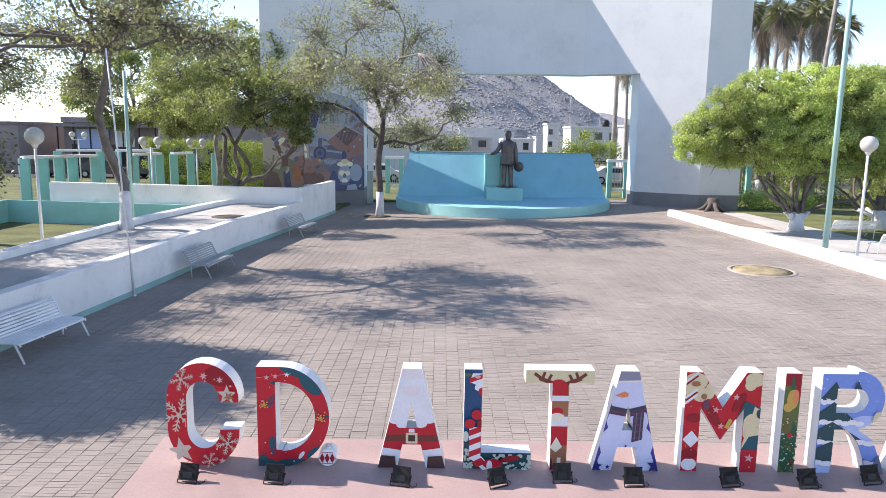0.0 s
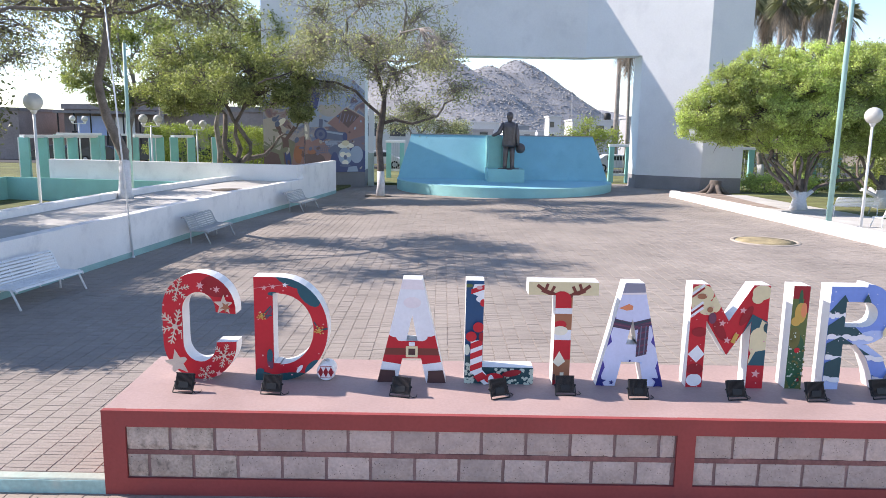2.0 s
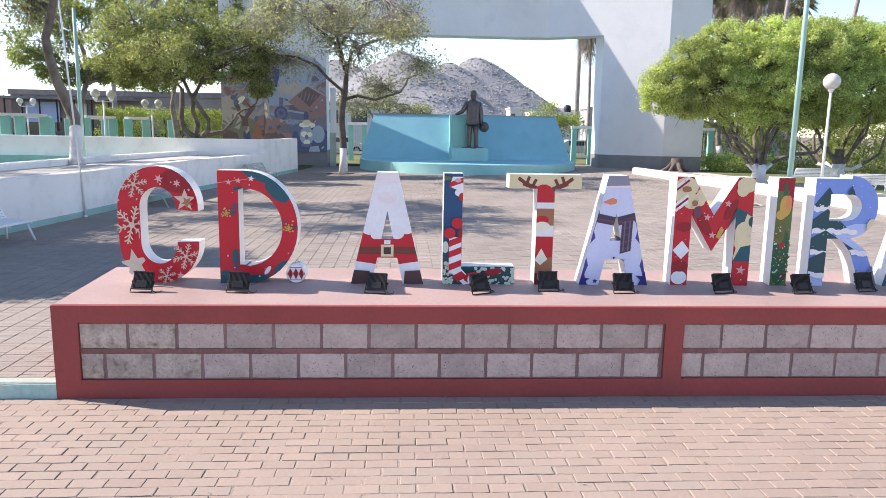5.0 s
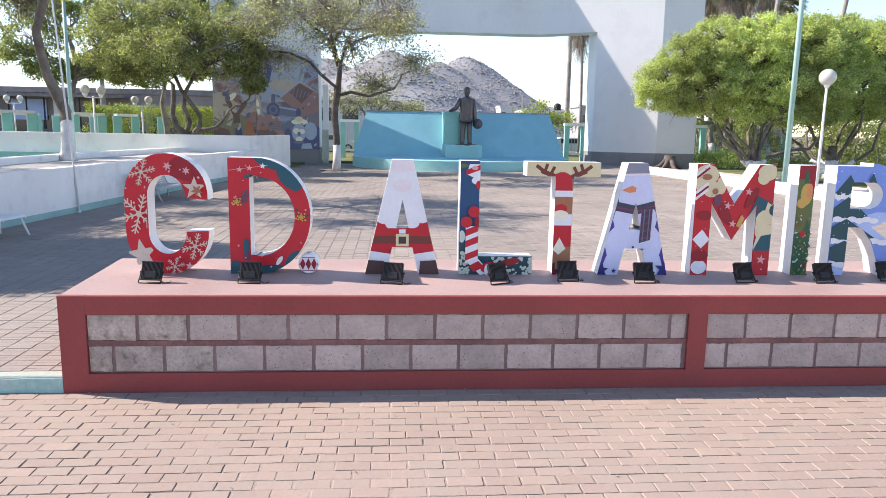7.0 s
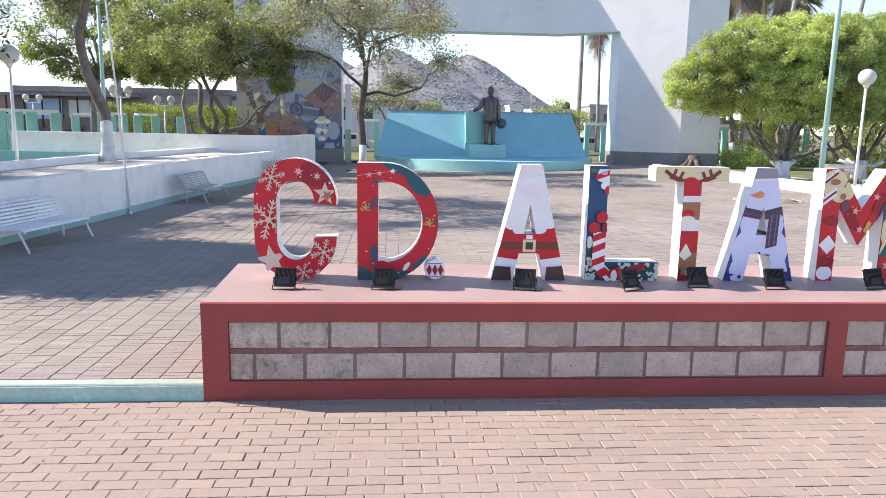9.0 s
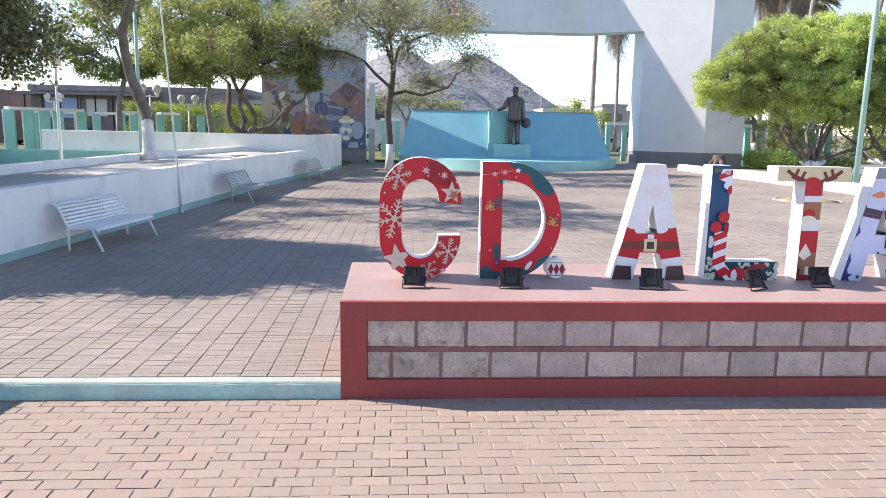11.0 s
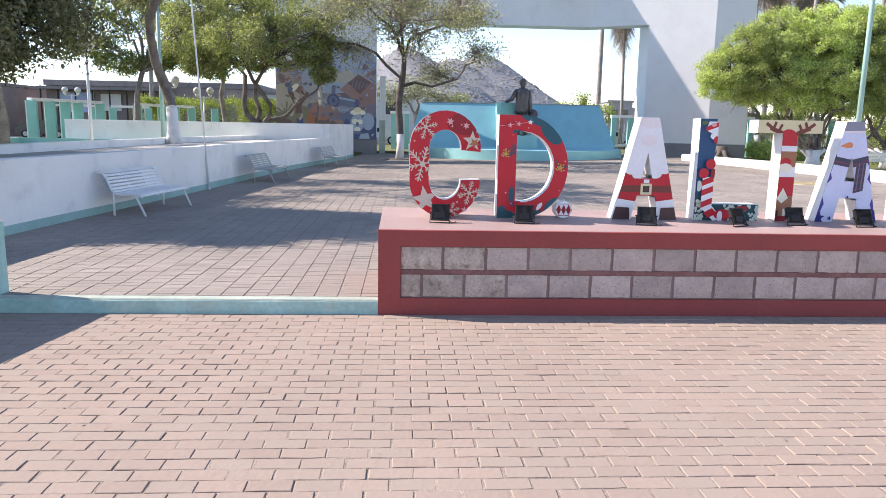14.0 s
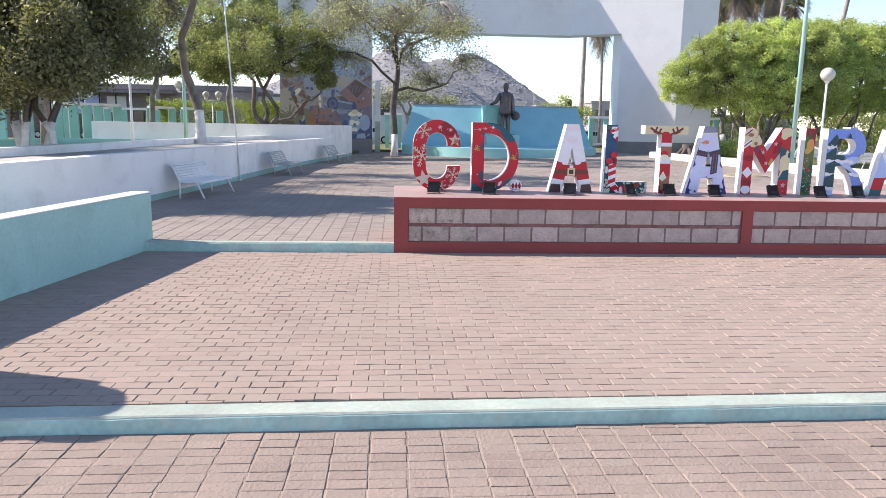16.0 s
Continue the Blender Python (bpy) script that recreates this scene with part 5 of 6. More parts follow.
    leaf_mesh("crown", v, mat, th)
    return th


def fan(seed, n, reach, low, high):
    """Crooked stems that spread from one short trunk."""
    rng = np.random.default_rng(seed)
    out = []
    for k in range(n):
        q = 2 * math.pi * (k + rng.uniform(-0.3, 0.3)) / n
        r = reach * rng.uniform(0.35, 1.0)
        end = Vector((r * math.cos(q), r * 0.45 * math.sin(q), rng.uniform(low, high)))
        start = Vector((0.14 * math.cos(q), 0.14 * math.sin(q), rng.uniform(0.3, 0.9)))
        line = crooked(rng, start, end, 6)
        for i in range(1, 5):
            line[i].z -= 0.16 * r * math.sin(math.pi * i / 5)
        out.append(line)
    return out


# leaning tree on the planter kerb, its limbs reaching over the plaza
tree("leaning_tree", "leaning grey tree with limewashed foot and thin drying crown", (-7.16, 16.62, 1.07),
     [(0, 0, 0), (0.01, 0, 0.3), (-0.02, 0.1, 0.7), (-0.12, 0.35, 1.15), (-0.2, 0.5, 1.45), (-0.46, 0.03, 2.58), (-0.42, -0.37, 3.23), (-0.34, -0.67, 3.73), (0.01, -1.02, 4.28), (0.31, -1.32, 4.88), (0.46, -1.52, 5.48)], [0.25, 0.185, 0.17, 0.165, 0.185, 0.145, 0.13, 0.122, 0.115, 0.11, 0.1],
     [(x + 0.46, y - 0.67, z - 0.12, a * 1.05, b * 1.05, c * 1.7) for x, y, z, a, b, c in ((-2.2, 0.3, 6.0, 1.8, 1.6, 0.8), (-0.6, 0.6, 6.6, 1.6, 1.6, 0.8), (1.4, 0.2, 6.4, 1.9, 1.7, 0.7), (3.0, -0.2, 5.9, 1.8, 1.6, 0.6), (-3.6, -0.3, 5.2, 1.5, 1.4, 0.8), (0.6, -1.8, 6.3, 1.7, 1.5, 0.7), (0.2, 1.8, 7.0, 2.0, 1.7, 0.8), (-1.3, 0.4, 4.7, 0.8, 0.8, 0.5),
      (-1.6, -3.6, 6.9, 1.9, 1.6, 0.7), (0.6, -3.4, 7.2, 1.9, 1.6, 0.7), (1.9, -2.0, 7.0, 1.6, 1.4, 0.7), (-3.6, -2.6, 6.0, 1.7, 1.5, 0.8), (-4.6, -4.6, 5.6, 1.5, 1.3, 0.8))],
     LEAF_PLAZA, 11, sprays=150, per=6, spread=0.16, size=0.13, white=1.16, twigs=44, hollow=0.15, twig_r=0.014, limb_r=0.06, fine=4, bark=GREY_BROWN_BARK)
# slim tree in the plaza before the arch
PLAZA_FRONT = [(0.2, -4.6, 6.6, 1.9, 1.7, 0.8), (-2.4, -4.2, 6.4, 1.8, 1.6, 0.8), (2.4, -4.4, 6.4, 1.7, 1.6, 0.7), (0.6, -6.8, 6.6, 1.7, 1.5, 0.7), (-1.8, -6.4, 6.8, 1.6, 1.5, 0.7), (3.0, -6.4, 6.0, 1.3, 1.3, 0.6)]
# limbs get paler bark than the trunk: sunlight on them set by colour
tree("plaza_tree", "slim grey-trunked tree with limewashed foot and airy crown", (-0.12, 29.1, 0.14),
     [(0.1, 0, 0), (0.14, 0, 0.6), (0.12, 0, 1.54), (0.04, 0, 2.5), (0.06, 0, 3.1), (0.2, 0, 3.84), (0.28, 0, 4.6), (0.29, 0, 5.14)], [0.22, 0.18, 0.165, 0.165, 0.17, 0.15, 0.125, 0.11],
     [(-2.4, -0.4, 5.2, 1.9, 1.7, 1.2), (-3.6, -0.8, 6.6, 1.8, 1.7, 1.4), (-1.6, 0.2, 7.4, 2.1, 1.8, 1.7), (0.8, -0.8, 7.2, 2.1, 1.8, 1.7), (2.6, -0.6, 6.6, 1.8, 1.7, 1.3), (3.9, -0.8, 5.2, 1.4, 1.3, 1), (1, -1.6, 5.6, 1.7, 1.4, 1.3), (-0.4, -2.4, 8.9, 2.1, 1.8, 1.6), (-2.8, -0.8, 8.8, 1.9, 1.7, 1.6), (2, -0.8, 8.6, 1.9, 1.7, 1.4), (2, 0.2, 4.2, 1.4, 1.1, 0.91), (0, -0.6, 10.2, 2.2, 1.8, 1.4), (3, -0.2, 7.6, 1.2, 1.1, 1.3), (-3.2, 0.1, 7.7, 1.2, 1.1, 1.2), (-0.3, -0.4, 6.3, 1.3, 1.1, 0.91)] + PLAZA_FRONT,
     LEAF_PLAZA, 21, sprays=150, per=6, spread=0.19, size=0.125, white=1.25, twigs=30, hollow=0.1, twig_r=0.016, limb_r=0.06, fine=3, bark=DARK_BARK, limb_bark=BARK,
     stems=([(0.12, 0, 3.4), (0.09, 0, 4.0), (-0.58, -0.1, 4.56), (-1.08, -0.2, 5.11), (-1.99, -0.3, 5.5), (-3.3, -0.4, 5.6)], [(0.28, 0, 4.9), (-0.02, -0.1, 5.8), (-0.3, -0.2, 6.33), (-1.0, -0.4, 6.78), (-1.65, -0.5, 7.4)], [(0.25, 0, 4.6), (0.52, 0, 5.79), (1.31, -0.2, 6.21), (2.63, -0.4, 6.64)],
            [(-0.1, -0.1, 6.0), (0.64, -0.3, 6.9), (1.29, -0.5, 7.55)], [(0.2, 0, 3.6), (0.84, 0, 3.78), (1.68, -0.1, 3.6), (2.9, -0.2, 3.98)], [(0.25, 0, 4.8), (0.2, -1.4, 5.6), (0.1, -3.0, 6.2)]), stem_r=0.4)
# twisting tree behind the long wall
tree("twisted_tree", "broad green tree with twisting bare stems", (-7.0, 28.2, 0.1),
     [(0.05, 0, 0), (-0.1, 0, 0.7), (0.1, 0, 1.4), (0.05, 0, 1.75), (-0.31, 0, 2.05), (-0.46, 0, 2.55), (-0.39, 0, 3.19), (-0.37, 0, 3.95)], [0.28, 0.22, 0.19, 0.165, 0.13, 0.12, 0.112, 0.1],
     [(-3.0, -1.6, 5.4, 1.7, 1.6, 1.0), (-1.6, -2.2, 5.0, 1.5, 1.5, 0.9), (-0.2, -1.2, 4.9, 1.5, 1.5, 0.9), (1.5, 0, 5.0, 1.5, 1.5, 0.9), (2.9, -0.4, 4.9, 1.0, 1.0, 0.6), (-2.6, -0.6, 6.7, 1.8, 1.6, 1.0), (-0.4, 0.6, 7.0, 1.9, 1.8, 1.0), (2.0, 0.2, 6.6, 1.7, 1.6, 1.0), (3.4, 0.0, 6.0, 1.3, 1.4, 0.9), (0.2, -4.4, 5.2, 1.4, 1.3, 0.8), (3.4, -0.6, 4.0, 0.6, 0.7, 0.4), (-1.0, -0.4, 5.9, 1.6, 1.5, 0.9), (0.9, -0.6, 5.9, 1.5, 1.4, 0.9), (-2.2, -1.0, 4.3, 1.1, 1.1, 0.5)],
     LEAF_GOLD, 31, sprays=230, per=17, spread=0.09, size=0.12, twigs=18, hollow=0.5, lump=34, fine=2, limb_r=0.06, bark=TWIST_BARK,
     stems=([(0.15, 0, 0.6), (0.2, 0.05, 1.5), (0.5, 0, 1.8), (0.78, 0, 2.11), (0.8, 0, 2.55), (0.39, 0, 3.14), (-0.01, 0, 3.7), (-0.26, 0, 4.3)], [(0.0, 0, 1.2), (0.1, 0.1, 1.75), (0.27, 0.15, 2.29), (0.05, 0.1, 2.94), (0.14, 0, 3.57), (0.59, 0, 4.34)],
            [(0.1, 0, 1.3), (0.34, 0.1, 1.75), (0.97, 0.2, 1.91), (1.44, 0.2, 2.01), (1.7, 0.3, 2.3)]))
tree("broad_tree", "broad olive-green tree shading the wall", (-14.0, 34.0, 0.27),
     [(-0.65, 0, 0), (-0.6, 0, 1.5), (-0.55, 0, 3.0), (-0.2, 0, 4.2)], [0.2, 0.165, 0.15, 0.13],
     [(-2.8, 0, 5.5, 1.5, 1.5, 0.8), (2.2, -0.3, 5.4, 1.5, 1.4, 0.8), (-2.4, 0, 6.4, 2.1, 2.0, 1.3), (0.2, 0.3, 7.2, 2.3, 2.0, 1.4), (2.6, 0, 6.6, 2.0, 1.8, 1.3), (0.4, -0.8, 8.8, 2.2, 2.0, 1.2), (-2.0, 0.4, 8.4, 1.8, 1.8, 1.2), (3.4, 0.4, 8.6, 2.0, 1.8, 1.2), (5.6, 0.4, 9.0, 1.9, 1.7, 1.2), (1.0, 0.2, 5.0, 1.4, 1.3, 0.8), (4.4, 0.2, 7.0, 1.6, 1.5, 1.0), (6.4, 0.2, 7.2, 1.6, 1.5, 1.0), (7.6, 0.2, 8.6, 1.7, 1.6, 1.0), (3.0, 0.4, 5.4, 1.3, 1.3, 0.8), (-1.2, 0.0, 4.7, 1.5, 1.3, 0.7), (3.6, 0.1, 4.5, 1.4, 1.3, 0.7), (5.8, 0.2, 5.0, 1.4, 1.3, 0.8)],
     LEAF_DARK, 41, sprays=220, per=16, spread=0.1, size=0.14, twigs=12, hollow=0.5, lump=36, fine=1)
# last five lobes: unseen crown, added to shade the planter walk
tree("bare_tree", "nearly leafless grey tree with fine twigs", (-14.6, 20.5, -0.1),
     [(0, 0, 0), (0.1, 0, 1.8), (-0.1, 0, 3.4), (0.1, 0, 4.2)], [0.24, 0.2, 0.17, 0.15],
     [(-2.0, 0, 5.8, 1.9, 1.7, 1.2), (0.2, 0.3, 7.0, 2.0, 1.8, 1.3), (2.0, 0, 6.0, 1.8, 1.6, 1.2), (0.4, -1.0, 5.4, 1.5, 1.4, 1.0), (-1.2, 0.4, 8.2, 1.8, 1.6, 1.1), (2.4, 0.4, 7.8, 1.7, 1.6, 1.1), (1.0, -3.4, 6.6, 1.8, 1.7, 1.0), (0.2, -5.4, 6.4, 1.8, 1.7, 1.0), (1.6, -6.6, 6.8, 1.7, 1.6, 1.0), (0.6, -8.2, 6.2, 1.6, 1.6, 0.9), (1.8, -4.6, 7.4, 1.6, 1.6, 0.9)],
     LEAF_DRY, 51, sprays=140, per=5, spread=0.15, size=0.12, twigs=48, hollow=0.1, twig_r=0.011, limb_r=0.045, fine=4)
tree("dry_tree", "thin grey-green tree with many fine twigs", (-11.0, 38.5, 0.27),
     [(0, 0, 0), (0.1, 0, 1.6), (-0.1, 0, 3.2), (0.1, 0, 4.4)], [0.2, 0.17, 0.15, 0.12],
     [(-2.0, 0, 6.6, 2.0, 1.7, 1.3), (0.4, 0.3, 8.0, 2.1, 1.8, 1.4), (2.2, 0, 6.8, 1.9, 1.6, 1.2), (-1.4, 0.4, 9.4, 1.9, 1.6, 1.2), (2.0, 0.4, 9.2, 1.9, 1.6, 1.2)],
     LEAF_DRY, 55, sprays=240, per=8, spread=0.18, size=0.12, twigs=24, hollow=0.1, twig_r=0.012, limb_r=0.045, fine=3)
# dense shade trees beside the terrace
LF = [(-1.9, 0, 3.0, 1.3, 1.3, 0.9), (-0.6, -0.3, 3.3, 1.5, 1.4, 1.0), (0.8, 0, 3.0, 1.4, 1.3, 0.9), (1.8, 0.1, 2.9, 1.0, 1.1, 0.75), (-1.2, 0.3, 4.3, 1.4, 1.3, 0.9), (0.4, 0.2, 4.2, 1.5, 1.4, 0.9), (1.5, 0.2, 3.7, 1.1, 1.1, 0.8), (-2.6, 0, 3.9, 1.2, 1.2, 0.9), (0, -0.4, 2.5, 1.2, 1.1, 0.6), (-1.6, -0.5, 2.4, 1.0, 1.0, 0.5)]
tree("shade_tree", "dense dark ficus with several limewashed stems", (-9.2, 7.9, -0.1),
     [(0, 0, 0), (0.05, 0, 1.2), (-0.1, 0, 1.9), (0, 0, 2.7)], [0.16, 0.12, 0.1, 0.09], [(x + 1.5, y - 0.6, z + 0.6, a, b, c) for x, y, z, a, b, c in LF if x < 1.2] + [(-0.4, -1.1, 5.4, 1.4, 1.4, 0.9), (1.0, -1.2, 5.7, 1.5, 1.4, 0.9), (0.3, -0.6, 6.1, 1.5, 1.3, 0.9), (1.4, -0.7, 5.3, 1.4, 1.3, 0.9), (-0.4, 0.2, 5.2, 1.4, 1.3, 0.9), (0.9, -0.3, 5.7, 1.4, 1.3, 0.9), (-1.1, -0.2, 5.0, 1.3, 1.4, 0.9), (1.7, -0.4, 4.5, 1.3, 1.2, 0.8),
      (0.3, -1.9, 5.2, 1.4, 1.3, 0.9), (-0.5, -1.8, 5.1, 1.4, 1.3, 0.9), (1.1, -1.7, 4.9, 1.3, 1.2, 0.8), (-1.4, -1.0, 2.6, 1.2, 1.2, 0.7), (-0.2, -1.2, 2.7, 1.1, 1.0, 0.6), (2.4, -2.6, 3.0, 0.8, 0.9, 0.5), (1.4, -3.1, 2.9, 1.0, 0.9, 0.55), (2.2, -2.7, 3.8, 0.9, 1.0, 0.7)], LEAF_SHADE, 61, sprays=300, per=26, spread=0.13, size=0.098, white=1.9, twigs=14, hollow=0.3, lump=14, limb_r=0.05, fine=1, bark=DARK_BARK,
     stems=([(0.3, 0.1, 0), (0.55, 0.1, 1.2), (0.8, 0.1, 2.0), (1.3, 0.0, 3.0)], [(-0.3, -0.1, 0), (-0.6, -0.1, 1.2), (-0.9, -0.1, 2.0), (-1.2, 0, 2.8)], [(-0.1, 0.3, 0), (-0.2, 0.5, 1.3), (0.2, 0.6, 2.8)], [(0.2, -0.2, 0), (0.3, -0.4, 1.4), (0.5, -0.6, 2.2), (1.0, -1.0, 3.4)], [(0.8, -0.1, 0), (0.86, -0.1, 1.2), (0.78, -0.1, 1.9), (1.05, -0.15, 2.4), (1.0, -0.2, 3.0), (1.5, -0.3, 3.6)], [(0.84, -0.1, 1.6), (0.5, -0.15, 2.2), (0.55, -0.2, 2.7), (0.1, -0.3, 3.3)]), stem_r=0.48)
tree("shade_tree", "dense dark ficus standing on the sunken lawn", (-12.0, 9.6, -0.1),
     [(0, 0, 0), (0.05, 0, 1.2), (0.1, 0, 2.0), (0, 0, 2.8)], [0.24, 0.18, 0.15, 0.13], [(x * 1.15, y, z * 1.1 + 0.7, a * 1.2, b * 1.2, c * 1.1) for x, y, z, a, b, c in LF], LEAF_SHADE, 62, sprays=280, per=20, spread=0.13, size=0.095, white=1.7, twigs=10, hollow=0.6, lump=12, bark=DARK_BARK,
     stems=([(0.3, 0.1, 0), (0.7, 0.1, 1.3), (1.2, 0.2, 2.7)], [(-0.3, -0.1, 0), (-0.6, -0.1, 1.3), (-1.1, 0, 2.7)]))
# ficus trees on the sunny side
FICUS_UPPER = [(-3.4, -0.3, 5.2, 1.4, 1.4, 1.0), (-0.6, -0.2, 5.6, 1.8, 1.7, 1.1), (1.4, -0.6, 5.6, 1.7, 1.6, 1.1), (-2.6, -0.4, 4.8, 1.7, 1.6, 1.1), (-0.8, -0.5, 4.9, 1.8, 1.7, 1.2), (1.0, -0.4, 4.7, 1.8, 1.6, 1.2), (2.6, 0, 4.9, 1.6, 1.5, 1.2), (-1.6, 0.3, 6.0, 1.7, 1.6, 1.0), (0.4, 0.3, 6.2, 1.8, 1.6, 1.0), (2.0, 0.3, 6.2, 1.6, 1.6, 1.0)]
FICUS_LOWER = [(-1.0, -0.3, 3.0, 1.4, 1.1, 0.6), (1.0, -0.3, 2.9, 1.4, 1.2, 0.6), (2.8, -0.2, 3.0, 1.3, 1.1, 0.6), (-4.5, -0.2, 3.7, 1.3, 1.3, 0.9), (-2.8, -0.6, 3.9, 1.4, 1.3, 0.8), (-4.2, 0, 4.2, 1.5, 1.4, 1.0), (-3.2, 0.2, 3.3, 1.2, 1.2, 0.6), (0, -1.2, 4.0, 1.6, 1.3, 0.8), (2.4, -0.9, 3.9, 1.5, 1.2, 0.8), (-2.0, -0.9, 4.0, 1.3, 1.2, 0.8)]
RF = FICUS_UPPER + FICUS_LOWER
tree("ficus_tree", "broad bright-green ficus with spreading limbs and white foot", (18.7, 24.6, 0.3),
     [(0, 0, 0), (0, 0, 0.4), (0.05, 0, 0.9), (0, 0, 1.3)], [0.36, 0.27, 0.24, 0.19], RF, LEAF_FICUS, 71, sprays=560, per=19, spread=0.09, size=0.095, white=0.8, twigs=26, hollow=0.66, lump=56, limb_r=0.045, fine=1, stem_r=0.24, bark=TWIST_BARK,
     stems=fan(5, 10, 3.8, 2.3, 3.3))
tree("ficus_tree", "bright-green ficus with dark inner limbs and white foot", (23.2, 26.0, 0.27),
     [(0, 0, 0), (0, 0, 0.5), (-0.05, 0, 1.0), (0, 0, 1.5)], [0.34, 0.27, 0.23, 0.2], [(x * 0.9, y, z + 0.3, a, b, c) for x, y, z, a, b, c in RF[1:]], LEAF_FICUS, 72, sprays=480, per=18, spread=0.09, size=0.095, white=0.85, twigs=26, hollow=0.66, lump=56, limb_r=0.045, fine=1, stem_r=0.24, bark=TWIST_BARK,
     stems=fan(6, 8, 3.0, 2.4, 3.4))
tree("park_tree", "green park tree with whitewashed trunk", (23.5, 39.5, 0.27),
     [(0, 0, 0), (0.1, 0, 1.0), (-0.1, 0, 2.0), (0, 0, 2.6)], [0.24, 0.2, 0.17, 0.15], [(-1.6, 0, 3.8, 1.6, 1.5, 1.0), (0.4, 0, 4.4, 1.8, 1.6, 1.1), (2.0, 0.2, 3.9, 1.5, 1.5, 1.0)], LEAF_DARK, 73, sprays=150, per=12, spread=0.16, size=0.15, white=1.4, twigs=8, lump=9)
tree("park_tree", "green park tree far behind the fountain", (14.6, 52.0, 0.27),
     [(0, 0, 0), (0.1, 0, 1.0), (0, 0, 1.8)], [0.22, 0.18, 0.15], [(-1.6, 0, 2.8, 1.5, 1.4, 0.9), (0.2, 0, 3.3, 1.7, 1.5, 1.1), (1.8, 0.2, 2.7, 1.4, 1.4, 0.9)], LEAF_HEDGE, 74, sprays=150, per=12, spread=0.16, size=0.16, twigs=6, lump=9)
tree("park_tree", "drab tree between the arch and the street", (1.0, 47.0, 0.27),
     [(0, 0, 0), (0.1, 0, 1.4), (0, 0, 2.4)], [0.22, 0.18, 0.15], [(-1.5, 0, 4.0, 1.6, 1.4, 1.0), (0.5, 0, 4.4, 1.8, 1.5, 1.1), (2.4, 0.2, 3.6, 1.5, 1.4, 0.9), (3.6, 0, 3.0, 1.2, 1.2, 0.8)], LEAF_DRY, 75, sprays=150, per=10, spread=0.18, size=0.16, twigs=12, hollow=0.3, lump=9)


stump = thing("tree_stump", "dark cut tree stump with spreading roots beside the arch tower", "stump", pose(17.9, 32.2, 0.27))
V, F = [], []
ring_tube(V, F, [(0, 0, -0.05), (0, 0, 0.12), (0.02, 0, 0.4), (0.03, 0, 0.75)], [0.55, 0.42, 0.33, 0.3], 12)
link_mesh("trunk", V, F, DARK_BARK, stump, smooth=True)
for k in range(7):
    q = 0.9 * k + 0.3
    c, n = math.cos(q), math.sin(q)
    tube("root", [(0.2 * c, 0.2 * n, 0.5), (0.45 * c, 0.45 * n, 0.2), (0.8 * c, 0.8 * n + 0.05, 0.03), (1.0 * c, 1.0 * n, -0.04)], [0.13, 0.12, 0.09, 0.04], DARK_BARK, stump, 7)


def shrub(label, loc, size3, mat, seed, n=500, per=10, leaf=0.13):
    rng = np.random.default_rng(seed)
    th = thing("hedge", label, "hedge", pose(*loc))
    a, b, c = size3
    p = rng.uniform(-1, 1, (n, 3))
    k = rng.integers(0, 3, n)
    p[np.arange(n), k] = np.sign(p[np.arange(n), k]) * rng.uniform(0.85, 1.0, n)
    w = np.array([0.9 + 0.25 * noise.noise(Vector((q[0] * a, q[1] * b, q[2] * c)) * 0.9 + Vector((seed, 0, 0))) for q in p])
    pts = p * w[:, None] * np.array([a, b, c / 2]) + np.array([0, 0, c / 2])
    V, F = [], []
    for j in range(10):
        x = -a * 0.8 + 1.6 * a * j / 9
        ring_tube(V, F, [(x, 0, 0), (x + 0.1, 0.05, c * 0.4), (x - 0.1, 0, c * 0.75)], [0.04, 0.03, 0.012], 5)
    link_mesh("woody_base", V, F, BARK, th)
    leaf_mesh("foliage", leaves(rng, pts, per, 0.12, leaf), mat, th)
    return th


shrub("bright yellow-green hedge behind the teal colonnade", (-13.0, 48.5, 0.27), (6.5, 1.4, 3.3), LEAF_HEDGE, 81, 2600, 14, 0.13)
shrub("bright green hedge near the arch tower", (-8.5, 39.5, 0.27), (1.6, 0.9, 2.9), LEAF_HEDGE, 82, 1000, 14, 0.12)
shrub("dense green hedge behind the ficus trees", (29.0, 37.0, 0.27), (5.5, 1.2, 3.4), LEAF_DARK, 85, 1700, 11, 0.16)
shrub("dark green hedge beyond the low wall", (24.0, 41.0, 0.27), (3.6, 1.1, 2.8), LEAF_DARK, 86, 1300, 12, 0.15)
shrub("clipped green hedge in the park", (27.5, 28.5, 0.27), (3.4, 1.2, 2.6), LEAF_DARK, 83, 1200, 11, 0.14)
shrub("green shrubs at the foot of the trees", (22.5, 34.5, 0.27), (2.0, 0.8, 0.9), LEAF_FICUS, 84, 500, 10, 0.13)


# ---- palms ----
PALM_BARK = material("grey_palm_trunk", (0.3, 0.27, 0.25), 0.95, var=0.25, fine=9, coarse=2, bump=0.6, height=0.02)

def palm(label, loc, h, seed, r=0.22, skirt=3.2, lean=None):
    rng = np.random.default_rng(seed)
    th = thing("palm_tree", label, "palm", pose(*loc), "fan palms")
    lean = rng.normal(0, 0.25, 2) if lean is None else lean
    pts = [(lean[0] * f * f, lean[1] * f * f, h * f) for f in (0, 0.3, 0.6, 0.85, 1.0)]
    tube("trunk", pts, [r * 1.25, r, r * 0.85, r * 0.8, r * 0.75], PALM_BARK, th, 10)
    top = np.array(pts[-1])
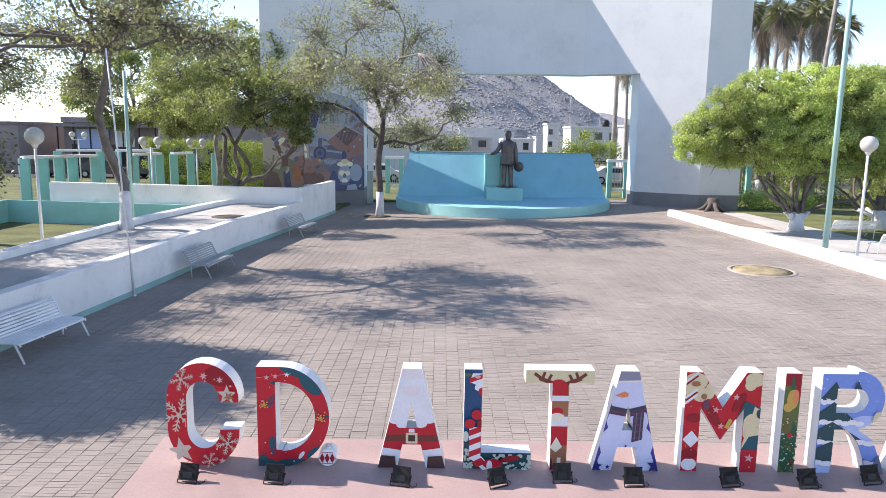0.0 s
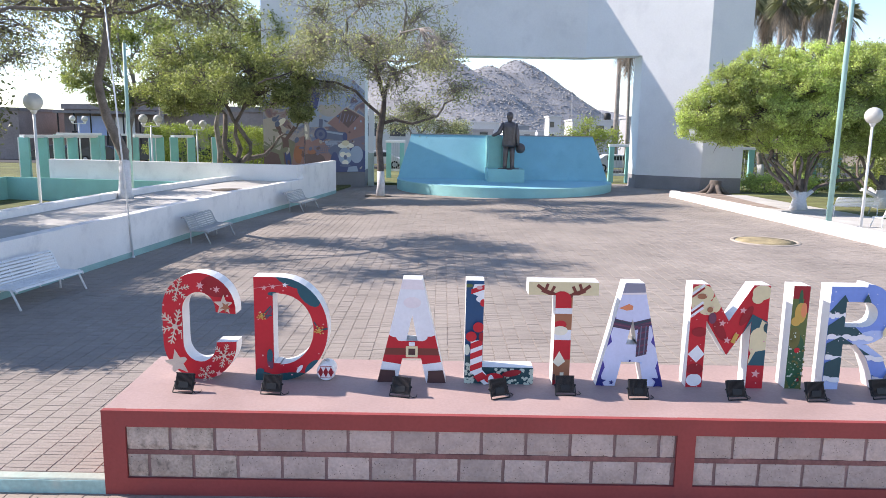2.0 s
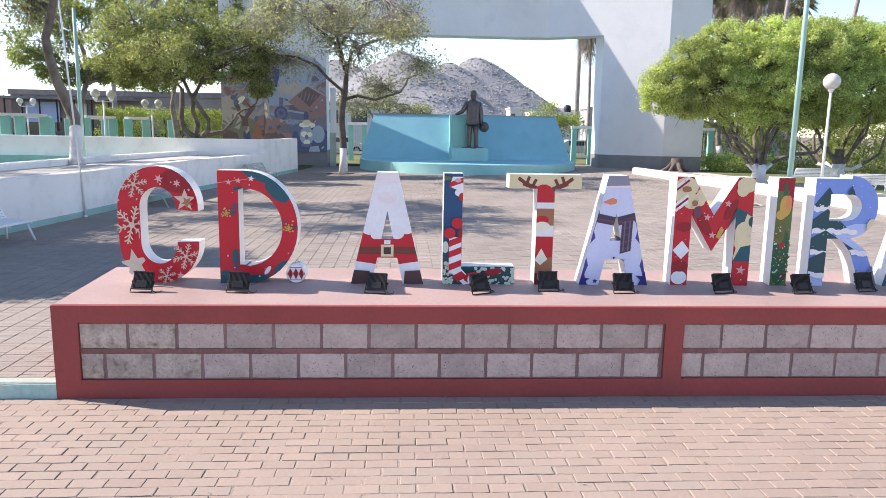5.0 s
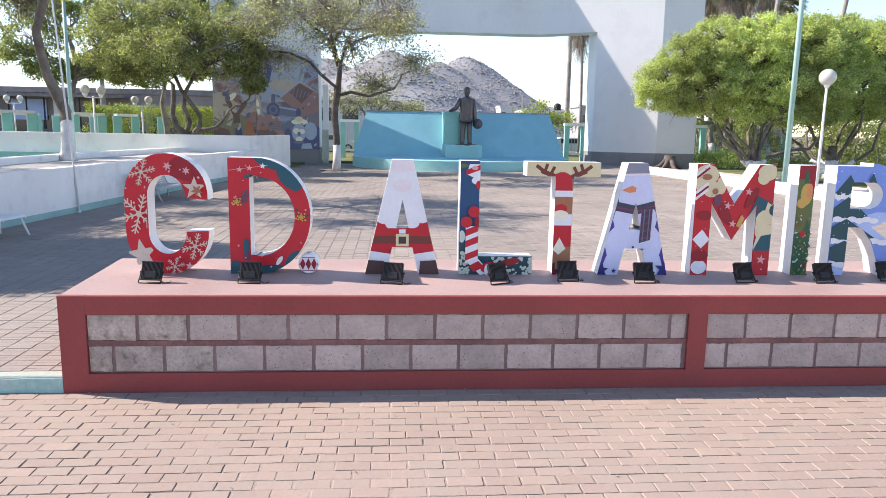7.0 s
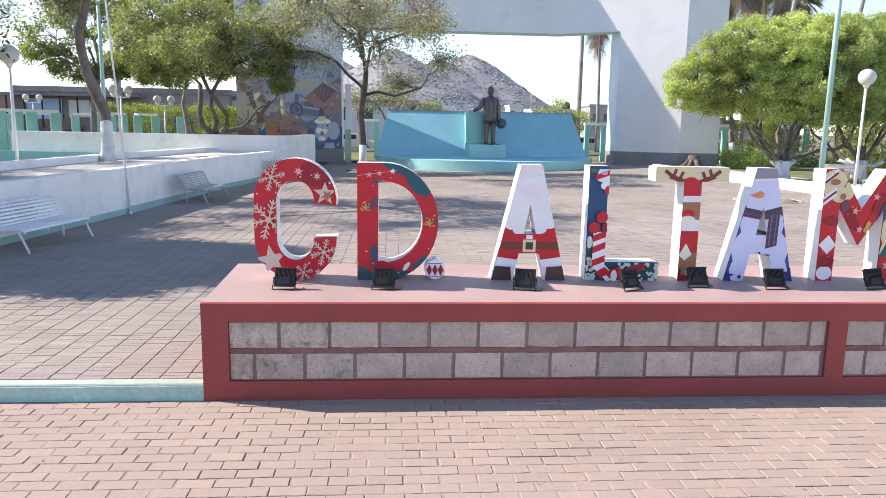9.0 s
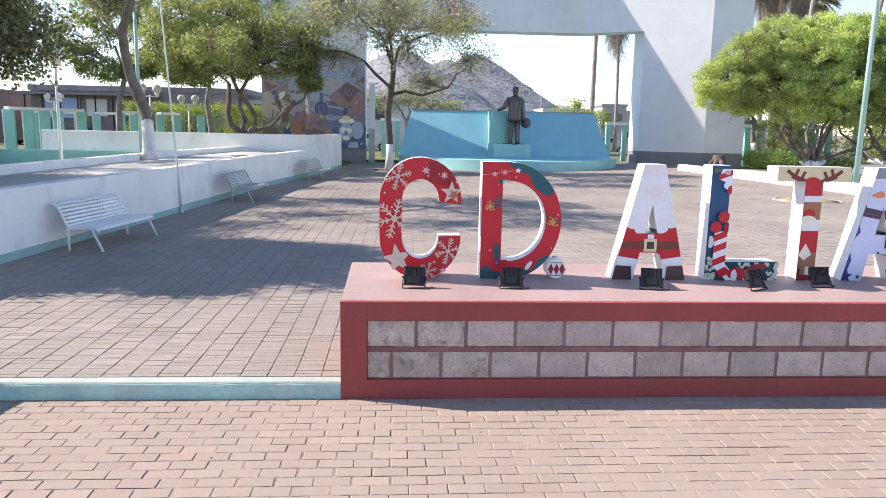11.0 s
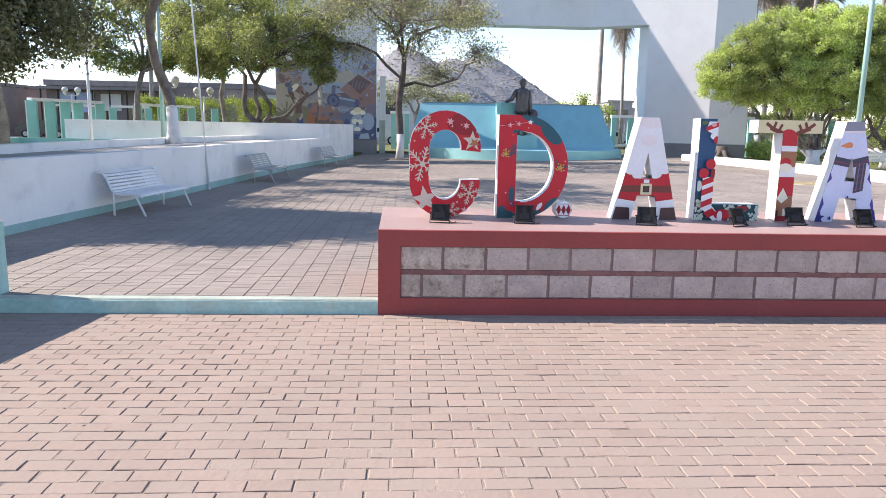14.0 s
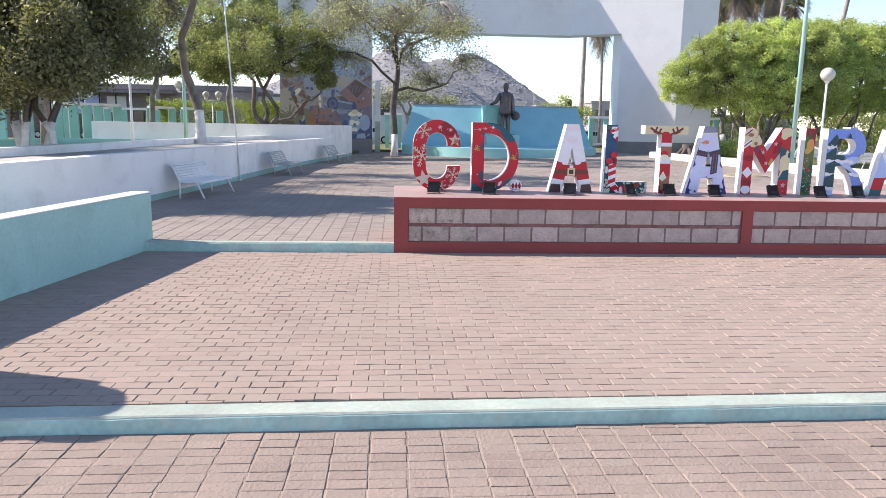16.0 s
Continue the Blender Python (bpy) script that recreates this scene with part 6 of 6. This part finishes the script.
    for name, n, mat, lo, hi, ln in (("fronds", 40, LEAF_PALM, -0.75, 1.2, 1.6), ("dry_skirt", int(54 * skirt), PALM_DRY, -1.5, -0.75, 1.5)):
        vs = []
        for k in range(n):
            az, el = rng.uniform(0, 2 * math.pi), rng.uniform(lo, hi)
            d = np.array([math.cos(az) * math.cos(el), math.sin(az) * math.cos(el), math.sin(el)])
            drop = skirt * rng.random() ** 1.3 * (0.7 + 0.3 * math.sin(2 * az + seed))
            base = top + np.array([0, 0, -0.2 - (drop if name == "dry_skirt" else 0)]) + d * (0.5 if name == "fronds" else 0.2)
            side = np.cross(d, [0, 0, 1.0]) + 1e-3
            side /= np.linalg.norm(side)
            for j in range(13):
                a = (j - 6) / 6 * (1.15 if name == "fronds" else 0.45)
                e = d * math.cos(a) + side * math.sin(a) + np.array([0, 0, -0.18 * abs(a)])
                L = ln * (rng.uniform(0.6, 0.95) if name == "fronds" else rng.uniform(0.3, 1.1))
                wdt = np.cross(e, d + 0.1) * (0.07 if name == "fronds" else 0.032)
                fall = np.array([0, 0, -0.3 * L if name == "fronds" else -0.35 * L])
                vs += [base, base + e * L * 0.5 + wdt, base + e * L + fall, base + e * L * 0.5 - wdt]
        leaf_mesh(name, np.array(vs), mat, th)
    return th


for k, (x, y, h, sk) in enumerate(((32.2, 58.0, 15.0, 2.2), (34.4, 60.0, 15.4, 3.6), (36.4, 57.5, 15.0, 4.2), (31.0, 62.0, 15.8, 3.0), (33.2, 63.0, 15.6, 4.4), (37.6, 64.0, 16.8, 3.8), (40.2, 65.0, 17.0, 5.0), (39.0, 59.0, 14.2, 3.2), (35.4, 66.0, 16.9, 3.4))):
    palm("tall fan palm with a shaggy dry skirt", (x, y, 0.27), h, 90 + k, 0.22, sk)
for k, (x, y, h, lx) in enumerate(((35.0, 55.0, 18.0, 1.2), (41.3, 56.0, 18.5, 2.0))):
    palm("tall leaning fan palm with a bare trunk", (x, y, 0.27), h, 120 + k, 0.22, 1.0, (lx, 0.3))
for k, (x, y, h, r, sk) in enumerate(((24.7, 83.5, 20.5, 0.3, 2.2), (17.6, 50.1, 11.5, 0.13, 3.4))):
    palm("fan palm seen through the arch", (x, y, 0.27 if y < 75 else -0.22), h, 99 + k, r, sk)
for k, (x, y, h) in enumerate(((-21.0, 55.0, 11.5), (-48.0, 74.0, 8.2))):
    palm("fan palm behind the park trees", (x, y, 0.27), h, 110 + k, 0.2, 2.0)


# dry leaves blown against the foot of the plinth, the steps and the wall
rng = np.random.default_rng(303)
at = np.concatenate([np.stack([rng.uniform(0.1, 10.5, 150), -0.02 - np.abs(rng.normal(0, 0.12, 150)), np.full(150, 0.006)], 1),
                     np.stack([rng.uniform(-3.6, 0.0, 50), -0.02 - np.abs(rng.normal(0, 0.06, 50)), np.full(50, 0.006)], 1),
                     np.stack([rng.uniform(-3.4, 9.0, 90), rng.uniform(-5.4, -0.3, 90), np.full(90, 0.006)], 1),
                     np.stack([rng.uniform(-3.2, 8.0, 160), rng.uniform(1.8, 12.0, 160), np.full(160, 0.165)], 1)])
ang, L = rng.uniform(0, 6.28, len(at)), rng.uniform(0.007, 0.018, len(at))
d = np.stack([np.cos(ang), np.sin(ang), rng.normal(0, 0.15, len(at))], 1) * L[:, None]
w = np.stack([-np.sin(ang), np.cos(ang), rng.normal(0, 0.2, len(at))], 1) * L[:, None] * 0.4
litter = leaf_mesh("leaf_litter", np.stack([at - d, at + w, at + d, at - w], 1).reshape(-1, 3), BARK, None, "small dry brown leaves scattered on the paving")
tagged(litter, category="leaf litter", kind="stuff")


# ---- colonnade and gates ----
COLUMNS = [(-13.11, 44.48), (-14.03, 42.2), (-14.63, 40.73), (-15.11, 39.57), (-15.9, 37.63), (-16.99, 34.94), (-17.57, 33.53), (-17.89, 32.73), (-18.26, 31.84), (-18.67, 30.83), (-19.4, 29.0), (-20.0, 27.5)]


def pergola(cols, label, height=2.45, z=0.27):
    c = cols[0]
    th = thing("pergola_frame", label, "pergola", pose(c[0], c[1], z), "teal colonnade frames")
    for x, y in cols:
        m = Matrix.Translation((x - c[0], y - c[1], 0)) @ pose(0, 0, 0, 0, 0, 12)
        part("column", box(bmesh.new(), -0.25, 0.25, -0.14, 0.14, 0, height, 0.015, m), TEAL, th)
        part("column_edge", box(bmesh.new(), -0.252, -0.2, -0.143, -0.139, 0, height, 0.0, m), WHITE_WALL, th, "narrow white strip down one column edge")
    if len(cols) > 1:
        a, b = Vector(cols[0]) - Vector(c), Vector(cols[-1]) - Vector(c)
        d = b - a
        ang = math.degrees(math.atan2(d.y, d.x))
        m = Matrix.Translation((a.x, a.y, 0)) @ pose(0, 0, 0, 0, 0, ang)
        part("beam", box(bmesh.new(), -0.1, d.length + 0.1, -0.17, 0.17, height - 0.03, height + 0.13, 0.01, m), WHITE_WALL, th, "white painted beam")
    return th


for grp in ([0], [1, 2], [3, 4], [5, 6, 7, 8, 9], [10, 11]):
    pergola([COLUMNS[i] for i in grp], "teal colonnade posts carrying a white beam" if len(grp) > 1 else "single teal colonnade post")
pergola([(-24.0, 44.0), (-21.5, 45.0)], "teal colonnade posts carrying a white beam")
pergola([(-20.5, 45.5), (-18.2, 46.0)], "teal colonnade posts carrying a white beam")


def gate(x, y, w, label, ang=0.0):
    th = thing("gate_frame", label, "gate", pose(x, y, 0.25, 0, 0, ang))
    part("post", boxed(0, 0.32, -0.12, 0.12, 0, 2.35, 0.01), TEAL, th)
    part("post", boxed(w - 0.3, w, -0.12, 0.12, 0, 2.35, 0.01), TEAL, th)
    part("lintel", boxed(-0.05, w + 0.05, -0.15, 0.15, 2.35, 2.52, 0.01), WHITE_WALL, th)
    part("rail", boxed(0.32, w - 0.3, -0.05, 0.05, 0.45, 0.62, 0.01), WHITE_WALL, th)
    for k in range(3):
        u = 0.32 + (w - 0.62) * (k + 1) / 4
        tube("bar", [(u, 0, 0.6), (u, 0, 2.35)], 0.015, STEEL, th, 6)
    return th


gate(-0.7, 41.5, 1.2, "teal and white gate frame beside the fountain")
gate(14.0, 40.5, 1.4, "teal and white gate frame beside the fountain")
gate(20.6, 37.5, 1.6, "teal and white gate frame in the park")
gate(26.0, 38.0, 1.8, "teal and white gate frame in the park")
tw = thing("notice_post", "white notice panel on a pale post at the arch", "post", pose(-1.2, 35.0, 0.2))
part("post", boxed(-0.06, 0.28, 0, 0.3, 0.0, 1.9, 0.01), KERB_TOP, tw)
part("panel", boxed(-0.02, 0.3, 0.0, 0.24, 1.9, 4.4, 0.01), WHITE_PAINT, tw)


# ---- buildings ----
def house(name, label, loc, w, d, h, mat, openings=(), roof=None, parapet=0.3, category="building"):
    th = thing(name, label, category, pose(*loc))
    part("wall", boxed(-w / 2, w / 2, 0, d, 0, h), mat, th)
    part("roof", boxed(-w / 2 - 0.15, w / 2 + 0.15, -0.15, d + 0.15, h, h + parapet, 0.02), roof or mat, th)
    for x, z, ww, hh in openings:
        win = part("window", boxed(x, x + ww, -0.03, 0.02, z, z + hh), GLASS_DARK, th)
        bm = bmesh.new()
        for a, b, c, e in ((x - 0.06, x, z - 0.06, z + hh + 0.06), (x + ww, x + ww + 0.06, z - 0.06, z + hh + 0.06), (x, x + ww, z - 0.06, z), (x, x + ww, z + hh, z + hh + 0.06)):
            box(bm, a, b, -0.06, 0.0, c, e)
        part("frame", bm, mat, win)
    return th


shop = house("shop_building", "long brown shop front under a sheet roof", (-23.0, 61.0, 0.27), 19.0, 9.0, 4.6, BROWN_FACADE, [(-8.8, 0.3, 2.2, 2.3), (-5.6, 0.3, 2.2, 2.3), (-2.4, 0.3, 2.2, 2.3), (0.8, 0.3, 2.2, 2.3), (4.0, 0.3, 2.2, 2.3)], SHEET_ROOF, 0.5)
for k in range(7):
    part("roof_post", boxed(-9.3 + k * 1.5, -9.2 + k * 1.5, -1.6, -1.5, 0, 4.5), BLACK, shop)
part("awning_beam", boxed(-9.6, 2.0, -1.7, -0.1, 4.2, 4.45), SHEET_ROOF, shop)
part("banner", boxed(-8.2, -5.2, -0.2, -0.14, 2.2, 4.0), INK["paleblue"], shop, "pale blue and white banner")
part("banner", boxed(-4.6, -2.8, -0.2, -0.14, 2.4, 3.9), WHITE_PAINT, shop, "white banner")
house("shop_building", "low white building with dark window band", (-6.0, 62.0, 0.27), 15.0, 9.0, 4.2, FAR_WHITE, [(-7.0 + 2.2 * k, 2.6, 1.5, 1.2) for k in range(6)], SHEET_ROOF)
house("shop_building", "brown low building with dark doors", (-44.0, 58.0, 0.27), 18.0, 9.0, 4.3, BROWN_FACADE, [(-8.0 + 3.2 * k, 0.2, 2.0, 2.4) for k in range(5)], SHEET_ROOF)
house("town_house", "white town house seen through the arch", (14.0, 95.0, 0.0), 4.2, 6.0, 3.5, FAR_WHITE, [(-1.5, 2.0, 0.8, 1.0), (0.6, 2.2, 0.8, 1.0)])
house("town_house", "low grey town house", (7.5, 100.0, 0.0), 6.0, 6.0, 3.6, FAR_GREY, [(-2.0, 2.4, 1.2, 1.0), (1.0, 2.4, 1.2, 1.0)])
house("town_house", "white block house with roof tank", (21.5, 112.0, 0.0), 1.9, 5.0, 6.0, FAR_WHITE, [(-0.8, 4.4, 0.7, 0.9), (-0.8, 2.4, 0.7, 0.9)])
house("town_house", "long pale town house with flat roof", (32.0, 118.0, 0.0), 13.0, 8.0, 5.6, FAR_WHITE, [(-5.0 + 2.6 * k, 3.6, 1.4, 1.3) for k in range(4)])
house("town_house", "narrow grey house with two windows", (30.2, 92.0, 0.0), 3.4, 5.0, 5.6, FAR_GREY, [(-1.2, 3.6, 0.8, 1.0), (0.3, 3.6, 0.8, 1.0)])
house("town_house", "low grey town house beyond the park", (38.0, 70.0, 0.0), 16.0, 8.0, 3.4, FAR_GREY, [(-6.0 + 3.0 * k, 1.0, 1.6, 1.6) for k in range(5)], SHEET_ROOF)
tank = thing("water_tank", "dark roof water tank", "water tank", pose(31.6, 118.5, 5.9))
lathe("tank", [(0.6, 0), (0.64, 0.3), (0.64, 0.9), (0.4, 1.15), (0.16, 1.25)], BLACK, tank, 16)
random.seed(17)
for k in range(46):
    x, y = random.uniform(-25, 75), random.uniform(130, 270)
    house("hillside_house", "small pale house below the hill", (x, y, -0.2), random.uniform(4, 9), 6, random.uniform(3, 6.5), random.choice([FAR_WHITE, FAR_WHITE, FAR_GREY]), [(-1.2, 1.2, 1.0, 1.1), (0.6, 1.2, 1.0, 1.1)])
for k, (x, y, h) in enumerate(((27.4, 130.0, 18.4), (39.7, 160.0, 13.4))):
    mast = thing("antenna_mast", "thin lattice antenna mast", "mast", pose(x, y, 0))
    for a in range(3):
        tube("leg", [(0.18 * math.cos(a * 2.09), 0.18 * math.sin(a * 2.09), 0), (0.06 * math.cos(a * 2.09), 0.06 * math.sin(a * 2.09), h)], 0.016, STEEL, mast, 5)


# ---- parked cars ----
def car(mat, label):
    th = thing("car", label, "car", None, "parked cars")
    side = [(-2.1, 0.35), (2.1, 0.35), (2.15, 0.75), (1.3, 0.92), (0.7, 1.42), (-1.0, 1.45), (-1.75, 0.95), (-2.15, 0.85)]
    bm = bmesh.new()
    lo = [bm.verts.new((x, -0.82, z)) for x, z in side]
    hi = [bm.verts.new((x, 0.82, z)) for x, z in side]
    bm.faces.new(lo)
    bm.faces.new(hi[::-1])
    for i in range(len(side)):
        bm.faces.new((lo[i], hi[i], hi[(i + 1) % 8], lo[(i + 1) % 8]))
    bmesh.ops.bevel(bm, geom=list(bm.edges), offset=0.06, segments=2, affect="EDGES")
    part("body", bm, mat, th)
    for s in (-1, 1):
        part("side_window", boxed(-0.95, 0.62, s * 0.825 - 0.01, s * 0.825 + 0.01, 0.98, 1.34, 0.0), GLASS_DARK, th)
        for x in (-1.3, 1.3):
            V, F = [], []
            ring_tube(V, F, [(x, s * 0.66, 0.32), (x, s * 0.86, 0.32)], [0.32, 0.32], 18)
            link_mesh("tyre", V, F, RUBBER, th)
            V, F = [], []
            ring_tube(V, F, [(x, s * 0.855, 0.32), (x, s * 0.875, 0.32)], [0.2, 0.19], 14)
            link_mesh("rim", V, F, STEEL, th)
    return th


c1 = car(CAR_WHITE, "white parked car behind the park")
c1.matrix_basis = pose(-10.0, 53.5, 0.285)
c2 = car(CAR_DARK, "dark parked car behind the park")
c2.matrix_basis = pose(-21.0, 53.4, 0.285)
copy_thing(c2, pose(-15.5, 53.6, 0.285))
copy_thing(c1, pose(-2.2, 53.5, 0.285))
copy_thing(c1, pose(17.8, 54.0, 0.285))
for x in (-29.0, -25.2, -18.2, -12.7, -7.2):
    copy_thing(c2, pose(x, 53.4, 0.285))

# ---- hills ----
def hill_height(x, y):
    h = 0.0
    for cx, cy, a, s in ((78, 760, 82, 0.66), (2, 640, 71, 0.6), (-60, 690, 68, 0.56), (205, 900, 36, 0.3), (44, 722, 74, 0.62)):
        r = math.hypot(x - cx, (y - cy) * 0.85)
        h = max(h, a - s * (math.hypot(r, 7) - 7))
    n = noise.fractal(Vector((x, y, 0)) * 0.012, 1.0, 2.0, 5)
    return h * (1 + 0.07 * n) + 2.2 * noise.noise(Vector((x, y, 3)) * 0.06) * (h > 3) - 2.0


V, F = [], []
NX, NY = 190, 100
for j in range(NY):
    for i in range(NX):
        x, y = -650 + 1200 * i / (NX - 1), 330 + 700 * j / (NY - 1)
        V.append((x, y, hill_height(x, y)))
for j in range(NY - 1):
    for i in range(NX - 1):
        a = j * NX + i
        F.append((a, a + 1, a + NX + 1, a + NX))
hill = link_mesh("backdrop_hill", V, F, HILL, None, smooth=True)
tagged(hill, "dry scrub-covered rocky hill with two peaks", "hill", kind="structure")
rng = np.random.default_rng(7)
V, F = [], []
for k in range(15000):
    x, y = rng.uniform(-180, 220), rng.uniform(400, 800)
    z = hill_height(x, y)
    if z < 2:
        continue
    r, h = rng.uniform(0.6, 2.0), rng.uniform(0.3, 1.0)
    b = len(V)
    V += [(x + r * math.cos(q) * rng.uniform(0.7, 1.2), y + r * math.sin(q) * rng.uniform(0.7, 1.2), z - 0.3) for q in (0.3, 1.56, 2.8, 4.1, 5.3)] + [(x + rng.uniform(-0.3, 0.3), y, z + h)]
    F += [(b + q, b + (q + 1) % 5, b + 5) for q in range(5)]
# bushes paled along with the hillside, haze included in their colour
SCRUB = material("hill_scrub", (0.232, 0.23, 0.226), 1.0, var=0.3, fine=0.5, coarse=0.05, bump=0, pieces="island", piece_var=0.18)
scrub = link_mesh("hill_scrub", V, F, SCRUB, None, smooth=True)
tagged(scrub, "grey-brown scrub bushes on the hill", "scrub", kind="stuff")


# ---- paving, piece by piece ----
def paver_mesh(name, w, d, mat, h=0.03, c=0.004, rng=None):
    """A paver with a soft shoulder; given a generator, its outline is worn and uneven."""
    x, y = w / 2, d / 2
    ring = [(-x, -y), (x, -y), (x, y), (-x, y)]
    if rng is not None:
        ring = [(-x, -y), (-x / 3, -y), (x / 3, -y), (x, -y), (x, y), (x / 3, y), (-x / 3, y), (-x, y)]
    V, n = [], len(ring)
    for z, inset in ((-h, 0.0), (-c, 0.0), (-0.3 * c, 0.35 * c), (0.0, c)) if rng is not None else ((-h, 0.0), (-c, 0.0), (0.0, c)):
        for px, py in ring:
            jx, jy = rng.normal(0, 0.0014, 2) if rng is not None else (0.0, 0.0)
            V.append((px - math.copysign(inset, px) * (abs(px) > x * 0.9) + jx, py - math.copysign(inset, py) + jy, z - (abs(rng.normal(0, 0.0008)) if rng is not None else 0.0)))
    rings = len(V) // n
    F = [tuple(range((rings - 1) * n, rings * n))]
    for o in range(0, (rings - 1) * n, n):
        F += [(o + a, o + (a + 1) % n, o + n + (a + 1) % n, o + n + a) for a in range(n)]
    me = bpy.data.meshes.new(name)
    me.from_pydata(V, [], F)
    me.materials.append(mat)
    return me, np.array(V), F


def pave(parent, name, x0, x1, y0, y1, w, d, gap_x, gap_y, bond, keep, height, near, one, many, seed, wobble=0.0016, stretch=(0.984, 1.012, 0.97, 1.014), edge=None):
    """Lays pavers; those in the near stretch are objects, the rest one mesh. Along an edge line they are cut to fit."""
    rng = np.random.default_rng(seed)
    worn = d > 0.1
    kinds = [paver_mesh(name, (w - gap_x) * rng.uniform(*stretch[:2]), (d - gap_y) * rng.uniform(*stretch[2:]), one, c=0.0055 if worn else 0.0022, rng=rng if worn else None) for k in range(8 if worn else 1)]
    faces = kinds[0][2]
    rest, count = [], 0
    for j in range(int((y1 - y0) / d)):
        off = w / 2 * (j % 2) * bond
        for i in range(int((x1 - x0) / w) + 1):
            x, y = x0 + i * w + off, y0 + (j + 0.5) * d
            if not keep(x, y):
                continue
            me, base, _ = kinds[int(rng.integers(0, len(kinds)))]
            if edge and y - d / 2 < edge(x):
                left = y + d / 2 - edge(x)
                if left < 0.02:
                    continue
                base = base * (1, left / d, 1)
                y += (d - left) / 2
            z = height(x, y) + float(np.clip(rng.normal(0, wobble), -0.0022, 0.0022))
            e = Euler((rng.normal(0, 0.006), rng.normal(0, 0.005), rng.normal(0, 0.007)))
            m = Matrix.LocRotScale((x + rng.normal(0, 0.0015), y + rng.normal(0, 0.0015), z), e, None)
            if near[0] < x < near[1] and near[2] < y < near[3] and count < 300:
                count += 1
                ob = new(name, me)
                ob.parent = parent
                ob.matrix_basis = m
            else:
                rest.append((base * (rng.uniform(*stretch[:2]), rng.uniform(*stretch[2:]), 1)) @ np.array(m.to_3x3()).T + np.array(m.translation))
    v = np.concatenate(rest)
    n = len(kinds[0][1])
    fs = [tuple(k * n + a for a in f) for k in range(len(rest)) for f in faces]
    ob = link_mesh(name + "_field", v.tolist(), fs, many, parent)
    ob["kind"] = "stuff"


def wall_x(y, line):
    for (xa, ya), (xb, yb) in zip(line, line[1:]):
        if min(ya, yb) <= y <= max(ya, yb):
            return xa + (xb - xa) * (y - ya) / (yb - ya)
    return None


LEFT_ALL = WALL_LINE + WALL_END[1:] + [(-2.0, 40.0)]
RIGHT_ALL = [(15.5, 40.0)] + RIGHT_LINE + [(18.0, -4.0)]


def on_plaza(x, y):
    if 0.02 < x < BL + 0.1 and y < 1.38:
        return False
    if ((x - FX) / 6.05) ** 2 + ((y - FY - 0.3) / 6.3) ** 2 < 0.95 or (abs(x - FX) < 6.05 and y > FY):
        return False
    if math.hypot(x - 13.1, y - 15.4) < 0.95 or math.hypot(x + 0.12, y - 29.1) < 0.66:
        return False
    return wall_x(y, LEFT_ALL) - 0.1 < x < wall_x(y, RIGHT_ALL) + 0.1


def sanded(x, y, z):
    """Joint sand: swept out in places, filled almost to the top in others."""
    return z - max(0.0042, 0.0049 + 0.004 * noise.noise(Vector((x * 0.8, y * 0.8, 3.0))) + 0.003 * noise.noise(Vector((x * 4.0, y * 5.0, 7.0))))


def bed(name, x0, x1, y0, y1, h, n=24):
    V, F = [], []
    for j in range(n + 1):
        for i in range(n + 1):
            x, y = x0 + (x1 - x0) * i / n, y0 + (y1 - y0) * j / n
            V.append((x, y, h(x, y)))
    for j in range(n):
        for i in range(n):
            a = j * (n + 1) + i
            F.append((a, a + 1, a + n + 2, a + n + 1))
    return link_mesh(name, V, F, JOINT, None)


upper = tagged(bed("pavement_upper", -5.8, 18.0, 0.1, 38.0, lambda x, y: lift(x, y) - 0.006), "brownish-pink stack-bonded plaza pavers, dusty", "pavement", kind="structure")
lower = tagged(bed("pavement_terrace", -4.6, 14.0, -5.8, 0.6, lambda x, y: sanded(x, y, 0.0 if y > -5.7 + 0.0183 * x else -0.03), 150), "pink running-bond paving bricks on the terrace", "pavement", kind="structure")
front = tagged(bed("pavement_front", -9.0, 14.0, -16.0, -5.7, lambda x, y: sanded(x, y, -0.118), 110), "pinkish stack-bonded pavers below the front step", "pavement", kind="structure")
pave(lower, "brick", -4.5, 13.8, -5.93, 0.02, 0.24, 0.118, 0.0085, 0.0042, 1, lambda x, y: not (x > -0.05 and y > 0.0) and y > -5.9 + 0.018 * x and x > wall_x(max(min(y, 0.2), -7), BW) - 0.1, lambda x, y: 0.0, (-1.6, 2.0, -4.4, -3.4), BRICK_ONE, BRICK, 3, 0.0016, (0.972, 1.026, 0.965, 1.022), lambda x: -5.704 + 0.0183 * x)
pave(front, "paver", -5.5, 7.5, -11.0, -5.6, 0.228, 0.105, 0.009, 0.003, 0, lambda x, y: y < -5.93 + 0.018 * x, lambda x, y: -0.118, (-2.6, 2.6, -7.4, -5.7), FRONT_ONE, FRONT_PAVER, 4, 0.0018, (0.975, 1.02, 0.95, 1.03))
pave(upper, "paver", -5.713, 17.6, 0.14, 37.8, 0.226, 0.069, 0.011, 0.0055, 0, on_plaza, lift, (-3.6, 0.0, 0.1, 1.5), PAVER_ONE, PAVER, 5)
